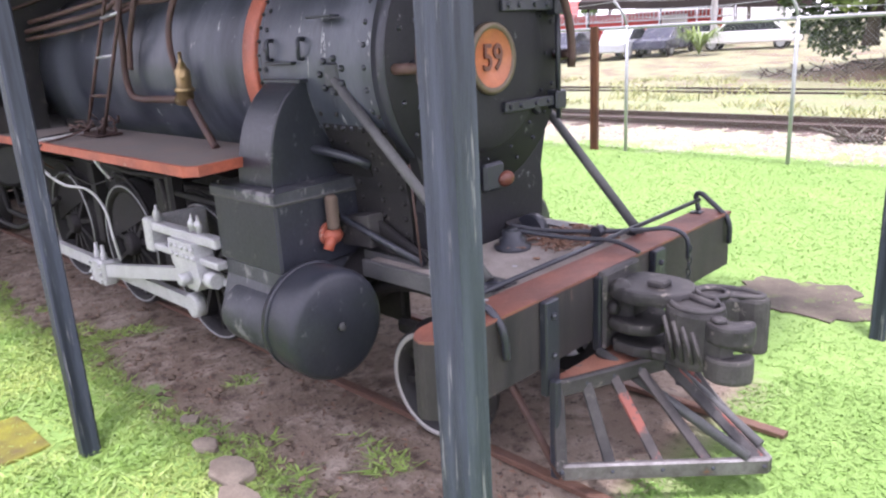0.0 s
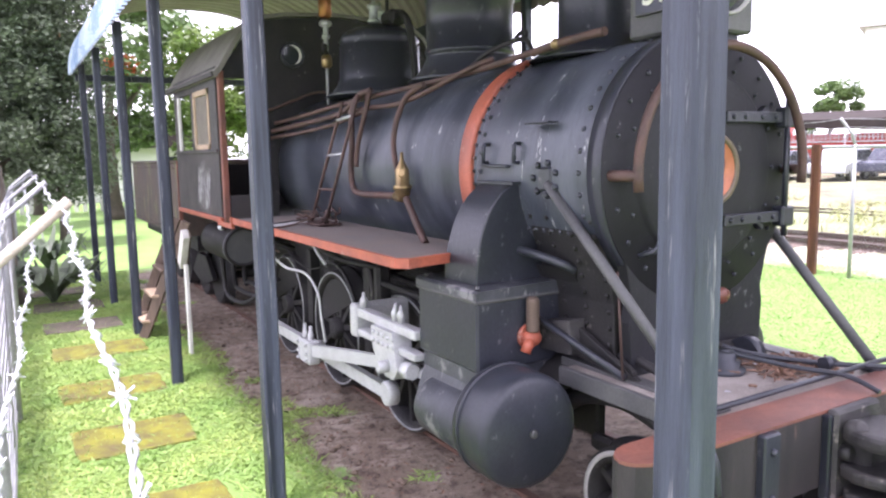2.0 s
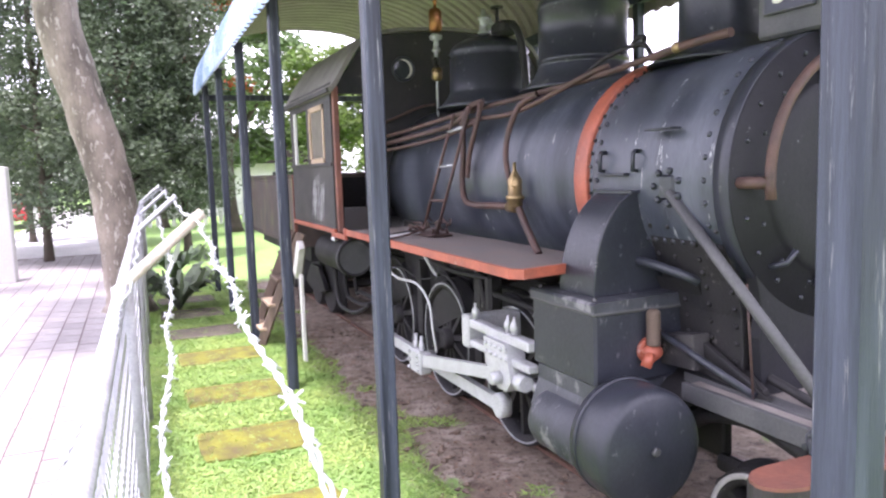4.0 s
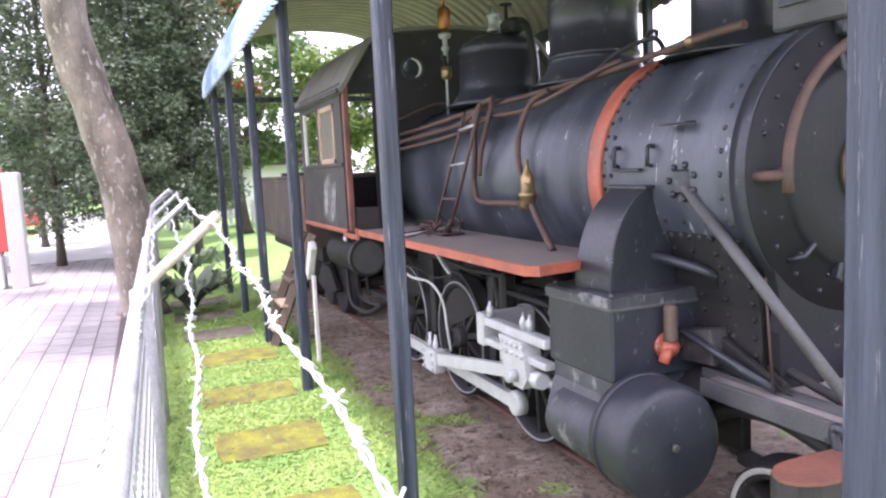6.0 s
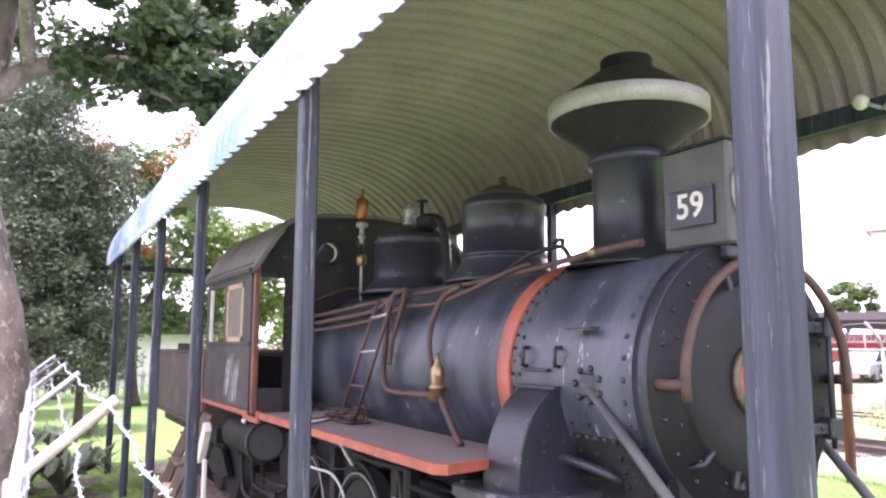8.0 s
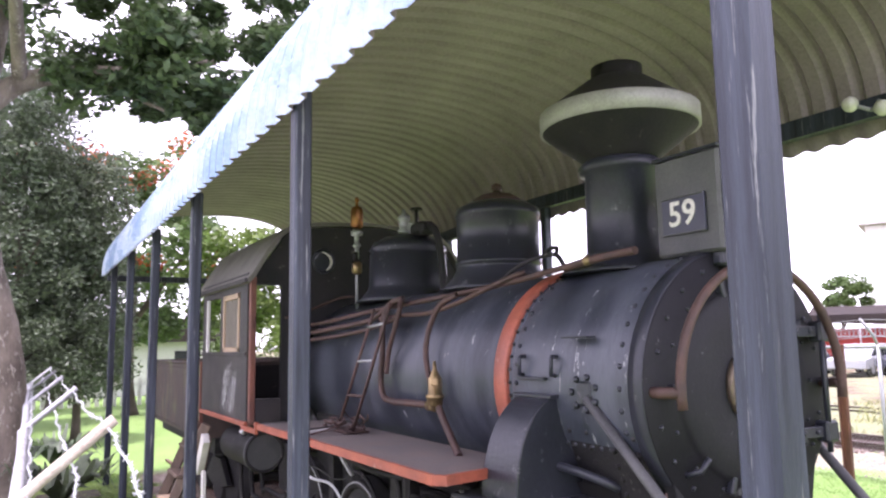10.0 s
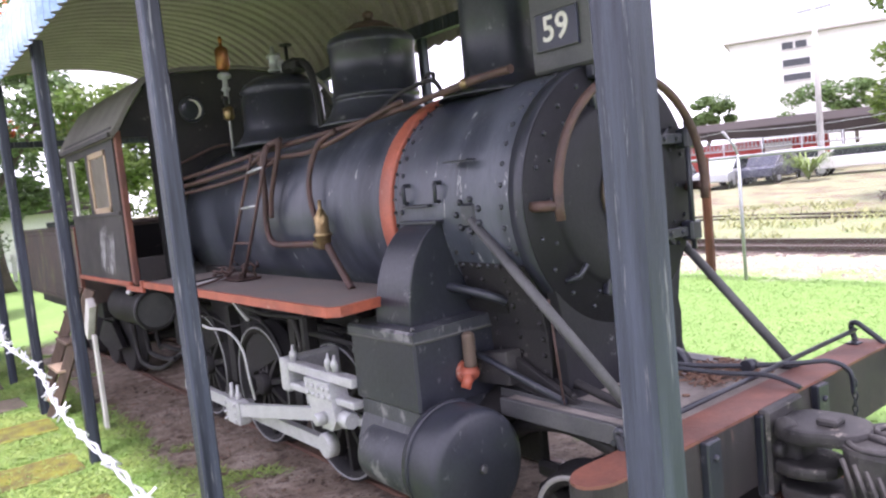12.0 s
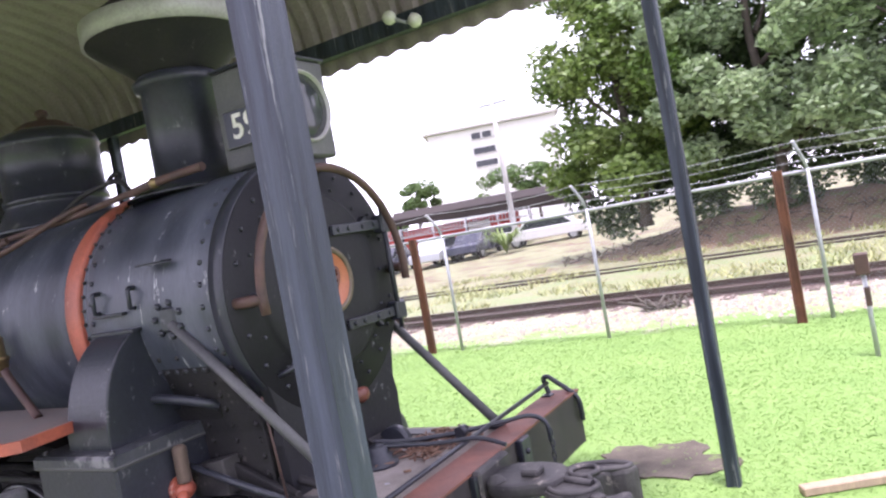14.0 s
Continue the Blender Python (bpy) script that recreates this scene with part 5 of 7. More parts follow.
def front_end():
    def beam_outline(x0, x1, r):
        pts = [(x1, 1.18), (x1, -0.98)]
        pts += [(x1 - (x1 - x0) * 0.5 + (x1 - x0) * 0.5 * math.cos(a), -0.98 - 0.13 * math.sin(a)) for a in [math.pi * i / 10 for i in range(1, 10)]]
        return pts + [(x0, -0.98), (x0, 1.18)]
    bm = part("pilot_beam", Shape().prism(beam_outline(-0.17, 0.0, 0.1), 0.545, 0.838, "z"), BEAM, loco, "heavy timber pilot beam, grey-black front")
    part("top_plate", Shape().prism(beam_outline(-0.166, 0.006, 0.1), 0.836, 0.848, "z"), REDBEAM, bm, "faded red-oxide top plate")
    for y, w, z0 in ((-0.49, 0.045, 0.43), (-0.11, 0.05, 0.5), (0.36, 0.05, 0.5)):
        part("strap", Shape().box(-0.002, 0.035, y - w, y + w, z0, 0.835, 0.006), BLACK, bm)
        part("strap_bolts", rivets([(0.035, y, z) for z in (0.6, 0.77)], (1, 0, 0), 0.016, 0.016), BLACK, bm)
    part("lug", Shape().box(0.034, 0.045, -0.09, -0.075, 0.735, 0.78, 0.002), WHITE, bm)
    # footplate behind the beam
    dk = part("pilot_deck", Shape().box(-1.0, -0.175, -0.56, 0.56, 0.818, 0.838, 0.003), DECK, loco, "dusty iron deck plate with litter")
    part("deck_edge", Shape().box(-1.02, -0.175, -0.585, -0.555, 0.76, 0.842, 0.004), GREYBLACK, dk)
    random.seed(12)
    s = Shape()
    for i in range(240):
        x, y = random.gauss(-0.42, 0.09), random.gauss(0.26, 0.13)
        if not (-0.95 < x < -0.26 and abs(y) < 0.5):
            continue
        a = random.uniform(0, 6.28)
        l = random.uniform(0.02, 0.1)
        s.rod((x, y, 0.843 + random.uniform(0, 0.01)), (x + l * math.cos(a), y + l * math.sin(a), 0.846 + random.uniform(0, 0.02)), random.uniform(0.002, 0.007), None, 4)
    tagged(part("twig_litter", s, LITTER), "heap of dry twigs and leaves on the iron deck", "litter", kind="stuff")
    lt = Shape()
    for i, (x, y) in enumerate(((-0.4, 0.26), (-0.52, 0.12), (-0.33, -0.3), (-0.15, -0.7))):
        lt.add([(x, y, 0.855), (x + 0.022, y + 0.006, 0.858), (x + 0.02, y + 0.025, 0.857), (x - 0.003, y + 0.018, 0.86)], [(0, 1, 2), (0, 2, 3)])
    tagged(part("paper_scrap", lt, WHITE), "small white paper scraps on the deck", "litter", kind="stuff")
    part("deck_stud", Shape().turned([(0, 0.09), (0.02, 0.09), (0.025, 0.065), (0.05, 0.065), (0.055, 0.05), (0.09, 0.05), (0.1, 0.035), (0.1, 0.036), (0.105, 0.001)], (-0.55, -0.02, 0.836), "z", 20), BLACK, dk, "round cast pivot on the deck")
    part("deck_casting", Shape().prism([(-0.95, 0.838), (-0.68, 0.838), (-0.68, 0.9), (-0.78, 0.96), (-0.95, 0.97)], 0.12, 0.34), SOOT, dk)
    part("deck_pulley", Shape().turned([(-0.03, 0.085), (0.03, 0.085)], (-0.63, 0.24, 0.86), "y", 20), BLACK, dk)
    # uncoupling rod, end brackets and draw levers along the beam top
    rod = part("lift_rod", Shape().tube([(-0.185, -0.79, 0.868), (-0.185, 0.0, 0.876), (-0.15, 1.12, 0.905)], 0.012), BLACK, loco, "thin iron lift rod along the beam")
    for y, z in ((-0.78, 0.885), (1.12, 0.905)):
        part("eye_bracket", Shape().tube(smooth_line([(-0.15, y, 0.84), (-0.17, y, z + 0.02), (-0.14, y, z + 0.035), (-0.09, y, z), (-0.03, y, 0.86), (0.022, y, 0.8), (0.02, y + 0.02, 0.68)]), 0.015), BLACK, rod)
    part("bracket_foot", Shape().box(-0.16, -0.1, 1.02, 1.08, 0.846, 0.856, 0.003), BLACK, rod)
    part("brake_hose_pipe", Shape().tube(smooth_line([(-0.62, 0.05, 0.93), (-0.5, 0.14, 0.9), (-0.3, 0.3, 0.885), (-0.12, 0.46, 0.885), (-0.02, 0.55, 0.885), (0.05, 0.58, 0.84), (0.06, 0.585, 0.74)]), 0.012), BLACK, loco, "black brake pipe with a hanging chain")
    part("pipe_union", Shape().turned([(-0.03, 0.03), (0.03, 0.03)], (-0.28, 0.315, 0.886), "y", 10), BLACK, loco)
    part("lever_arm", Shape().tube(smooth_line([(-0.55, -0.02, 0.93), (-0.3, 0.1, 0.9), (-0.12, 0.18, 0.895), (0.02, 0.19, 0.86)]), 0.011), BLACK, loco)
    for i in range(7):
        z = 0.79 - 0.03 * i
        m = Matrix.Translation((0.065, 0.585 + 0.004 * math.sin(i), z)) @ Matrix.Rotation(math.pi / 2 * (i % 2), 4, "Z") @ Matrix.Rotation(math.pi / 2, 4, "X")
        part("chain_link", Shape().tube([m @ Vector((0.011 * math.cos(a), 0.02 * math.sin(a), 0)) for a in [2 * math.pi * k / 10 for k in range(10)]], 0.004, 6, None, True), BLACK, loco)
    # knuckle coupler
    cp = part("coupler", Shape().box(-0.1, 0.14, -0.08, 0.08, 0.58, 0.76, 0.02), CAST, loco, "heavy dusty black cast knuckle coupler")
    part("striker_plate", Shape().box(0.0, 0.05, -0.14, 0.15, 0.5, 0.85, 0.012), CAST, cp)
    part("carrier", Shape().prism(soft([(0.04, -0.12), (0.22, -0.13), (0.3, -0.04), (0.22, 0.12), (0.04, 0.12)], 1), 0.5, 0.55, "z").rounded(0.012), CAST, cp)
    yoke = part("yoke", Shape().prism(soft([(0.04, -0.11), (0.12, -0.15), (0.2, -0.155), (0.27, -0.12), (0.35, -0.1), (0.38, 0.0), (0.33, 0.12), (0.2, 0.15), (0.04, 0.12)], 1), 0.742, 0.802, "z").rounded(0.018), CAST, cp, "rounded upper yoke casting")
    part("pin_boss", Shape().box(0.19, 0.27, -0.055, 0.025, 0.8, 0.83, 0.008), CAST, yoke)
    part("lug", Shape().ball((0.1, -0.1, 0.79), 0.045, 12, (1.0, 0.9, 0.9)), CAST, yoke)
    part("lower_jaw", Shape().prism(soft([(0.04, -0.13), (0.15, -0.16), (0.24, -0.13), (0.28, -0.05), (0.24, 0.1), (0.04, 0.1)], 1), 0.605, 0.655, "z").rounded(0.016), CAST, cp)
    part("tab", Shape().box(0.27, 0.34, -0.16, -0.11, 0.53, 0.58, 0.012), CAST, cp)
    hd = part("head", Shape().prism(soft([(0.3, -0.11), (0.37, -0.17), (0.47, -0.175), (0.53, -0.13), (0.55, -0.05), (0.47, 0.02), (0.5, 0.1), (0.6, 0.12), (0.63, 0.18), (0.52, 0.215), (0.36, 0.18), (0.3, 0.1)], 1), 0.53, 0.775, "z").rounded(0.02), CAST, cp)
    ridge = soft([(0.32, -0.1), (0.39, -0.155), (0.47, -0.155), (0.52, -0.11), (0.53, -0.05), (0.45, 0.02), (0.47, 0.1), (0.58, 0.135), (0.6, 0.175), (0.5, 0.2), (0.37, 0.165), (0.32, 0.08)])
    part("top_rim", Shape().tube([(x, y, 0.776) for x, y in ridge], 0.013, 8, None, True), CAST, hd, "raised rounded rim")
    part("top_rib", Shape().tube([(0.34, 0.0, 0.775), (0.41, -0.03, 0.782), (0.5, -0.05, 0.778)], 0.018, 8), CAST, hd)
    for x, y, r in ((0.42, 0.075, 0.058),):
        part("socket", Shape().tube([(x + r * math.cos(q), y + r * math.sin(q), 0.782) for q in [2 * math.pi * k / 20 for k in range(20)]], 0.012, 8, None, True), CAST, hd)
    kn = soft([(0.49, -0.15), (0.56, -0.19), (0.63, -0.175), (0.675, -0.11), (0.655, -0.045), (0.615, -0.045), (0.595, -0.085), (0.55, -0.09), (0.49, -0.09)])
    kn_part = part("knuckle", Shape().prism(kn, 0.668, 0.752, "z").rounded(0.016), CAST, cp)
    part("lower_lobe", Shape().prism(kn, 0.515, 0.618, "z").rounded(0.016), CAST, kn_part)
    part("web", Shape().prism([(0.48, -0.15), (0.57, -0.165), (0.6, -0.12), (0.56, -0.1), (0.48, -0.1)], 0.61, 0.675, "z"), CAST, kn_part)
    part("knuckle_pin", Shape().turned([(0, 0.03), (0.012, 0.03), (0.018, 0.02)], (0.545, -0.135, 0.752), "z", 16), CAST, cp)
    for i in range(4):
        x = 0.335 + 0.04 * i
        part("rib", Shape().tube([(x, -0.168, 0.74 - 0.014 * i), (x + 0.035, -0.186, 0.66 - 0.01 * i), (x + 0.05, -0.176, 0.57)], 0.009, 8), CAST, hd)
    for y, z in ((-0.1, 0.69), (0.0, 0.55)):
        part("bolt", Shape().turned([(0, 0.03), (0.03, 0.03), (0.04, 0.02)], (0.05, y, z), "x", 10), CAST, cp)
    # pilot of sloping bars
    pi = part("pilot", Shape().prism([(0.04, -0.5), (0.27, 0.0), (0.04, 0.5), (0.0, 0.5), (0.0, -0.5)], 0.462, 0.474, "z"), PILOTRED, loco, "black barred cowcatcher with worn red bars")
    top, bot = lambda k, sy: Vector((0.06 + 0.21 * k, sy * 0.5 * (1 - k), 0.465)), lambda k, sy: Vector((0.12 + 0.6 * k, sy * 0.56 * (1 - k), 0.14))
    for sy in (-1, 1):
        for f, r, steel in ((top, 0.03, CAST), (bot, 0.03, BARESTEEL)):
            a, b = f(0, sy), f(1, sy)
            d = (b - a).normalized()
            m = Matrix.Translation((a + b) / 2) @ d.to_track_quat("X", "Z").to_matrix().to_4x4()
            L = (b - a).length / 2
            part("rail_bar", Shape().box(-L, L, -0.016, 0.016, -r - 0.006, r + 0.006, 0.008, m), steel, pi)
        for i in range(5):
            k = i / 4 * 0.97
            a, b = top(k, sy), bot(k, sy)
            d = (b - a).normalized()
            side = (bot(1, sy) - bot(0, sy)).normalized()
            up = side.cross(d)
            m = Matrix.Translation((a + b) / 2 - up * 0.0) @ Matrix(((d.x, side.x, up.x, 0), (d.y, side.y, up.y, 0), (d.z, side.z, up.z, 0), (0, 0, 0, 1)))
            L = (b - a).length / 2
            bar = part("bar", Shape().box(-L, L, -0.024, 0.024, -0.012, 0.012, 0.005, m), WORNRED if (i, sy) in ((2, -1), (3, -1), (3, 1), (4, 1)) else CAST, pi)
            part("bolts", rivets([a, b], (0.6, sy * 0.6, 0.3), 0.015, 0.02), BLACK, bar)
        part("back_bar", Shape().box(0.05, 0.09, sy * 0.53 - 0.018, sy * 0.53 + 0.018, 0.08, 0.52, 0.006), BLACK, pi)
        part("heel_brace", Shape().rod((0.1, sy * 0.54, 0.1), (-0.3, sy * 0.46, 0.5), 0.018), RUST, pi)
        part("beam_brace", Shape().rod((0.02, sy * 0.15, 0.5), (0.66, sy * 0.06, 0.18), 0.022), GREYBLACK, pi)
    # leading truck frame
    part("truck_frame", Shape().box(-1.0, -0.4, -0.42, 0.42, 0.3, 0.38, 0.02), SOOT, loco)
    part("truck_spring", Shape().box(-0.95, -0.5, -0.46, -0.4, 0.44, 0.52, 0.02), SOOT, loco)
    part("cylinder_cock_pipe", Shape().rod((-1.5, -0.8, 0.38), (-0.95, -0.8, 0.36), 0.012), SOOT, loco)


front_end()


def tender():
    th = thing("tender", (-8.7, 0, 0), "rusty dark tender with moss-stained plates", "tender")
    x0, x1, y, z0, z1 = -10.35, -7.05, 1.06, 0.95, 1.78
    for name, b in (("side_plate", (x0, x1, -y, -y + 0.02, z0, z1)), ("side_plate", (x0, x1, y - 0.02, y, z0, z1)), ("end_plate", (x0, x0 + 0.02, -y + 0.02, y - 0.02, z0, z1)), ("end_plate", (x1 - 0.02, x1, -y + 0.02, y - 0.02, z0, z1)), ("top_plate", (x0 + 0.02, x1 - 0.02, -y + 0.02, y - 0.02, z1 - 0.15, z1 - 0.12)), ("frame", (x0 - 0.05, x1 + 0.05, -0.9, 0.9, 0.78, 0.95))):
        part(name, Shape().box(*b, 0.004), TENDER if name != "frame" else SOOT, th)
    part("top_rim", Shape().tube([(x0, -y, z1), (x1, -y, z1), (x1, y, z1), (x0, y, z1)], 0.02, 8, None, True), TENDER, th)
    part("rivets", rivets([(x0 + 0.06 + 0.11 * i, -y, z) for i in range(30) for z in (z0 + 0.05, z1 - 0.06)], (0, -1, 0), 0.01, 0.008), TENDER, th)
    part("corner_angle", Shape().box(x1 - 0.01, x1 + 0.02, -y - 0.01, -y + 0.03, z0, z1 + 0.02, 0.004), REDBEAM, th, "red-brown corner angle")
    for wx in (-7.6, -8.3, -9.4, -10.0):
        for sy in (-1, 1):
            part("wheel", Shape().turned([(-0.06, 0.32), (-0.05, 0.34), (0.05, 0.345), (0.055, 0.38), (0.075, 0.38), (0.075, 0.05)], (wx, sy * 0.5, 0.38), "y", 32), SOOT, th)
        part("axle", Shape().rod((wx, -0.5, 0.38), (wx, 0.5, 0.38), 0.05), SOOT, th)
    for c in (-7.95, -9.7):
        part("truck_frame", Shape().prism([(c - 0.55, 0.36), (c - 0.2, 0.28), (c + 0.2, 0.28), (c + 0.55, 0.36), (c + 0.2, 0.62), (c - 0.2, 0.62)], -0.66, -0.6), SOOT, th)
    return th


tender()


def steps():
    th = thing("wooden_steps", (-6.6, -1.55, 0), "weathered wooden steps leaning at the cab side", "steps")
    for dx in (0.0, 0.5):
        a, b = Vector((-6.9 + dx, -1.62, 0.0)), Vector((-6.55 + dx, -1.2, 1.2))
        d = (b - a).normalized()
        m = Matrix.Translation((a + b) / 2) @ d.to_track_quat("Z", "Y").to_matrix().to_4x4()
        part("stringer", Shape().box(-0.02, 0.02, -0.05, 0.05, -0.66, 0.66, 0.005, m), WOOD, th)
    for i in range(4):
        k = 0.15 + 0.22 * i
        part("tread", Shape().box(-6.88 + 0.35 * k, -6.38 + 0.35 * k, -1.7 + 0.42 * k, -1.55 + 0.42 * k, 1.2 * k - 0.015, 1.2 * k + 0.015, 0.004), BAREWOOD if i < 2 else WOOD, th)
    bd = thing("white_board", (-5.45, -1.35, 0), "white painted board leaning beside the wooden steps", "board")
    part("upright", Shape().box(-5.5, -5.42, -1.36, -1.33, 0.0, 0.85, 0.004), WHITEWOOD, bd)
    m = Matrix.Translation((-5.6, -1.33, 0.98)) @ Matrix.Rotation(radians(38), 4, "Y")
    part("cap_piece", Shape().box(-0.06, 0.06, -0.03, 0.03, -0.2, 0.2, 0.004, m), WHITEWOOD, bd)
    part("back_piece", Shape().box(-0.05, 0.05, 0.03, 0.045, -0.2, 0.2, 0.004, m), WOOD, bd)


steps()

# ---- grounds near the camera ----
def stepping_slabs():
    random.seed(21)
    for xc, yc, w, d in ((-2.3, -2.0, 0.5, 0.44), (-3.52, -2.06, 0.58, 0.62), (-4.74, -2.05, 0.56, 0.64), (-6.12, -2.0, 0.56, 0.7), (-7.4, -2.05, 0.6, 0.66), (-8.7, -2.1, 0.7, 0.66), (-9.9, -2.1, 0.6, 0.66)):
        pts = []
        for i in range(16):
            a = 2 * math.pi * i / 16
            c, s = math.cos(a), math.sin(a)
            k = 1 / max(abs(c), abs(s)) ** 0.92
            pts.append((xc + w / 2 * c * k * random.uniform(0.95, 1.03), yc - 0.06 + d * 0.6 * s * k * random.uniform(0.95, 1.03)))
        # slabs beyond x = -7 carry the tree's shade in their colour
        solo("stepping_slab", Shape().prism(pts, -0.03, 0.014, "z").rounded(0.006), MOSS if xc > -7 else TRODDEN_AND_SHADE, "moss-stained concrete stepping slab set in the grass" if xc > -7 else "concrete stepping slab with tree shade painted in as dark brown", "slab", "stepping slabs along the fence")
    for i, (x, y, r, h) in enumerate(((-1.12, -1.34, 0.15, 0.032), (-0.9, -1.42, 0.15, 0.03), (-1.45, -1.3, 0.09, 0.025), (-0.68, -1.46, 0.12, 0.02), (-1.75, -1.22, 0.07, 0.02))):
        pts = [(x + r * random.uniform(0.65, 1.2) * math.cos(2 * math.pi * j / 9), y + r * 0.6 * random.uniform(0.6, 1.2) * math.sin(2 * math.pi * j / 9)) for j in range(9)]
        solo("flat_stone", Shape().prism(pts, -0.02, h, "z").rounded(0.008), STONE, "flat broken stone at the edge of the earth", "stone", "stones beside the track")
    pts = []
    for j in range(40):
        a = 2 * math.pi * j / 40
        r = 1 + 0.5 * noise.noise(Vector((1.6 * math.cos(a), 1.6 * math.sin(a), 4.2))) + 0.25 * noise.noise(Vector((5 * math.cos(a), 5 * math.sin(a), 1.1)))
        pts.append((0.02 + 0.46 * r * math.cos(a), 2.33 + 0.38 * r * math.sin(a)))
    solo("concrete_pad", Shape().prism(pts, -0.02, 0.01, "z"), TRODDEN_AND_SHADE, "worn bare concrete patch in the lawn", "slab")
    solo("timber_offcut", Shape().box(-0.28, 0.28, -0.04, 0.04, 0.0, 0.05, 0.006, Matrix.Translation((1.25, 1.9, 0.01)) @ Matrix.Rotation(radians(28), 4, "Z")), BAREWOOD, "sawn pale timber offcut lying on the grass", "timber")
    st = thing("stub_post", (1.41, 5.12, 0), "short grey post with a rusty box on top", "post")
    part("pipe", Shape().rod((1.41, 5.12, -0.05), (1.4, 5.12, 0.85), 0.022), GALV, st)
    part("box", Shape().box(1.34, 1.46, 5.06, 5.18, 0.78, 0.98, 0.01), RUST, st)
    part("bracket", Shape().box(1.385, 1.435, 5.08, 5.16, 0.48, 0.66, 0.006), RUST, st)


stepping_slabs()


def blades(region, count, h0, h1, width, seed, keep=lambda x, y: True, lean=0.5):
    """Grass and weed blades as loose triangles."""
    rng = np.random.default_rng(seed)
    x0, x1, y0, y1 = region
    xy = np.stack([rng.uniform(x0, x1, count), rng.uniform(y0, y1, count)], 1)
    ok = np.array([keep(x, y) for x, y in xy])
    xy = xy[ok]
    n = len(xy)
    a = rng.uniform(0, 2 * np.pi, n)
    h = rng.uniform(h0, h1, n)
    w = rng.uniform(0.6, 1.2, n) * width
    tip = rng.normal(0, lean, (n, 2)) * h[:, None]
    d = np.stack([np.cos(a), np.sin(a)], 1) * w[:, None]
    base = np.array([ground_height(x, y) for x, y in xy])[:, None]
    v = np.stack([np.hstack([xy - d, base - 0.005]), np.hstack([xy + d, base - 0.005]), np.hstack([xy + tip + d * 0.5, base + h[:, None] * 0.8]), np.hstack([xy + tip * 1.3, base + h[:, None]])], 1).reshape(-1, 3)
    f = np.arange(4 * n).reshape(-1, 4)
    me = bpy.data.meshes.new("grass")
    me.from_pydata(v.tolist(), [], f.tolist())
    return me


SLABS = ((-2.3, -2.0), (-3.52, -2.06), (-4.74, -2.05), (-6.12, -2.0), (-7.4, -2.05), (-8.7, -2.1), (-9.9, -2.1))


def in_strip(x, y):
    edge = -1.2 + 0.16 * noise.noise(Vector((x * 1.1, 3.3, 0))) + 0.1 * noise.noise(Vector((x * 5, 8.1, 0)))
    if y > edge:
        return noise.noise(Vector((x * 2.3, y * 2.3, 5))) > 0.38 and y < -0.75
    return all(abs(x - sx) > 0.29 or abs(y - sy + 0.06) > 0.38 for sx, sy in SLABS) or random.random() < 0.24


random.seed(3)
me = blades((-11.5, 0.6, -2.85, -0.7), 110000, 0.008, 0.026, 0.0095, 5, in_strip, 1.9)
me.materials.append(GRASSLEAF)
tagged(new("grass", me), "low bright weeds and grass beside the fence", "grass", kind="stuff")
me = blades((-6.5, 6.5, 1.0, 7.6), 130000, 0.006, 0.017, 0.008, 6, lambda x, y: (y > 1.1 + 0.2 * noise.noise(Vector((x, 1, 0)))) and not (-0.35 < x < 0.38 and 1.95 < y < 2.7 and noise.noise(Vector((x * 7, y * 7, 3))) < 0.05), 2.0)
me.materials.append(LAWNLEAF)
tagged(new("grass", me), "short sunlit lawn grass beyond the locomotive", "grass", kind="stuff")
me = blades((0.15, 3.2, -1.4, 1.2), 30000, 0.006, 0.02, 0.008, 8, lambda x, y: x > 0.35 + 0.15 * noise.noise(Vector((y * 2, 0, 0))), 2.0)
me.materials.append(LAWNLEAF)
tagged(new("grass", me), "short grass in front of the cowcatcher", "grass", kind="stuff")


def clods():
    """Small lumps of earth and pebbles on the bare strip."""
    rng = np.random.default_rng(17)
    s = Shape()
    for i in range(1500):
        x, y = rng.uniform(-7, 0.3), rng.uniform(-1.3, -0.55)
        r = rng.uniform(0.004, 0.011) * (3.2 if rng.random() < 0.1 else 1)
        k = rng.uniform(0.7, 1.3, 6)
        c = (x, y, r * 0.3)
        s.add([(c[0] + r * k[0], y, c[2]), (x, y + r * k[1], c[2]), (x - r * k[2], y, c[2]), (x, y - r * k[3], c[2]), (x, y, c[2] + r * 0.45 * k[4]), (x, y, c[2] - r)], [(0, 1, 4), (1, 2, 4), (2, 3, 4), (3, 0, 4), (1, 0, 5), (2, 1, 5), (3, 2, 5), (0, 3, 5)])
    bits = Shape()
    for i in range(900):
        x, y, q, r = rng.uniform(-7.5, 0.4), rng.uniform(-1.4, -0.5), rng.uniform(0, 6.28), rng.uniform(0.008, 0.026)
        c, d, z = r * math.cos(q), r * math.sin(q), ground_height(x, y) + 0.004
        bits.add([(x - c, y - d, z), (x + 0.4 * d, y - 0.4 * c, z + 0.2 * r), (x + c, y + d, z + 0.15 * r), (x - 0.4 * d, y + 0.4 * c, z + 0.3 * r)], [(0, 1, 2, 3)])
    solo("leaf_litter", bits, LITTER, "scattered dry leaves on the bare earth", "litter", kind="stuff")
    solo("earth_clods", s, CLOD, "loose clods and dry litter on the bare earth", "earth", kind="stuff")


clods()


# ---- street fence beside the camera ----
FX, FY, FTOP = -1.5, -2.835, 1.41


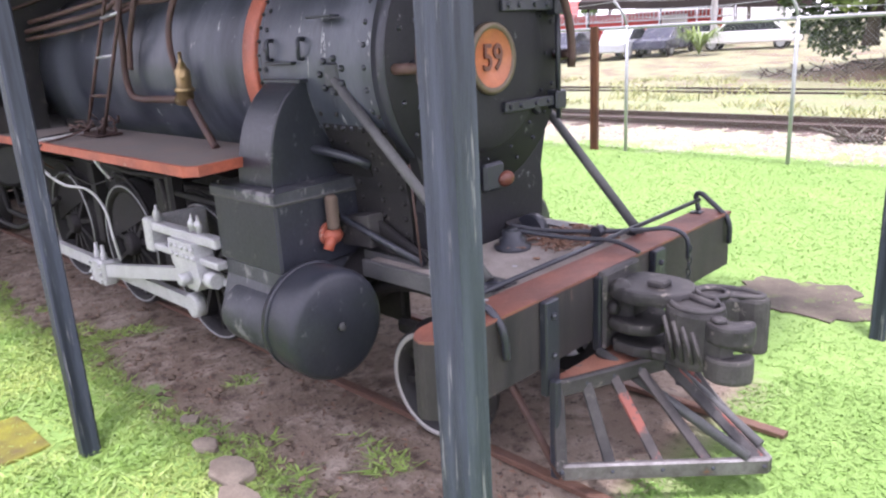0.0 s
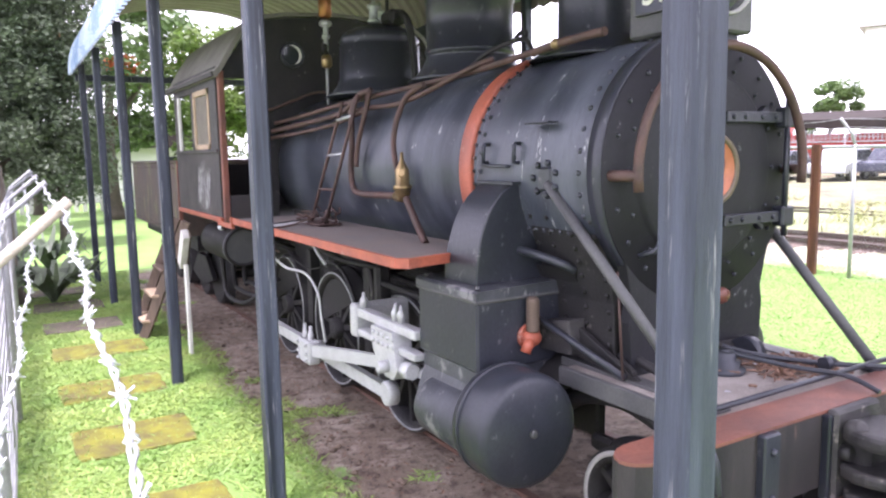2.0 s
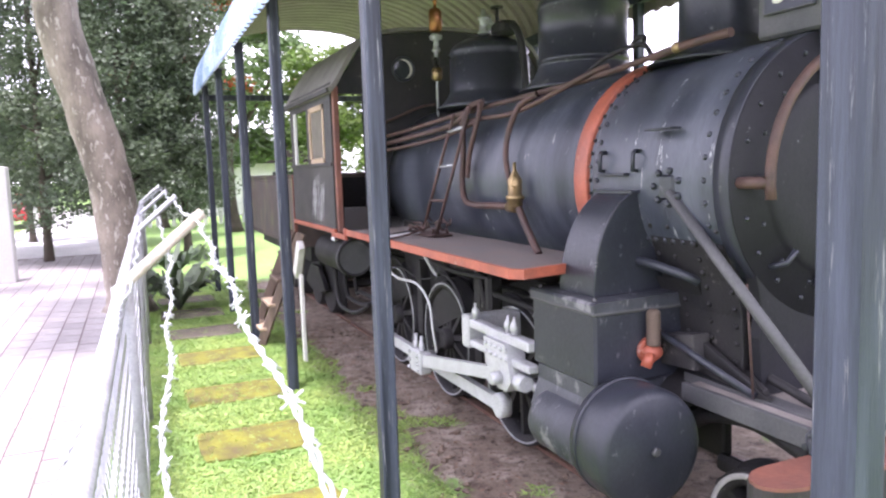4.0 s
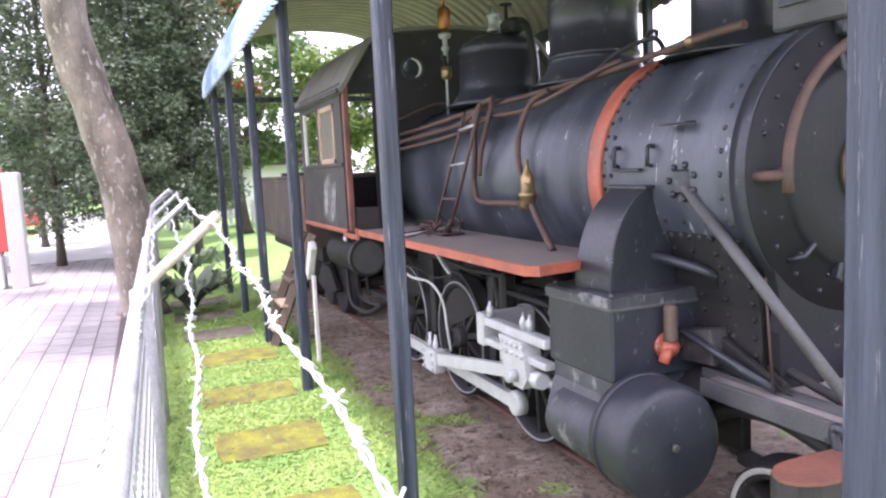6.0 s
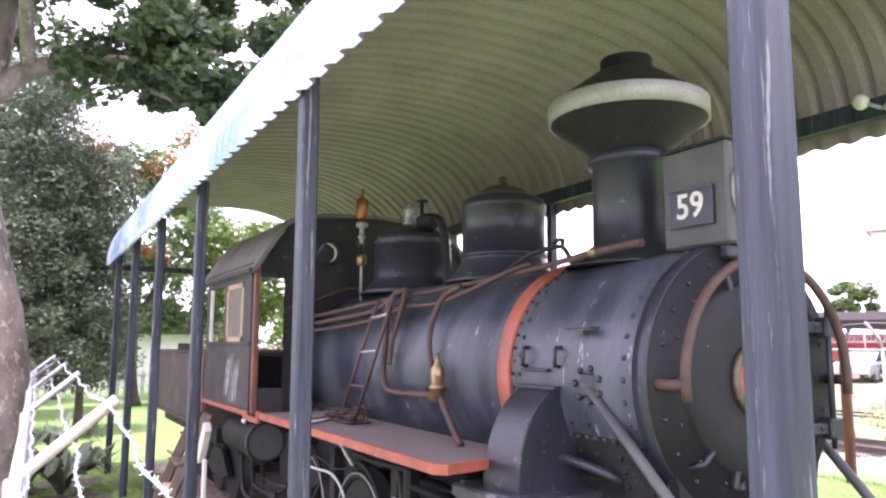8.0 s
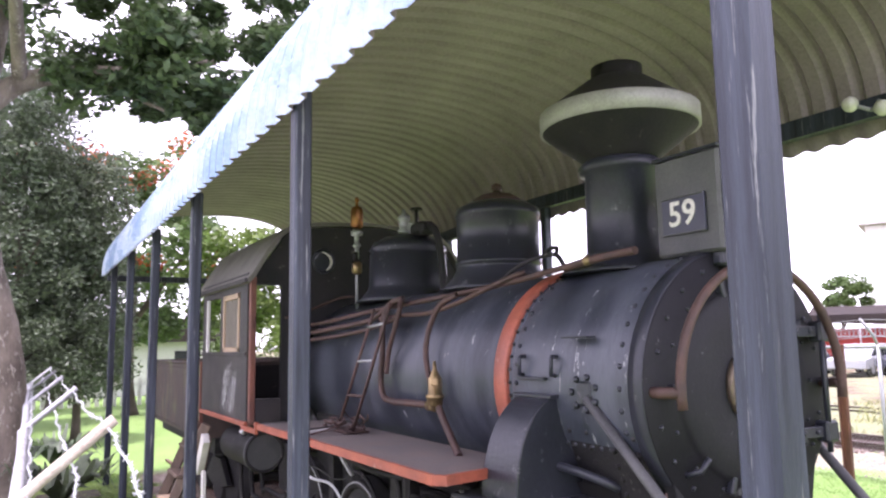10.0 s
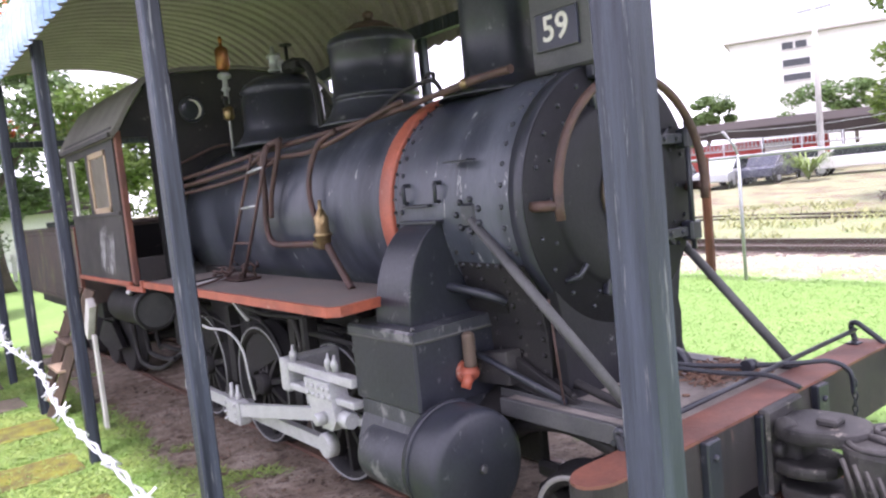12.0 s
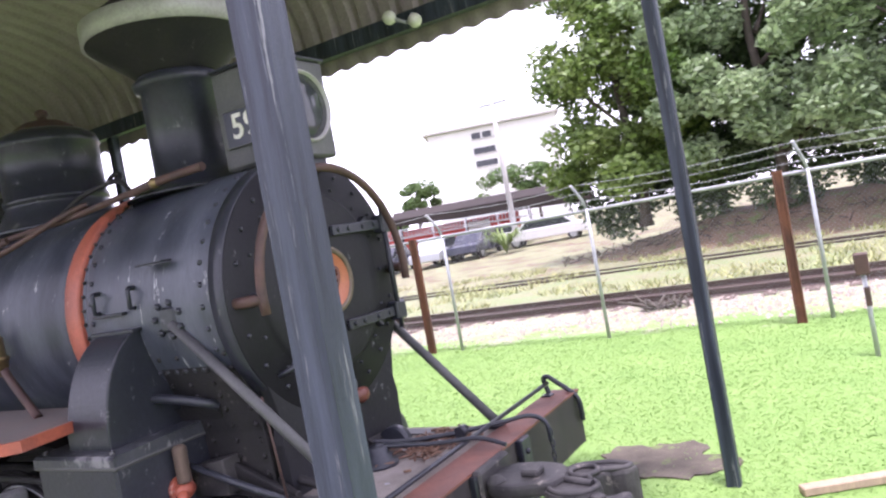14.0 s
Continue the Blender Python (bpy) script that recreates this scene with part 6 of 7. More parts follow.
def fence_y(x):
    return FY + 0.017 * (FX - x)


def street_fence():
    th = thing("street_fence", (-4, -2.9, 0), "white galvanised chain-link fence with barbed wire on leaning arms", "fence")
    posts = (4.2, 1.35 + 2.0, -1.5, -4.3, -7.1, -9.9, -12.6)[1:]
    for px in posts:
        y = fence_y(px)
        part("post", Shape().turned([(0, 0.04), (FTOP + 0.05, 0.04), (FTOP + 0.06, 0.025)], (px, y, -0.05), "z", 14), WHITE, th)
        part("barb_arm", Shape().tube([(px, y, FTOP - 0.04), (px, y + 0.02, FTOP + 0.02), (px, y + 0.31, FTOP + 0.27)], 0.022, 10), WHITE if px < -2 else PALESTICK, th, "leaning arm that carries barbed wire")
    part("brace_pole", Shape().tube([(-3.2, fence_y(-3.2) - 0.01, 0.2), (-4.25, fence_y(-4.3) - 0.01, FTOP)], 0.025), WHITE, th)
    part("top_rail", Shape().tube([(x, fence_y(x), FTOP) for x in posts], 0.024, 10), WHITE, th, "white tubular top rail")
    part("bottom_rail", Shape().tube([(x, fence_y(x), 0.08) for x in posts], 0.012, 8), WHITE, th)
    # chain-link: zigzag wires that hook into one another
    s = Shape()
    step = 0.055
    n = int((1.32 - 0.1) / step)
    x, i = -12.6, 0
    seg = 3
    while x < 0.9:
        for sgn in (1, -1):
            pts = [(x + step * 0.5 * sgn * (1 if j % 2 else -1), fence_y(x) + 0.003 * sgn, 0.1 + step * j) for j in range(n + 1)]
            k = len(s.v)
            r = 0.0017
            for p in pts:
                s.v += [(p[0] - r, p[1], p[2]), (p[0] + r, p[1] - r, p[2]), (p[0] + r, p[1] + r, p[2])]
            for j in range(n):
                a = k + 3 * j
                for e in range(3):
                    s.f.append((a + e, a + (e + 1) % 3, a + 3 + (e + 1) % 3, a + 3 + e))
                    s.s.append(False)
        x += step * (1.0 if x > -6 else 1.6)
    tagged(part("chain_link_mesh", s, WHITE, th), "woven galvanised wire mesh", kind="stuff")
    # barbed strands: two twisted wires and short barbs
    rng = random.Random(31)
    for dy, dz, sag in ((0.29, 0.245, 0.03), (0.18, 0.12, 0.04), (0.04, 0.03, 0.015)):
        pts_a, pts_b, barbs = [], [], Shape()
        for a, b in zip(posts[:-1], posts[1:]):
            m = int(abs(b - a) / 0.02)
            for j in range(m):
                t = j / m
                x = a + (b - a) * t
                c = Vector((x, fence_y(x) + dy - max(0.0, x + 1.5) * 0.03 + 0.006 * math.sin(x * 9), FTOP + dz - sag * 4 * t * (1 - t) + 0.006 * math.sin(x * 5.3)))
                w = x * 55
                pts_a.append(c + 0.0028 * Vector((0, math.cos(w), math.sin(w))))
                pts_b.append(c - 0.0028 * Vector((0, math.cos(w), math.sin(w))))
                if j % 6 == 3 and x < 1.4:
                    for q in range(2):
                        d = Vector((rng.uniform(-0.6, 0.6), rng.uniform(-1, 1), rng.uniform(-1, 1))).normalized() * 0.013
                        barbs.rod(c - d, c + d, 0.0014, None, 4)
                    barbs.tube([c + Vector((-0.006 + 0.0024 * k, 0.0055 * math.cos(k * 1.6), 0.0055 * math.sin(k * 1.6))) for k in range(6)], 0.0014, 4)
        st = part("barbed_strand", Shape().tube(pts_a, 0.0019, 5).tube(pts_b, 0.0019, 5), WIRE, th, "twisted barbed wire strand")
        tagged(part("barbing", barbs, WIRE, st), kind="stuff")


street_fence()


def street_side():
    solo("street", Shape().box(-60, 30, -40, -6.6, -0.06, -0.02, 0.01), CONCRETE, "pale sunlit concrete street", "street", kind="structure")
    pv = thing("pavement", (-9, -4.8, 0), "pavement of pinkish grey pavers", "pavement", kind="structure")
    part("bed", Shape().box(-18, 6, -6.6, -3.06, -0.05, 0.0365, 0.006), JOINT, pv)
    part("far_paving", Shape().box(-48, -18, -6.6, -3.06, -0.05, 0.036, 0.006), CONCRETE, pv, "pale sunlit paving down the street")
    L, W, G = 0.4, 0.24, 0.03
    base = Shape().box(-L / 2 + G / 2, L / 2 - G / 2, -W / 2 + G / 4, W / 2 - G / 4, 0.0, 0.028, 0.002).mesh("paver", PAVER)
    rng = random.Random(5)
    made = 0
    s = Shape()
    for r in range(int(3.36 / W)):
        y = -3.2 - W * (r + 0.5)
        x = 5.7 - (L / 2 if r % 2 else 0)
        while x > -17.8:
            z = 0.0117 + rng.uniform(-0.0015, 0.0015)
            if made < 300 and -12 < x < 0.9:
                ob = new("paver", base)
                ob.parent = pv
                ob.matrix_parent_inverse = Matrix.Translation(pv.matrix_basis.translation).inverted()
                ob.matrix_basis = Matrix.Translation((x, y, z))
                made += 1
            else:
                s.box(x - L / 2 + G / 2, x + L / 2 - G / 2, y - W / 2 + G / 4, y + W / 2 - G / 4, z, z + 0.028, 0.002)
            x -= L
    tagged(part("pavers_beyond", s, PAVER, pv), kind="stuff")
    gp = thing("gate_pillar", (-13.6, -4.9, 0), "pale pillar with a tall red panel by the street", "pillar")
    part("pillar", Shape().box(-13.8, -13.45, -5.08, -4.8, 0.03, 2.1, 0.02), CONCRETE, gp)
    part("panel", Shape().box(-13.7, -13.5, -5.55, -5.08, 0.7, 2.2, 0.02), REDWALL, gp, "red painted panel")
    part("bollard", Shape().box(-13.9, -13.5, -6.0, -5.2, 0.03, 0.65, 0.03), WALLWHITE, gp)


street_side()


# ---- yard fence beyond the lawn ----
def yard_fence():
    th = thing("yard_fence", (-2, 7.25, 0), "galvanised chain-link yard fence with barbed wire arms", "fence")
    xs = (-14.5, -11.9, -9.4, -6.8, -4.28, -1.88, 0.95, 3.6, 6.2, 8.8)
    for x in xs:
        part("post", Shape().turned([(0, 0.026), (1.9, 0.026)], (x, 7.25, -0.05), "z", 12), GALV, th)
        part("barb_arm", Shape().tube([(x, 7.25, 1.83), (x - 0.03, 7.22, 1.98), (x - 0.1, 7.05, 2.2)], 0.02, 8), WHITE, th)
    part("top_rail", Shape().tube([(x, 7.25, 1.82) for x in xs], 0.024, 10), WHITE, th, "bright tubular top rail")
    for dz, dy in ((0.36, -0.2), (0.25, -0.12), (0.13, -0.02)):
        pts = []
        for a, b in zip(xs[:-1], xs[1:]):
            pts += [(a + (b - a) * t, 7.25 + dy, 1.83 + dz - 0.05 * math.sin(math.pi * t)) for t in (0, 0.2, 0.4, 0.6, 0.8)]
        part("barbed_strand", Shape().tube(pts, 0.004, 5), GALV, th)
    s = Shape()
    step = 0.06
    n = int(1.75 / step)
    x = -9.0
    while x < 5.5:
        for sgn in (1, -1):
            k = len(s.v)
            for j in range(n + 1):
                px = x + step * 0.5 * sgn * (1 if j % 2 else -1)
                s.v += [(px - 0.001, 7.25, 0.05 + step * j), (px + 0.001, 7.249, 0.05 + step * j), (px + 0.001, 7.251, 0.05 + step * j)]
            for j in range(n):
                a = k + 3 * j
                for e in range(3):
                    s.f.append((a + e, a + (e + 1) % 3, a + 3 + (e + 1) % 3, a + 3 + e))
                    s.s.append(False)
        x += step
    tagged(part("chain_link_mesh", s, GALV, th), "fine woven wire mesh", kind="stuff")
    for x, y, h in ((-4.8, 7.2, 1.86), (0.62, 7.08, 1.88)):
        rp = thing("rusty_post", (x, y, 0), "old rail set upright as a rusty fence post", "post", "rusty posts by the yard fence")
        part("web", Shape().box(x - 0.045, x + 0.045, y - 0.012, y + 0.012, -0.05, h, 0.004), RUSTPOST, rp)
        part("flange", Shape().box(x - 0.055, x - 0.035, y - 0.05, y + 0.05, -0.05, h, 0.004), RUSTPOST, rp)
        part("head", Shape().box(x + 0.035, x + 0.06, y - 0.03, y + 0.03, -0.05, h, 0.006), RUSTPOST, rp)


yard_fence()


def yard_tracks():
    for y in (10.05, 11.1, 16.6, 17.6):
        z = 0.15 if y < 12 else 0.06
        s = Shape()
        s.prism([(y - 0.06, z - 0.13), (y + 0.06, z - 0.13), (y + 0.01, z - 0.1), (y + 0.01, z - 0.04), (y + 0.033, z - 0.03), (y + 0.033, z), (y - 0.033, z), (y - 0.033, z - 0.03), (y - 0.01, z - 0.04), (y - 0.01, z - 0.1)], -45, 22, "x")
        solo("rail", s, TRACKRAIL, "dark worn running rail on the yard track", "rail", "yard track rails", "structure")
    sl = Shape().box(-0.11, 0.11, 9.65, 11.55, -0.05, 0.02, 0.01).mesh("sleeper", SLEEPER)
    tr = thing("sleepers", (0, 10.6, 0), "old timber sleepers under the yard track", "sleepers", kind="structure")
    for i in range(56):
        ob = new("sleeper", sl)
        ob.parent = tr
        ob.matrix_parent_inverse = Matrix.Translation(tr.matrix_basis.translation).inverted()
        ob.matrix_basis = Matrix.Translation((8 - 0.62 * i, 0, 0))
    rng = np.random.default_rng(44)
    s = Shape()
    for i in range(5200):
        x, y = rng.uniform(-12, 7), rng.normal(9.0, 0.75)
        if y < 7.5 or y > 11.6:
            continue
        r = rng.uniform(0.012, 0.04)
        k = rng.uniform(0.6, 1.3, 5)
        s.add([(x + r * k[0], y, 0.01), (x, y + r * k[1], 0.01), (x - r * k[2], y, 0.01), (x, y - r * k[3], 0.01), (x, y, 0.01 + r * k[4])], [(0, 1, 4), (1, 2, 4), (2, 3, 4), (3, 0, 4)])
    m = mat("pale_ballast", (0.5, 0.43, 0.37), (0.34, 0.28, 0.24), 0.85, 0, 5, 60, 0.3, vary=0.25, island=True)
    solo("ballast", s, m, "pale pinkish gravel beside the yard track", "gravel", kind="stuff")
    s = Shape()
    for i in range(34):
        x, y = rng.normal(-1.6, 0.22), rng.normal(9.35, 0.13)
        a, l = rng.uniform(0, 6.28), rng.uniform(0.1, 0.45)
        s.rod((x, y, 0.03), (x + l * math.cos(a), y + l * math.sin(a), rng.uniform(0.05, 0.22)), rng.uniform(0.008, 0.025), None, 5)
    solo("brush_heap", s, DARKBARK, "dark heap of dead roots by the yard track", "debris", kind="stuff")
    # low earth bank under the trees
    s = Shape()
    nx, ny = 60, 8
    rngx = [(-8 + 22 * i / nx) for i in range(nx + 1)]
    vs = []
    for i, x in enumerate(rngx):
        for j in range(ny + 1):
            t = j / ny
            fall = min(1, max(0, (x + 8) / 6))
            vs.append((x, 19.2 + 4.5 * t, -0.05 + fall * (1.1 * (1 - math.cos(math.pi * t)) / 2) + (0.14 * noise.noise(Vector((x * 1.3, t * 6, 0))) if 0 < j else -0.1)))
    s.add(vs, [(i * (ny + 1) + j, (i + 1) * (ny + 1) + j, (i + 1) * (ny + 1) + j + 1, i * (ny + 1) + j + 1) for i in range(nx) for j in range(ny)], True)
    m = mat("bare_reddish_bank", (0.2, 0.13, 0.09), (0.13, 0.1, 0.06), 0.9, 0, 1.5, 20, 0.8, 0.7, wear=(0.12, 0.15, 0.05), wear_at=0.55, wear_scale=2)
    solo("earth_bank", s, m, "bare reddish earth bank under the trees", "bank", kind="structure")


yard_tracks()


# ---- trees ----
def leaf_cloud(rng, centres, radii, count, size, squash=0.7, flat=0.5):
    """Leaves as small bent quads gathered in uneven clumps."""
    c = np.asarray(centres)
    r = np.asarray(radii)
    k = rng.integers(0, len(c), count)
    d = rng.normal(0, 1, (count, 3))
    d /= np.linalg.norm(d, axis=1)[:, None]
    rad = rng.uniform(0.25, 1.0, count) ** 0.6
    p = c[k] + d * (rad * r[k])[:, None] * np.array([1, 1, squash])
    a = rng.normal(0, 1, (count, 3))
    a[:, 2] *= flat
    a /= np.linalg.norm(a, axis=1)[:, None]
    b = np.cross(a, rng.normal(0, 1, (count, 3)))
    b /= np.linalg.norm(b, axis=1)[:, None]
    s = (size * rng.uniform(0.6, 1.3, count))[:, None]
    v = np.stack([p - a * s, p - b * s * 0.45 + a * s * 0.1, p + a * s, p + b * s * 0.45 + a * s * 0.1], 1).reshape(-1, 3)
    return v, np.arange(4 * count).reshape(-1, 4)


def tree(name, base, trunk, limbs, clumps, leaf_count, leaf_size, leaf_material, label, bark=BARK, r0=0.25, r1=0.12, seed=1, extra=None, squash=0.7):
    rng = np.random.default_rng(seed)
    th = thing(name, base, label, "tree")
    line = smooth_line([base] + trunk, 6)
    s = Shape()
    rr = []
    n = len(line)
    out, up = [], Vector((1, 0, 0))
    for i, p in enumerate(line):
        d = (line[min(n - 1, i + 1)] - line[max(0, i - 1)]).normalized()
        u = (up - d * up.dot(d)).normalized()
        w = d.cross(u)
        r = r0 + (r1 - r0) * i / (n - 1) + (0.35 * r0 if i == 0 else 0.12 * r0 if i == 1 else 0)
        out.append([p + r * (1 + 0.12 * noise.noise(Vector((math.cos(a), math.sin(a), i * 0.4)))) * (math.cos(a) * u + math.sin(a) * w) for a in [2 * math.pi * j / 14 for j in range(14)]])
    s.rings(out)
    part("trunk", s, bark, th)
    for pts, ra, rb in limbs:
        part("limb", Shape().tube(smooth_line(pts, 5), ra, 8, rb), bark, th)
    v, f = leaf_cloud(rng, [c[:3] for c in clumps], [c[3] for c in clumps], leaf_count, leaf_size, squash)
    me = bpy.data.meshes.new("crown")
    me.from_pydata(v.tolist(), [], f.tolist())
    me.materials.append(leaf_material)
    part("crown", me, leaf_material, th)
    if extra:
        v, f = leaf_cloud(rng, [c[:3] for c in extra[0]], [c[3] for c in extra[0]], extra[1], leaf_size, squash)
        me = bpy.data.meshes.new("blossom")
        me.from_pydata(v.tolist(), [], f.tolist())
        me.materials.append(extra[2])
        part("blossom", me, extra[2], th)
    return th


def clumps_in(seed, n, x, y, z, r):
    g = random.Random(seed)
    return [(g.uniform(*x), g.uniform(*y), g.uniform(*z), g.uniform(*r)) for i in range(n)]


# the pale leaning trunk by the street, with its fork
tree("street_tree", (-9.4, -2.93, 0), [(-9.4, -2.96, 1.0), (-9.42, -3.08, 2.0), (-9.44, -3.27, 2.8), (-9.46, -3.5, 3.8), (-9.48, -3.56, 4.8), (-9.5, -3.5, 5.6), (-9.6, -3.3, 7.5)],
     [([(-9.48, -3.5, 5.0), (-9.46, -3.0, 5.5), (-9.44, -2.3, 5.75), (-9.2, -1.4, 5.85), (-8.8, -0.6, 6.0)], 0.17, 0.05), ([(-9.5, -3.55, 4.7), (-9.8, -4.1, 5.5), (-10, -5.0, 6.4)], 0.14, 0.05), ([(-9.44, -2.2, 5.7), (-9.2, -1.8, 5.5), (-8.9, -1.2, 5.2)], 0.05, 0.02), ([(-9.46, -3.0, 5.5), (-8.4, -3.1, 6.3), (-7.2, -3.2, 6.9), (-6.2, -3.3, 7.3)], 0.1, 0.03), ([(-9.36, -2.82, 0.0), (-9.38, -2.84, 0.7), (-9.4, -2.9, 1.3)], 0.2, 0.12)],
     clumps_in(7, 30, (-10.5, -8.0), (-2.6, 0.6), (5.5, 7.6), (0.3, 0.65)) + clumps_in(8, 8, (-11.5, -8.6), (-6.5, -2.8), (6.3, 8.5), (0.4, 0.8)) + clumps_in(9, 40, (-9.4, -5.7), (-4.6, -2.2), (6.4, 8.2), (0.4, 0.7)) + clumps_in(10, 18, (-9.2, -7.4), (-1.8, 0.5), (5.2, 6.5), (0.3, 0.55)) + [(-8.7, -1.0, 5.25, 0.35), (-8.6, -0.7, 5.0, 0.3), (-8.9, -1.6, 5.5, 0.3), (-8.7, -0.5, 5.4, 0.4)],
     30000, 0.085, LEAF_SHADE, "mottled pale-barked street tree leaning over the fence", BARK, 0.29, 0.26, 11, None, 0.5)
# dense dark conifers behind it
for i, (x, y, h, w, sd) in enumerate(((-15.6, -2.9, 7.2, 1.3, 1), (-17.0, -4.6, 8.6, 1.5, 2), (-16.2, -1.7, 6.0, 0.9, 3), (-19.5, -6.2, 9.5, 1.8, 4), (-20.5, -3.2, 9.5, 1.8, 5))):
    g = random.Random(sd)
    cl = []
    for k in range(46):
        z = 1.25 + (h - 1.25) * k / 45
        wr = w * (1.05 - 0.55 * (z / h) ** 1.6)
        a = k * 2.4
        cl.append((x + wr * 0.75 * math.cos(a), y + wr * 0.75 * math.sin(a), z, 0.55 + g.uniform(0, 0.25)))
    tree("conifer", (x, y, 0), [(x, y, h * 0.5), (x, y, h * 0.97)], [([(x, y, 0.8 + 0.12 * h * q), (x + w * 0.8 * math.cos(q * 2.2), y + w * 0.8 * math.sin(q * 2.2), 1.3 + 0.13 * h * q)], 0.05, 0.015) for q in range(6)], cl, 34000, 0.052, LEAF_DARK, "dense dark green conifer beside the street", DARKBARK, 0.09, 0.03, 20 + i)
for x, y, sd in ((-23.3, -5.6, 71), (-32.3, -5.9, 72)):
    tree("street_sapling", (x, y, 0), [(x + 0.1, y, 1.2), (x, y + 0.1, 2.6)], [([(x, y, 1.8), (x + 0.5, y - 0.5, 2.8)], 0.05, 0.02), ([(x, y, 1.9), (x - 0.3, y + 0.6, 3.0)], 0.05, 0.02)], clumps_in(sd, 16, (x - 1.3, x + 1.3), (y - 1.4, y + 1.4), (2.2, 4.4), (0.45, 0.8)), 5000, 0.1, LEAF_LIGHT, "young thin-trunked tree on the street paving", DARKBARK, 0.1, 0.06, sd)
# flame tree and lighter garden trees behind the tender
fl = clumps_in(31, 30, (-25.5, -20.5), (-3.0, 2.6), (4.0, 8.0), (0.6, 1.1))
tree("flame_tree", (-23, 0.2, 0), [(-23, 0.1, 1.8), (-22.8, 0.2, 4.2)], [([(-22.9, 0.2, 2.6), (-22.2, -1.2, 4.4), (-21.6, -2.2, 5.6)], 0.1, 0.03), ([(-22.9, 0.2, 2.8), (-22.6, 1.4, 4.6), (-22, 2.2, 6)], 0.1, 0.03), ([(-22.8, 0.2, 3.6), (-22.4, 0, 5.6), (-22, -0.4, 7)], 0.1, 0.03)], fl, 9000, 0.12, LEAF_MID, "flame tree with orange-red blossom", DARKBARK, 0.2, 0.1, 33,
     ([(a, b, c + 0.4, d * 0.8) for a, b, c, d in fl[::2]], 2600, LEAF_FLAME))
tree("garden_tree", (-20.5, 2.6, 0), [(-20.4, 2.6, 1.6), (-20.3, 2.7, 3.4)], [([(-20.4, 2.6, 2), (-19.8, 2.0, 3.6)], 0.07, 0.02), ([(-20.4, 2.6, 2.2), (-20.2, 3.4, 4)], 0.07, 0.02)], clumps_in(41, 20, (-21.5, -18.8), (1.3, 4.4), (2.9, 5.6), (0.45, 0.8)), 7000, 0.11, LEAF_LIGHT, "light green garden tree behind the tender", DARKBARK, 0.13, 0.07, 42)
tree("garden_tree", (-17.5, 5.6, 0), [(-17.5, 5.6, 1.6), (-17.4, 5.7, 3.4)], [([(-17.5, 5.6, 2), (-16.8, 5.2, 3.4)], 0.07, 0.02), ([(-17.5, 5.6, 2.2), (-18.2, 6.2, 4)], 0.07, 0.02)], clumps_in(43, 22, (-19.5, -15.5), (3.6, 7.6), (2.2, 5.2), (0.5, 0.9)), 7000, 0.12, LEAF_LIGHT, "light green garden tree behind the cab", DARKBARK, 0.13, 0.07, 44)
tree("garden_tree", (-27, -1.8, 0), [(-27, -1.8, 1.6), (-26.9, -1.7, 3.4)], [([(-27, -1.8, 2), (-26.4, -2.8, 3.8)], 0.07, 0.02)], clumps_in(45, 22, (-29, -25), (-5, 2.0), (2.4, 5.8), (0.6, 1.1)), 6000, 0.14, LEAF_MID, "broad green garden tree at the back of the lawn", DARKBARK, 0.15, 0.08, 46)
# tall trees along the bank; sunlight and shade are painted into their leaf colours
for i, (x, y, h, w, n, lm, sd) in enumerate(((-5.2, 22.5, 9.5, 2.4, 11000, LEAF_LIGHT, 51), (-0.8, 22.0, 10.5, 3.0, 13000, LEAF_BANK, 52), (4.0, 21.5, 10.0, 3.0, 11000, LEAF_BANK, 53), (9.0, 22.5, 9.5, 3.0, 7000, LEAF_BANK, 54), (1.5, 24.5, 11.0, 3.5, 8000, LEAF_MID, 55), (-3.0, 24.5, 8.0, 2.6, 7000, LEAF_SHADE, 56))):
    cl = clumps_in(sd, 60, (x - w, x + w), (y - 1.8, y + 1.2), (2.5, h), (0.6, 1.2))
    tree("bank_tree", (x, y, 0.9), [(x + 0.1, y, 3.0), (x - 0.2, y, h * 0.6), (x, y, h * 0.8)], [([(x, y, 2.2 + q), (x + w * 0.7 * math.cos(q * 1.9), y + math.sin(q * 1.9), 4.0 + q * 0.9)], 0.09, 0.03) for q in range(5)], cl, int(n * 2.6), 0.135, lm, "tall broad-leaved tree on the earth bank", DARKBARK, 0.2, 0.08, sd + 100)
tree("far_tree", (-30.5, 48.5, 0.5), [(-30.5, 48.5, 2.5), (-30.4, 48.5, 4.2)], [([(-30.5, 48.5, 2.6), (-29.6, 48.5, 4.2)], 0.09, 0.03)], clumps_in(61, 16, (-32.3, -28.6), (47.5, 49.5), (3.0, 6.8), (0.5, 0.9)), 3500, 0.18, LEAF_MID, "small tree near the far buildings", DARKBARK, 0.14, 0.08, 62)
tree("far_tree", (-20, 49, 0.5), [(-20, 49, 2.5), (-20, 49, 4.2)], [([(-20, 49, 2.6), (-19, 49, 4.2)], 0.09, 0.03)], clumps_in(63, 20, (-25, -13), (48, 50), (3.5, 5.6), (0.6, 1.1)), 3500, 0.2, LEAF_MID, "rounded trees behind the shed roof", DARKBARK, 0.14, 0.08, 64)


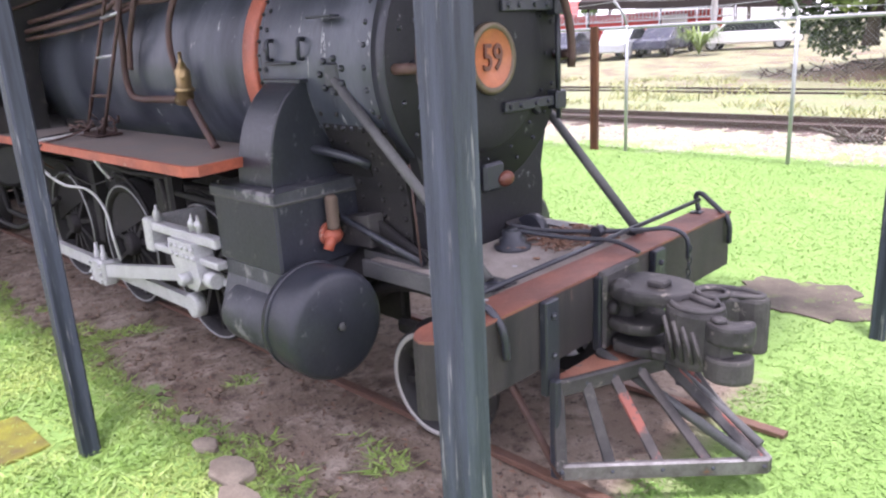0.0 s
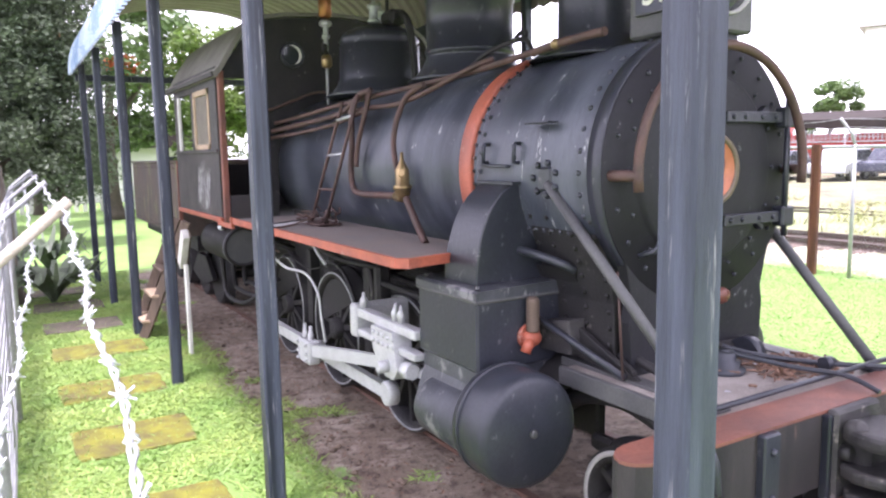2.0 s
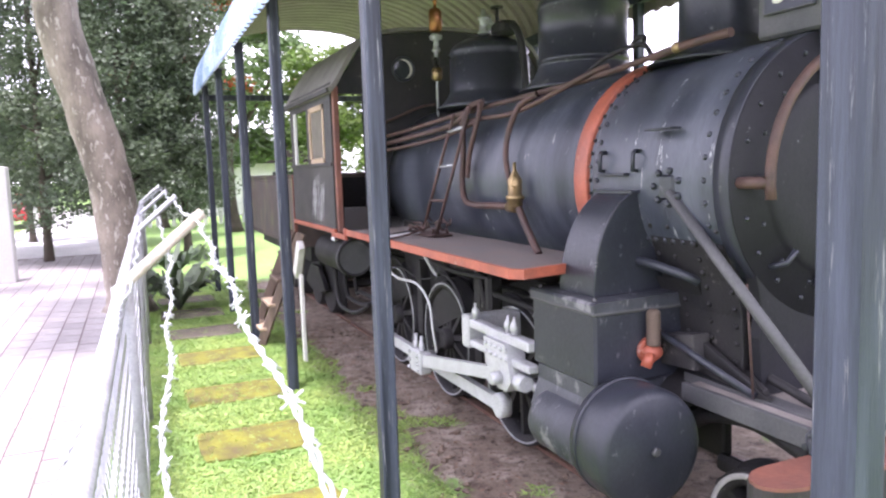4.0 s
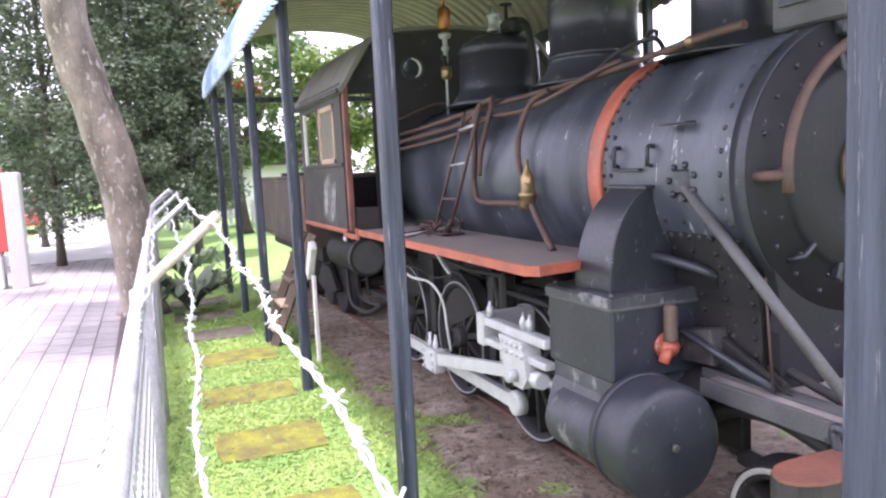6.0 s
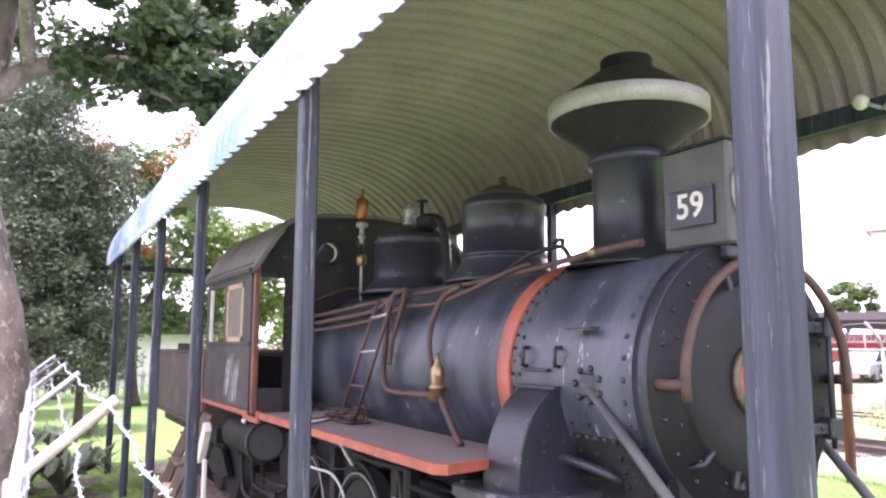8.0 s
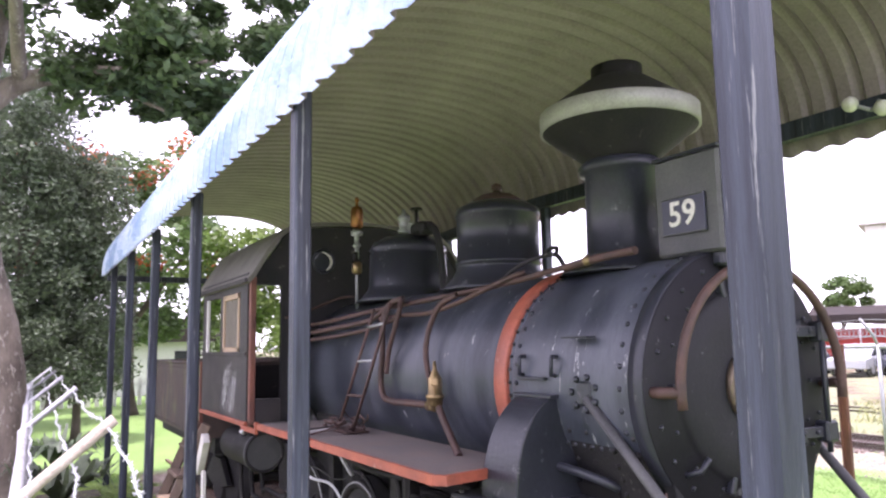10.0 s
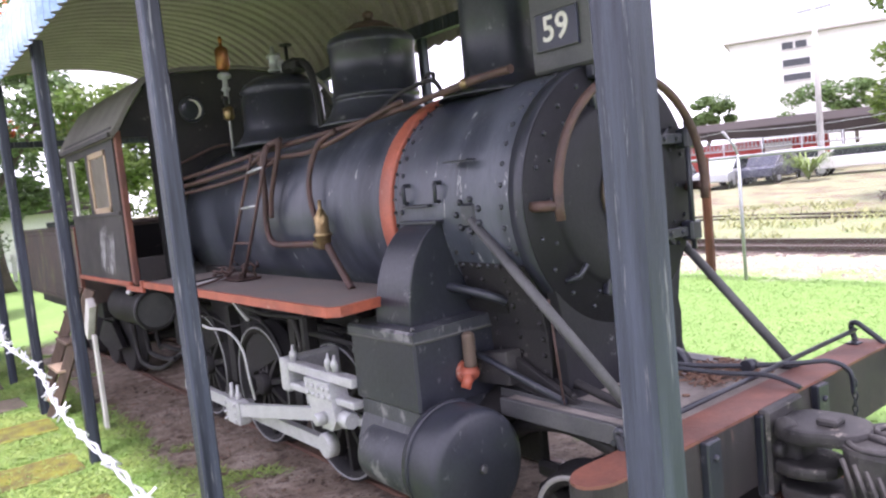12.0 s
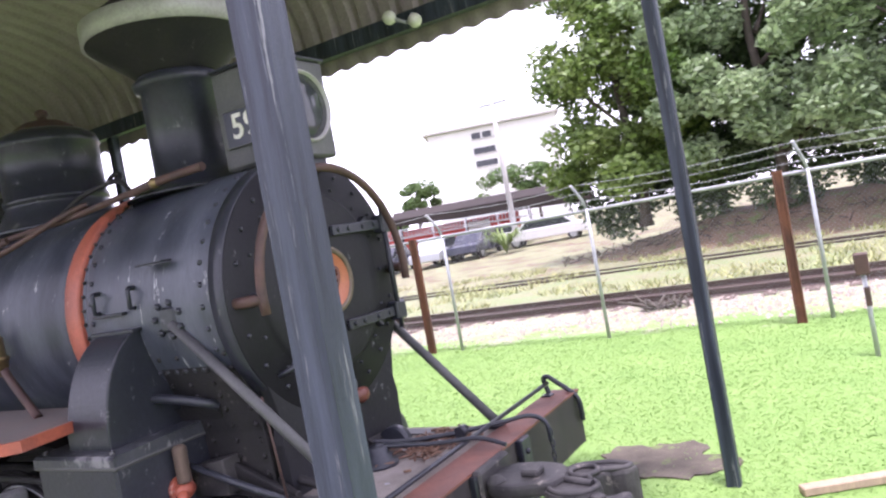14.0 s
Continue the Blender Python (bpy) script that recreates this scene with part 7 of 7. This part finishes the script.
def shrub(name, at, n, h, w, material, label, seed):
    """Arching strap leaves from one root."""
    g = random.Random(seed)
    th = thing(name, at, label, "plant")
    s = Shape()
    for i in range(n):
        a, l = g.uniform(0, 6.28), g.uniform(0.7, 1.1)
        d = Vector((math.cos(a), math.sin(a), 0))
        t = Vector((-math.sin(a), math.cos(a), 0))
        vs = []
        for k in range(6):
            q = k / 5
            c = Vector(at) + d * (w * l * q) + Vector((0, 0, h * l * (q * 1.6 - q * q * g.uniform(0.7, 1.3))))
            ww = 0.05 * math.sin(math.pi * (0.15 + 0.8 * q)) + 0.004
            vs += [c - t * ww, c + t * ww]
        s.add(vs, [(2 * k, 2 * k + 1, 2 * k + 3, 2 * k + 2) for k in range(5)], True)
    part("leaves", s, material, th)


shrub("agave", (-9.1, -2.3, 0), 60, 0.75, 0.75, LEAF_DARK, "dark spiky strap-leaved plant inside the fence", 3)
shrub("agave", (-12.4, -2.2, 0), 50, 0.8, 0.8, LEAF_DARK, "dark strap-leaved plant further along the fence", 4)
shrub("bush", (-22, 1.6, 0), 70, 1.6, 1.2, LEAF_LIGHT, "yellow-green long-leaved bush behind the tender", 5)
shrub("bush", (-14.4, 30.4, 0.4), 80, 1.5, 1.1, LEAF_LIGHT, "bright green bush beside the parked cars", 6)


# ---- far buildings and parked cars ----
def garden_hedge():
    rng = np.random.default_rng(91)
    g = random.Random(92)
    at = [(g.uniform(-25.0, -23.4), g.uniform(2.4, 10.5), g.uniform(0.3, 3.4)) for i in range(70)]
    v, f = leaf_cloud(rng, at, [g.uniform(0.4, 0.8) for _ in at], 12000, 0.11, 0.8)
    me = bpy.data.meshes.new("garden_hedge")
    me.from_pydata(v.tolist(), [], f.tolist())
    me.materials.append(LEAF_LIGHT)
    tagged(new("garden_hedge", me), "tall loose green hedge behind the locomotive", "hedge", kind="stuff")


garden_hedge()


def garden_house():
    th = thing("garden_house", (-33, 1, 0), "low white house beyond the back lawn", "house")
    part("wall", Shape().box(-36, -33, -4, 6, 0, 2.3, 0.02), WALLWHITE, th)
    part("roof", Shape().prism([(-4.5, 2.3), (6.5, 2.3), (5.5, 3.3), (-3.5, 3.3)], -36.5, -32.3, "x"), DARKROOF, th)
    for y in (-2.4, 0.4, 3.2):
        w = part("window", Shape().box(-33.02, -32.96, y, y + 1.1, 0.9, 1.9, 0.01), GLASS, th)
        part("frame", Shape().box(-32.97, -32.94, y - 0.06, y + 1.16, 1.36, 1.44, 0.01), WALLWHITE, w)
    f = thing("garden_fence", (-27.5, 0, 0), "low white picket fence at the lawn's end", "fence")
    for i in range(48):
        part("picket", Shape().box(-27.52, -27.48, -6 + 0.28 * i, -5.86 + 0.28 * i, 0, 0.95, 0.01), WALLWHITE, f)
    part("rail", Shape().box(-27.47, -27.44, -6, 7.4, 0.7, 0.78, 0.01), WALLWHITE, f)


garden_house()


def office_block():
    th = thing("office_block", (-30, 66, 0), "white four-storey building behind the yard", "building")
    d = Vector((0.903, 0.43, 0)).normalized()
    nrm = Vector((d.y, -d.x, 0))
    o = Vector((-36.2, 62.1, 0))
    m = Matrix(((d.x, nrm.x, 0, o.x), (d.y, nrm.y, 0, o.y), (0, 0, 1, 0), (0, 0, 0, 1)))
    part("wall", Shape().box(0, 13, -8, 0, 0.5, 11.9, 0.05, m), WALLWHITE, th)
    part("roof", Shape().box(-0.5, 13.4, -8.4, 0.5, 11.9, 12.15, 0.03, m), CONCRETE, th)
    for z in (10.75, 9.2, 7.9):
        for x0 in (4.4, 5.5):
            w = part("window", Shape().box(x0, x0 + (0.9 if z > 10 else 1.1), -0.05, 0.04, z, z + 0.6, 0.02, m), GLASS, th)
            part("sill", Shape().box(x0 - 0.1, x0 + 1.3, 0.0, 0.1, z - 0.12, z - 0.02, 0.02, m), CONCRETE, w)


office_block()


def shed():
    th = thing("yard_shed", (-20, 40, 0), "long red-walled shed with a dark sheet roof", "building")
    d = Vector((0.86, 0.51, 0)).normalized()
    nrm = Vector((d.y, -d.x, 0))
    m = Matrix(((d.x, nrm.x, 0, -27.5), (d.y, nrm.y, 0, 33.9), (0, 0, 1, 0), (0, 0, 0, 1)))
    part("wall", Shape().box(0, 11.5, -3, 0, 0.3, 2.5, 0.03, m), REDWALL, th)
    part("roof", Shape().prism([(-4.5, 3.9), (-4.5, 3.7), (1.0, 3.0), (1.0, 3.12)], 3.5, 16, "x").moved(m), DARKROOF, th)
    part("lean_to_roof", Shape().prism([(-3.5, 3.5), (-3.5, 3.35), (0.5, 2.45), (0.5, 2.6)], -1, 3.4, "x").moved(m), REDWALL, th)
    part("fascia", Shape().prism([(3.5, 2.85), (16, 2.3), (16, 3.25), (3.5, 3.25)], 0.95, 1.05).moved(m), DARKROOF, th)
    for x in (4, 8, 12, 15.5):
        part("column", Shape().box(x, x + 0.15, 0.7, 0.85, 0.3, 3.0, 0.01, m), DARKROOF, th)
    part("sign", Shape().box(8.2, 9.6, 0.02, 0.06, 1.6, 2.3, 0.01, m), WALLWHITE, th, "plain white sign board")
    s = Shape()
    for i in range(60):
        c = m @ Vector((0.2 * i, 1.3, 2.35))
        s.tube([c + Vector((0, 0.28 * math.cos(a), 0.28 * math.sin(a))) for a in [2 * math.pi * k / 10 for k in range(10)]], 0.018, 4, None, True)
    cf = thing("razor_wire_fence", (-22, 35, 0), "coiled razor wire over a mesh fence", "fence")
    tagged(part("coil", s, WHITE, cf), kind="stuff")
    part("rail", Shape().tube([m @ Vector((-1, 1.3, 2.05)), m @ Vector((13, 1.3, 2.05))], 0.03), WHITE, cf)
    for i in range(7):
        part("post", Shape().rod(m @ Vector((2.0 * i, 1.3, 0.3)), m @ Vector((2.0 * i, 1.3, 2.6)), 0.035), WHITE, cf)
    pl = thing("utility_pole", (-15.2, 33.5, 0), "pale concrete utility pole", "pole")
    part("shaft", Shape().turned([(0, 0.16), (8.5, 0.1)], (-15.2, 33.5, 0.4), "z", 14), CONCRETE, pl)
    part("cross_arm", Shape().box(-16.0, -14.4, 33.45, 33.55, 8.2, 8.35, 0.01), GALV, pl)


shed()


def car(at, turn, paint, label, long=4.3):
    th = thing("car", at, label, "car", "parked cars in the yard")
    m = pose(*at, 0, 0, turn)
    h, w = long / 2, 0.85
    body = [(-h, 0.35), (-h + 0.05, 0.75), (-h + 0.9, 0.88), (h - 0.6, 0.9), (h - 0.02, 0.75), (h, 0.35)]
    top = [(-h + 0.85, 0.87), (-h + 1.5, 1.4), (h - 1.3, 1.42), (h - 0.65, 0.9)]
    glass = [(-h + 1.0, 0.9), (-h + 1.55, 1.36), (h - 1.35, 1.37), (h - 0.8, 0.91)]
    part("body", Shape().prism(body, -w, w).rounded(0.06).moved(m), paint, th)
    part("cabin", Shape().prism(top, -w + 0.12, w - 0.12).rounded(0.05).moved(m), paint, th)
    for sy in (-1, 1):
        part("side_glass", Shape().prism(glass, sy * (w - 0.125), sy * (w - 0.11)).moved(m), GLASS, th)
        for x in (-h + 0.8, h - 0.8):
            wh = part("wheel", Shape().turned([(-0.09, 0.2), (-0.09, 0.3), (-0.06, 0.32), (0.06, 0.32), (0.09, 0.3), (0.09, 0.2)], (x, sy * (w - 0.1), 0.32), "y", 20).moved(m), RUBBER, th)
            part("rim", Shape().turned([(-0.095, 0.19), (0.095, 0.19)], (x, sy * (w - 0.1), 0.32), "y", 14).moved(m), GALV, wh)
        part("tail_lamp", Shape().box(h - 0.04, h + 0.01, sy * 0.7 - 0.12, sy * 0.7 + 0.12, 0.62, 0.78, 0.02, m), REDWALL, th)
    part("rear_glass", Shape().box(-0.02, 0.02, -0.6, 0.6, -0.25, 0.25, 0.02, m @ Matrix.Translation((h - 0.96, 0, 1.17)) @ Matrix.Rotation(radians(-52), 4, "Y")), GLASS, th)
    return th


CARWHITE = mat("white_car_paint", (0.75, 0.75, 0.74), (0.7, 0.7, 0.7), 0.25, 0, 2, 40, 0)
CARGREY = mat("silver_car_paint", (0.45, 0.47, 0.48), (0.4, 0.42, 0.43), 0.3, 0.3, 2, 40, 0)
CARDARK = mat("dark_blue_car_paint", (0.03, 0.035, 0.06), (0.04, 0.04, 0.06), 0.25, 0, 2, 40, 0)
CARRED = mat("red_car_paint", (0.5, 0.03, 0.03), (0.42, 0.03, 0.03), 0.25, 0, 2, 40, 0)
car((-20.5, 29.0, 0.25), 100, CARDARK, "dark parked car behind the yard")
car((-18.2, 30.2, 0.3), 100, CARGREY, "silver parked car behind the yard")
car((-16.6, 31.5, 0.35), 95, CARDARK, "dark blue parked car beside a bush")
car((-13.5, 33.6, 0.42), 15, CARWHITE, "white parked car beside the earth bank", 4.6)
car((-17.6, 35.5, 0.42), 20, CARWHITE, "white parked van behind the other cars", 4.8)
car((-22.6, 30.4, 0.25), 100, CARWHITE, "white parked car near the razor wire")
car((-33.2, -7.2, -0.02), 0, CARRED, "red parked car down the street")


def yard_debris():
    """Dry grass tufts, brush and undergrowth with painted shade, past the tracks."""
    me = blades((-16, 9, 11.8, 21), 15000, 0.05, 0.2, 0.02, 71, lambda x, y: noise.noise(Vector((x * 0.5, y * 0.5, 2))) > 0.05, 0.6)
    me.materials.append(mat("dry_yard_grass", (0.4, 0.38, 0.18), (0.26, 0.32, 0.11), 0.7, 0, 0.6, 30, 0, vary=0.3, island=True))
    tagged(new("yard_grass", me), "dry and green grass tufts between the yard tracks", "grass", kind="stuff")
    rng = np.random.default_rng(81)
    s = Shape()
    for i in range(260):
        x, y = rng.uniform(-8, 9), rng.normal(21.4, 0.7)
        a, l = rng.uniform(0, 6.28), rng.uniform(0.15, 0.55)
        z = 0.1 + max(0, y - 19.4) * 0.22 * min(1, max(0, (x + 8) / 6))
        s.rod((x, y, z), (x + l * math.cos(a), y + 0.4 * l * math.sin(a), z + rng.uniform(0.02, 0.3)), rng.uniform(0.008, 0.022), None, 4)
    solo("dead_brush", s, DARKBARK, "heaps of dead brush along the foot of the bank", "debris", kind="stuff")
    # dark leaf colour fills in the shade under the crowns
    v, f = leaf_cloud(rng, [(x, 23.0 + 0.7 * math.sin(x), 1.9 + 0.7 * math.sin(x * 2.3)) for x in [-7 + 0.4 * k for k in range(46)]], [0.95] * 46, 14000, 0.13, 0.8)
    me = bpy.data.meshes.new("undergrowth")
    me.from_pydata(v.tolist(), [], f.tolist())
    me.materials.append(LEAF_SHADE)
    tagged(new("undergrowth", me), "undergrowth below the bank trees, shade painted into its leaves", "bushes", kind="stuff")


yard_debris()
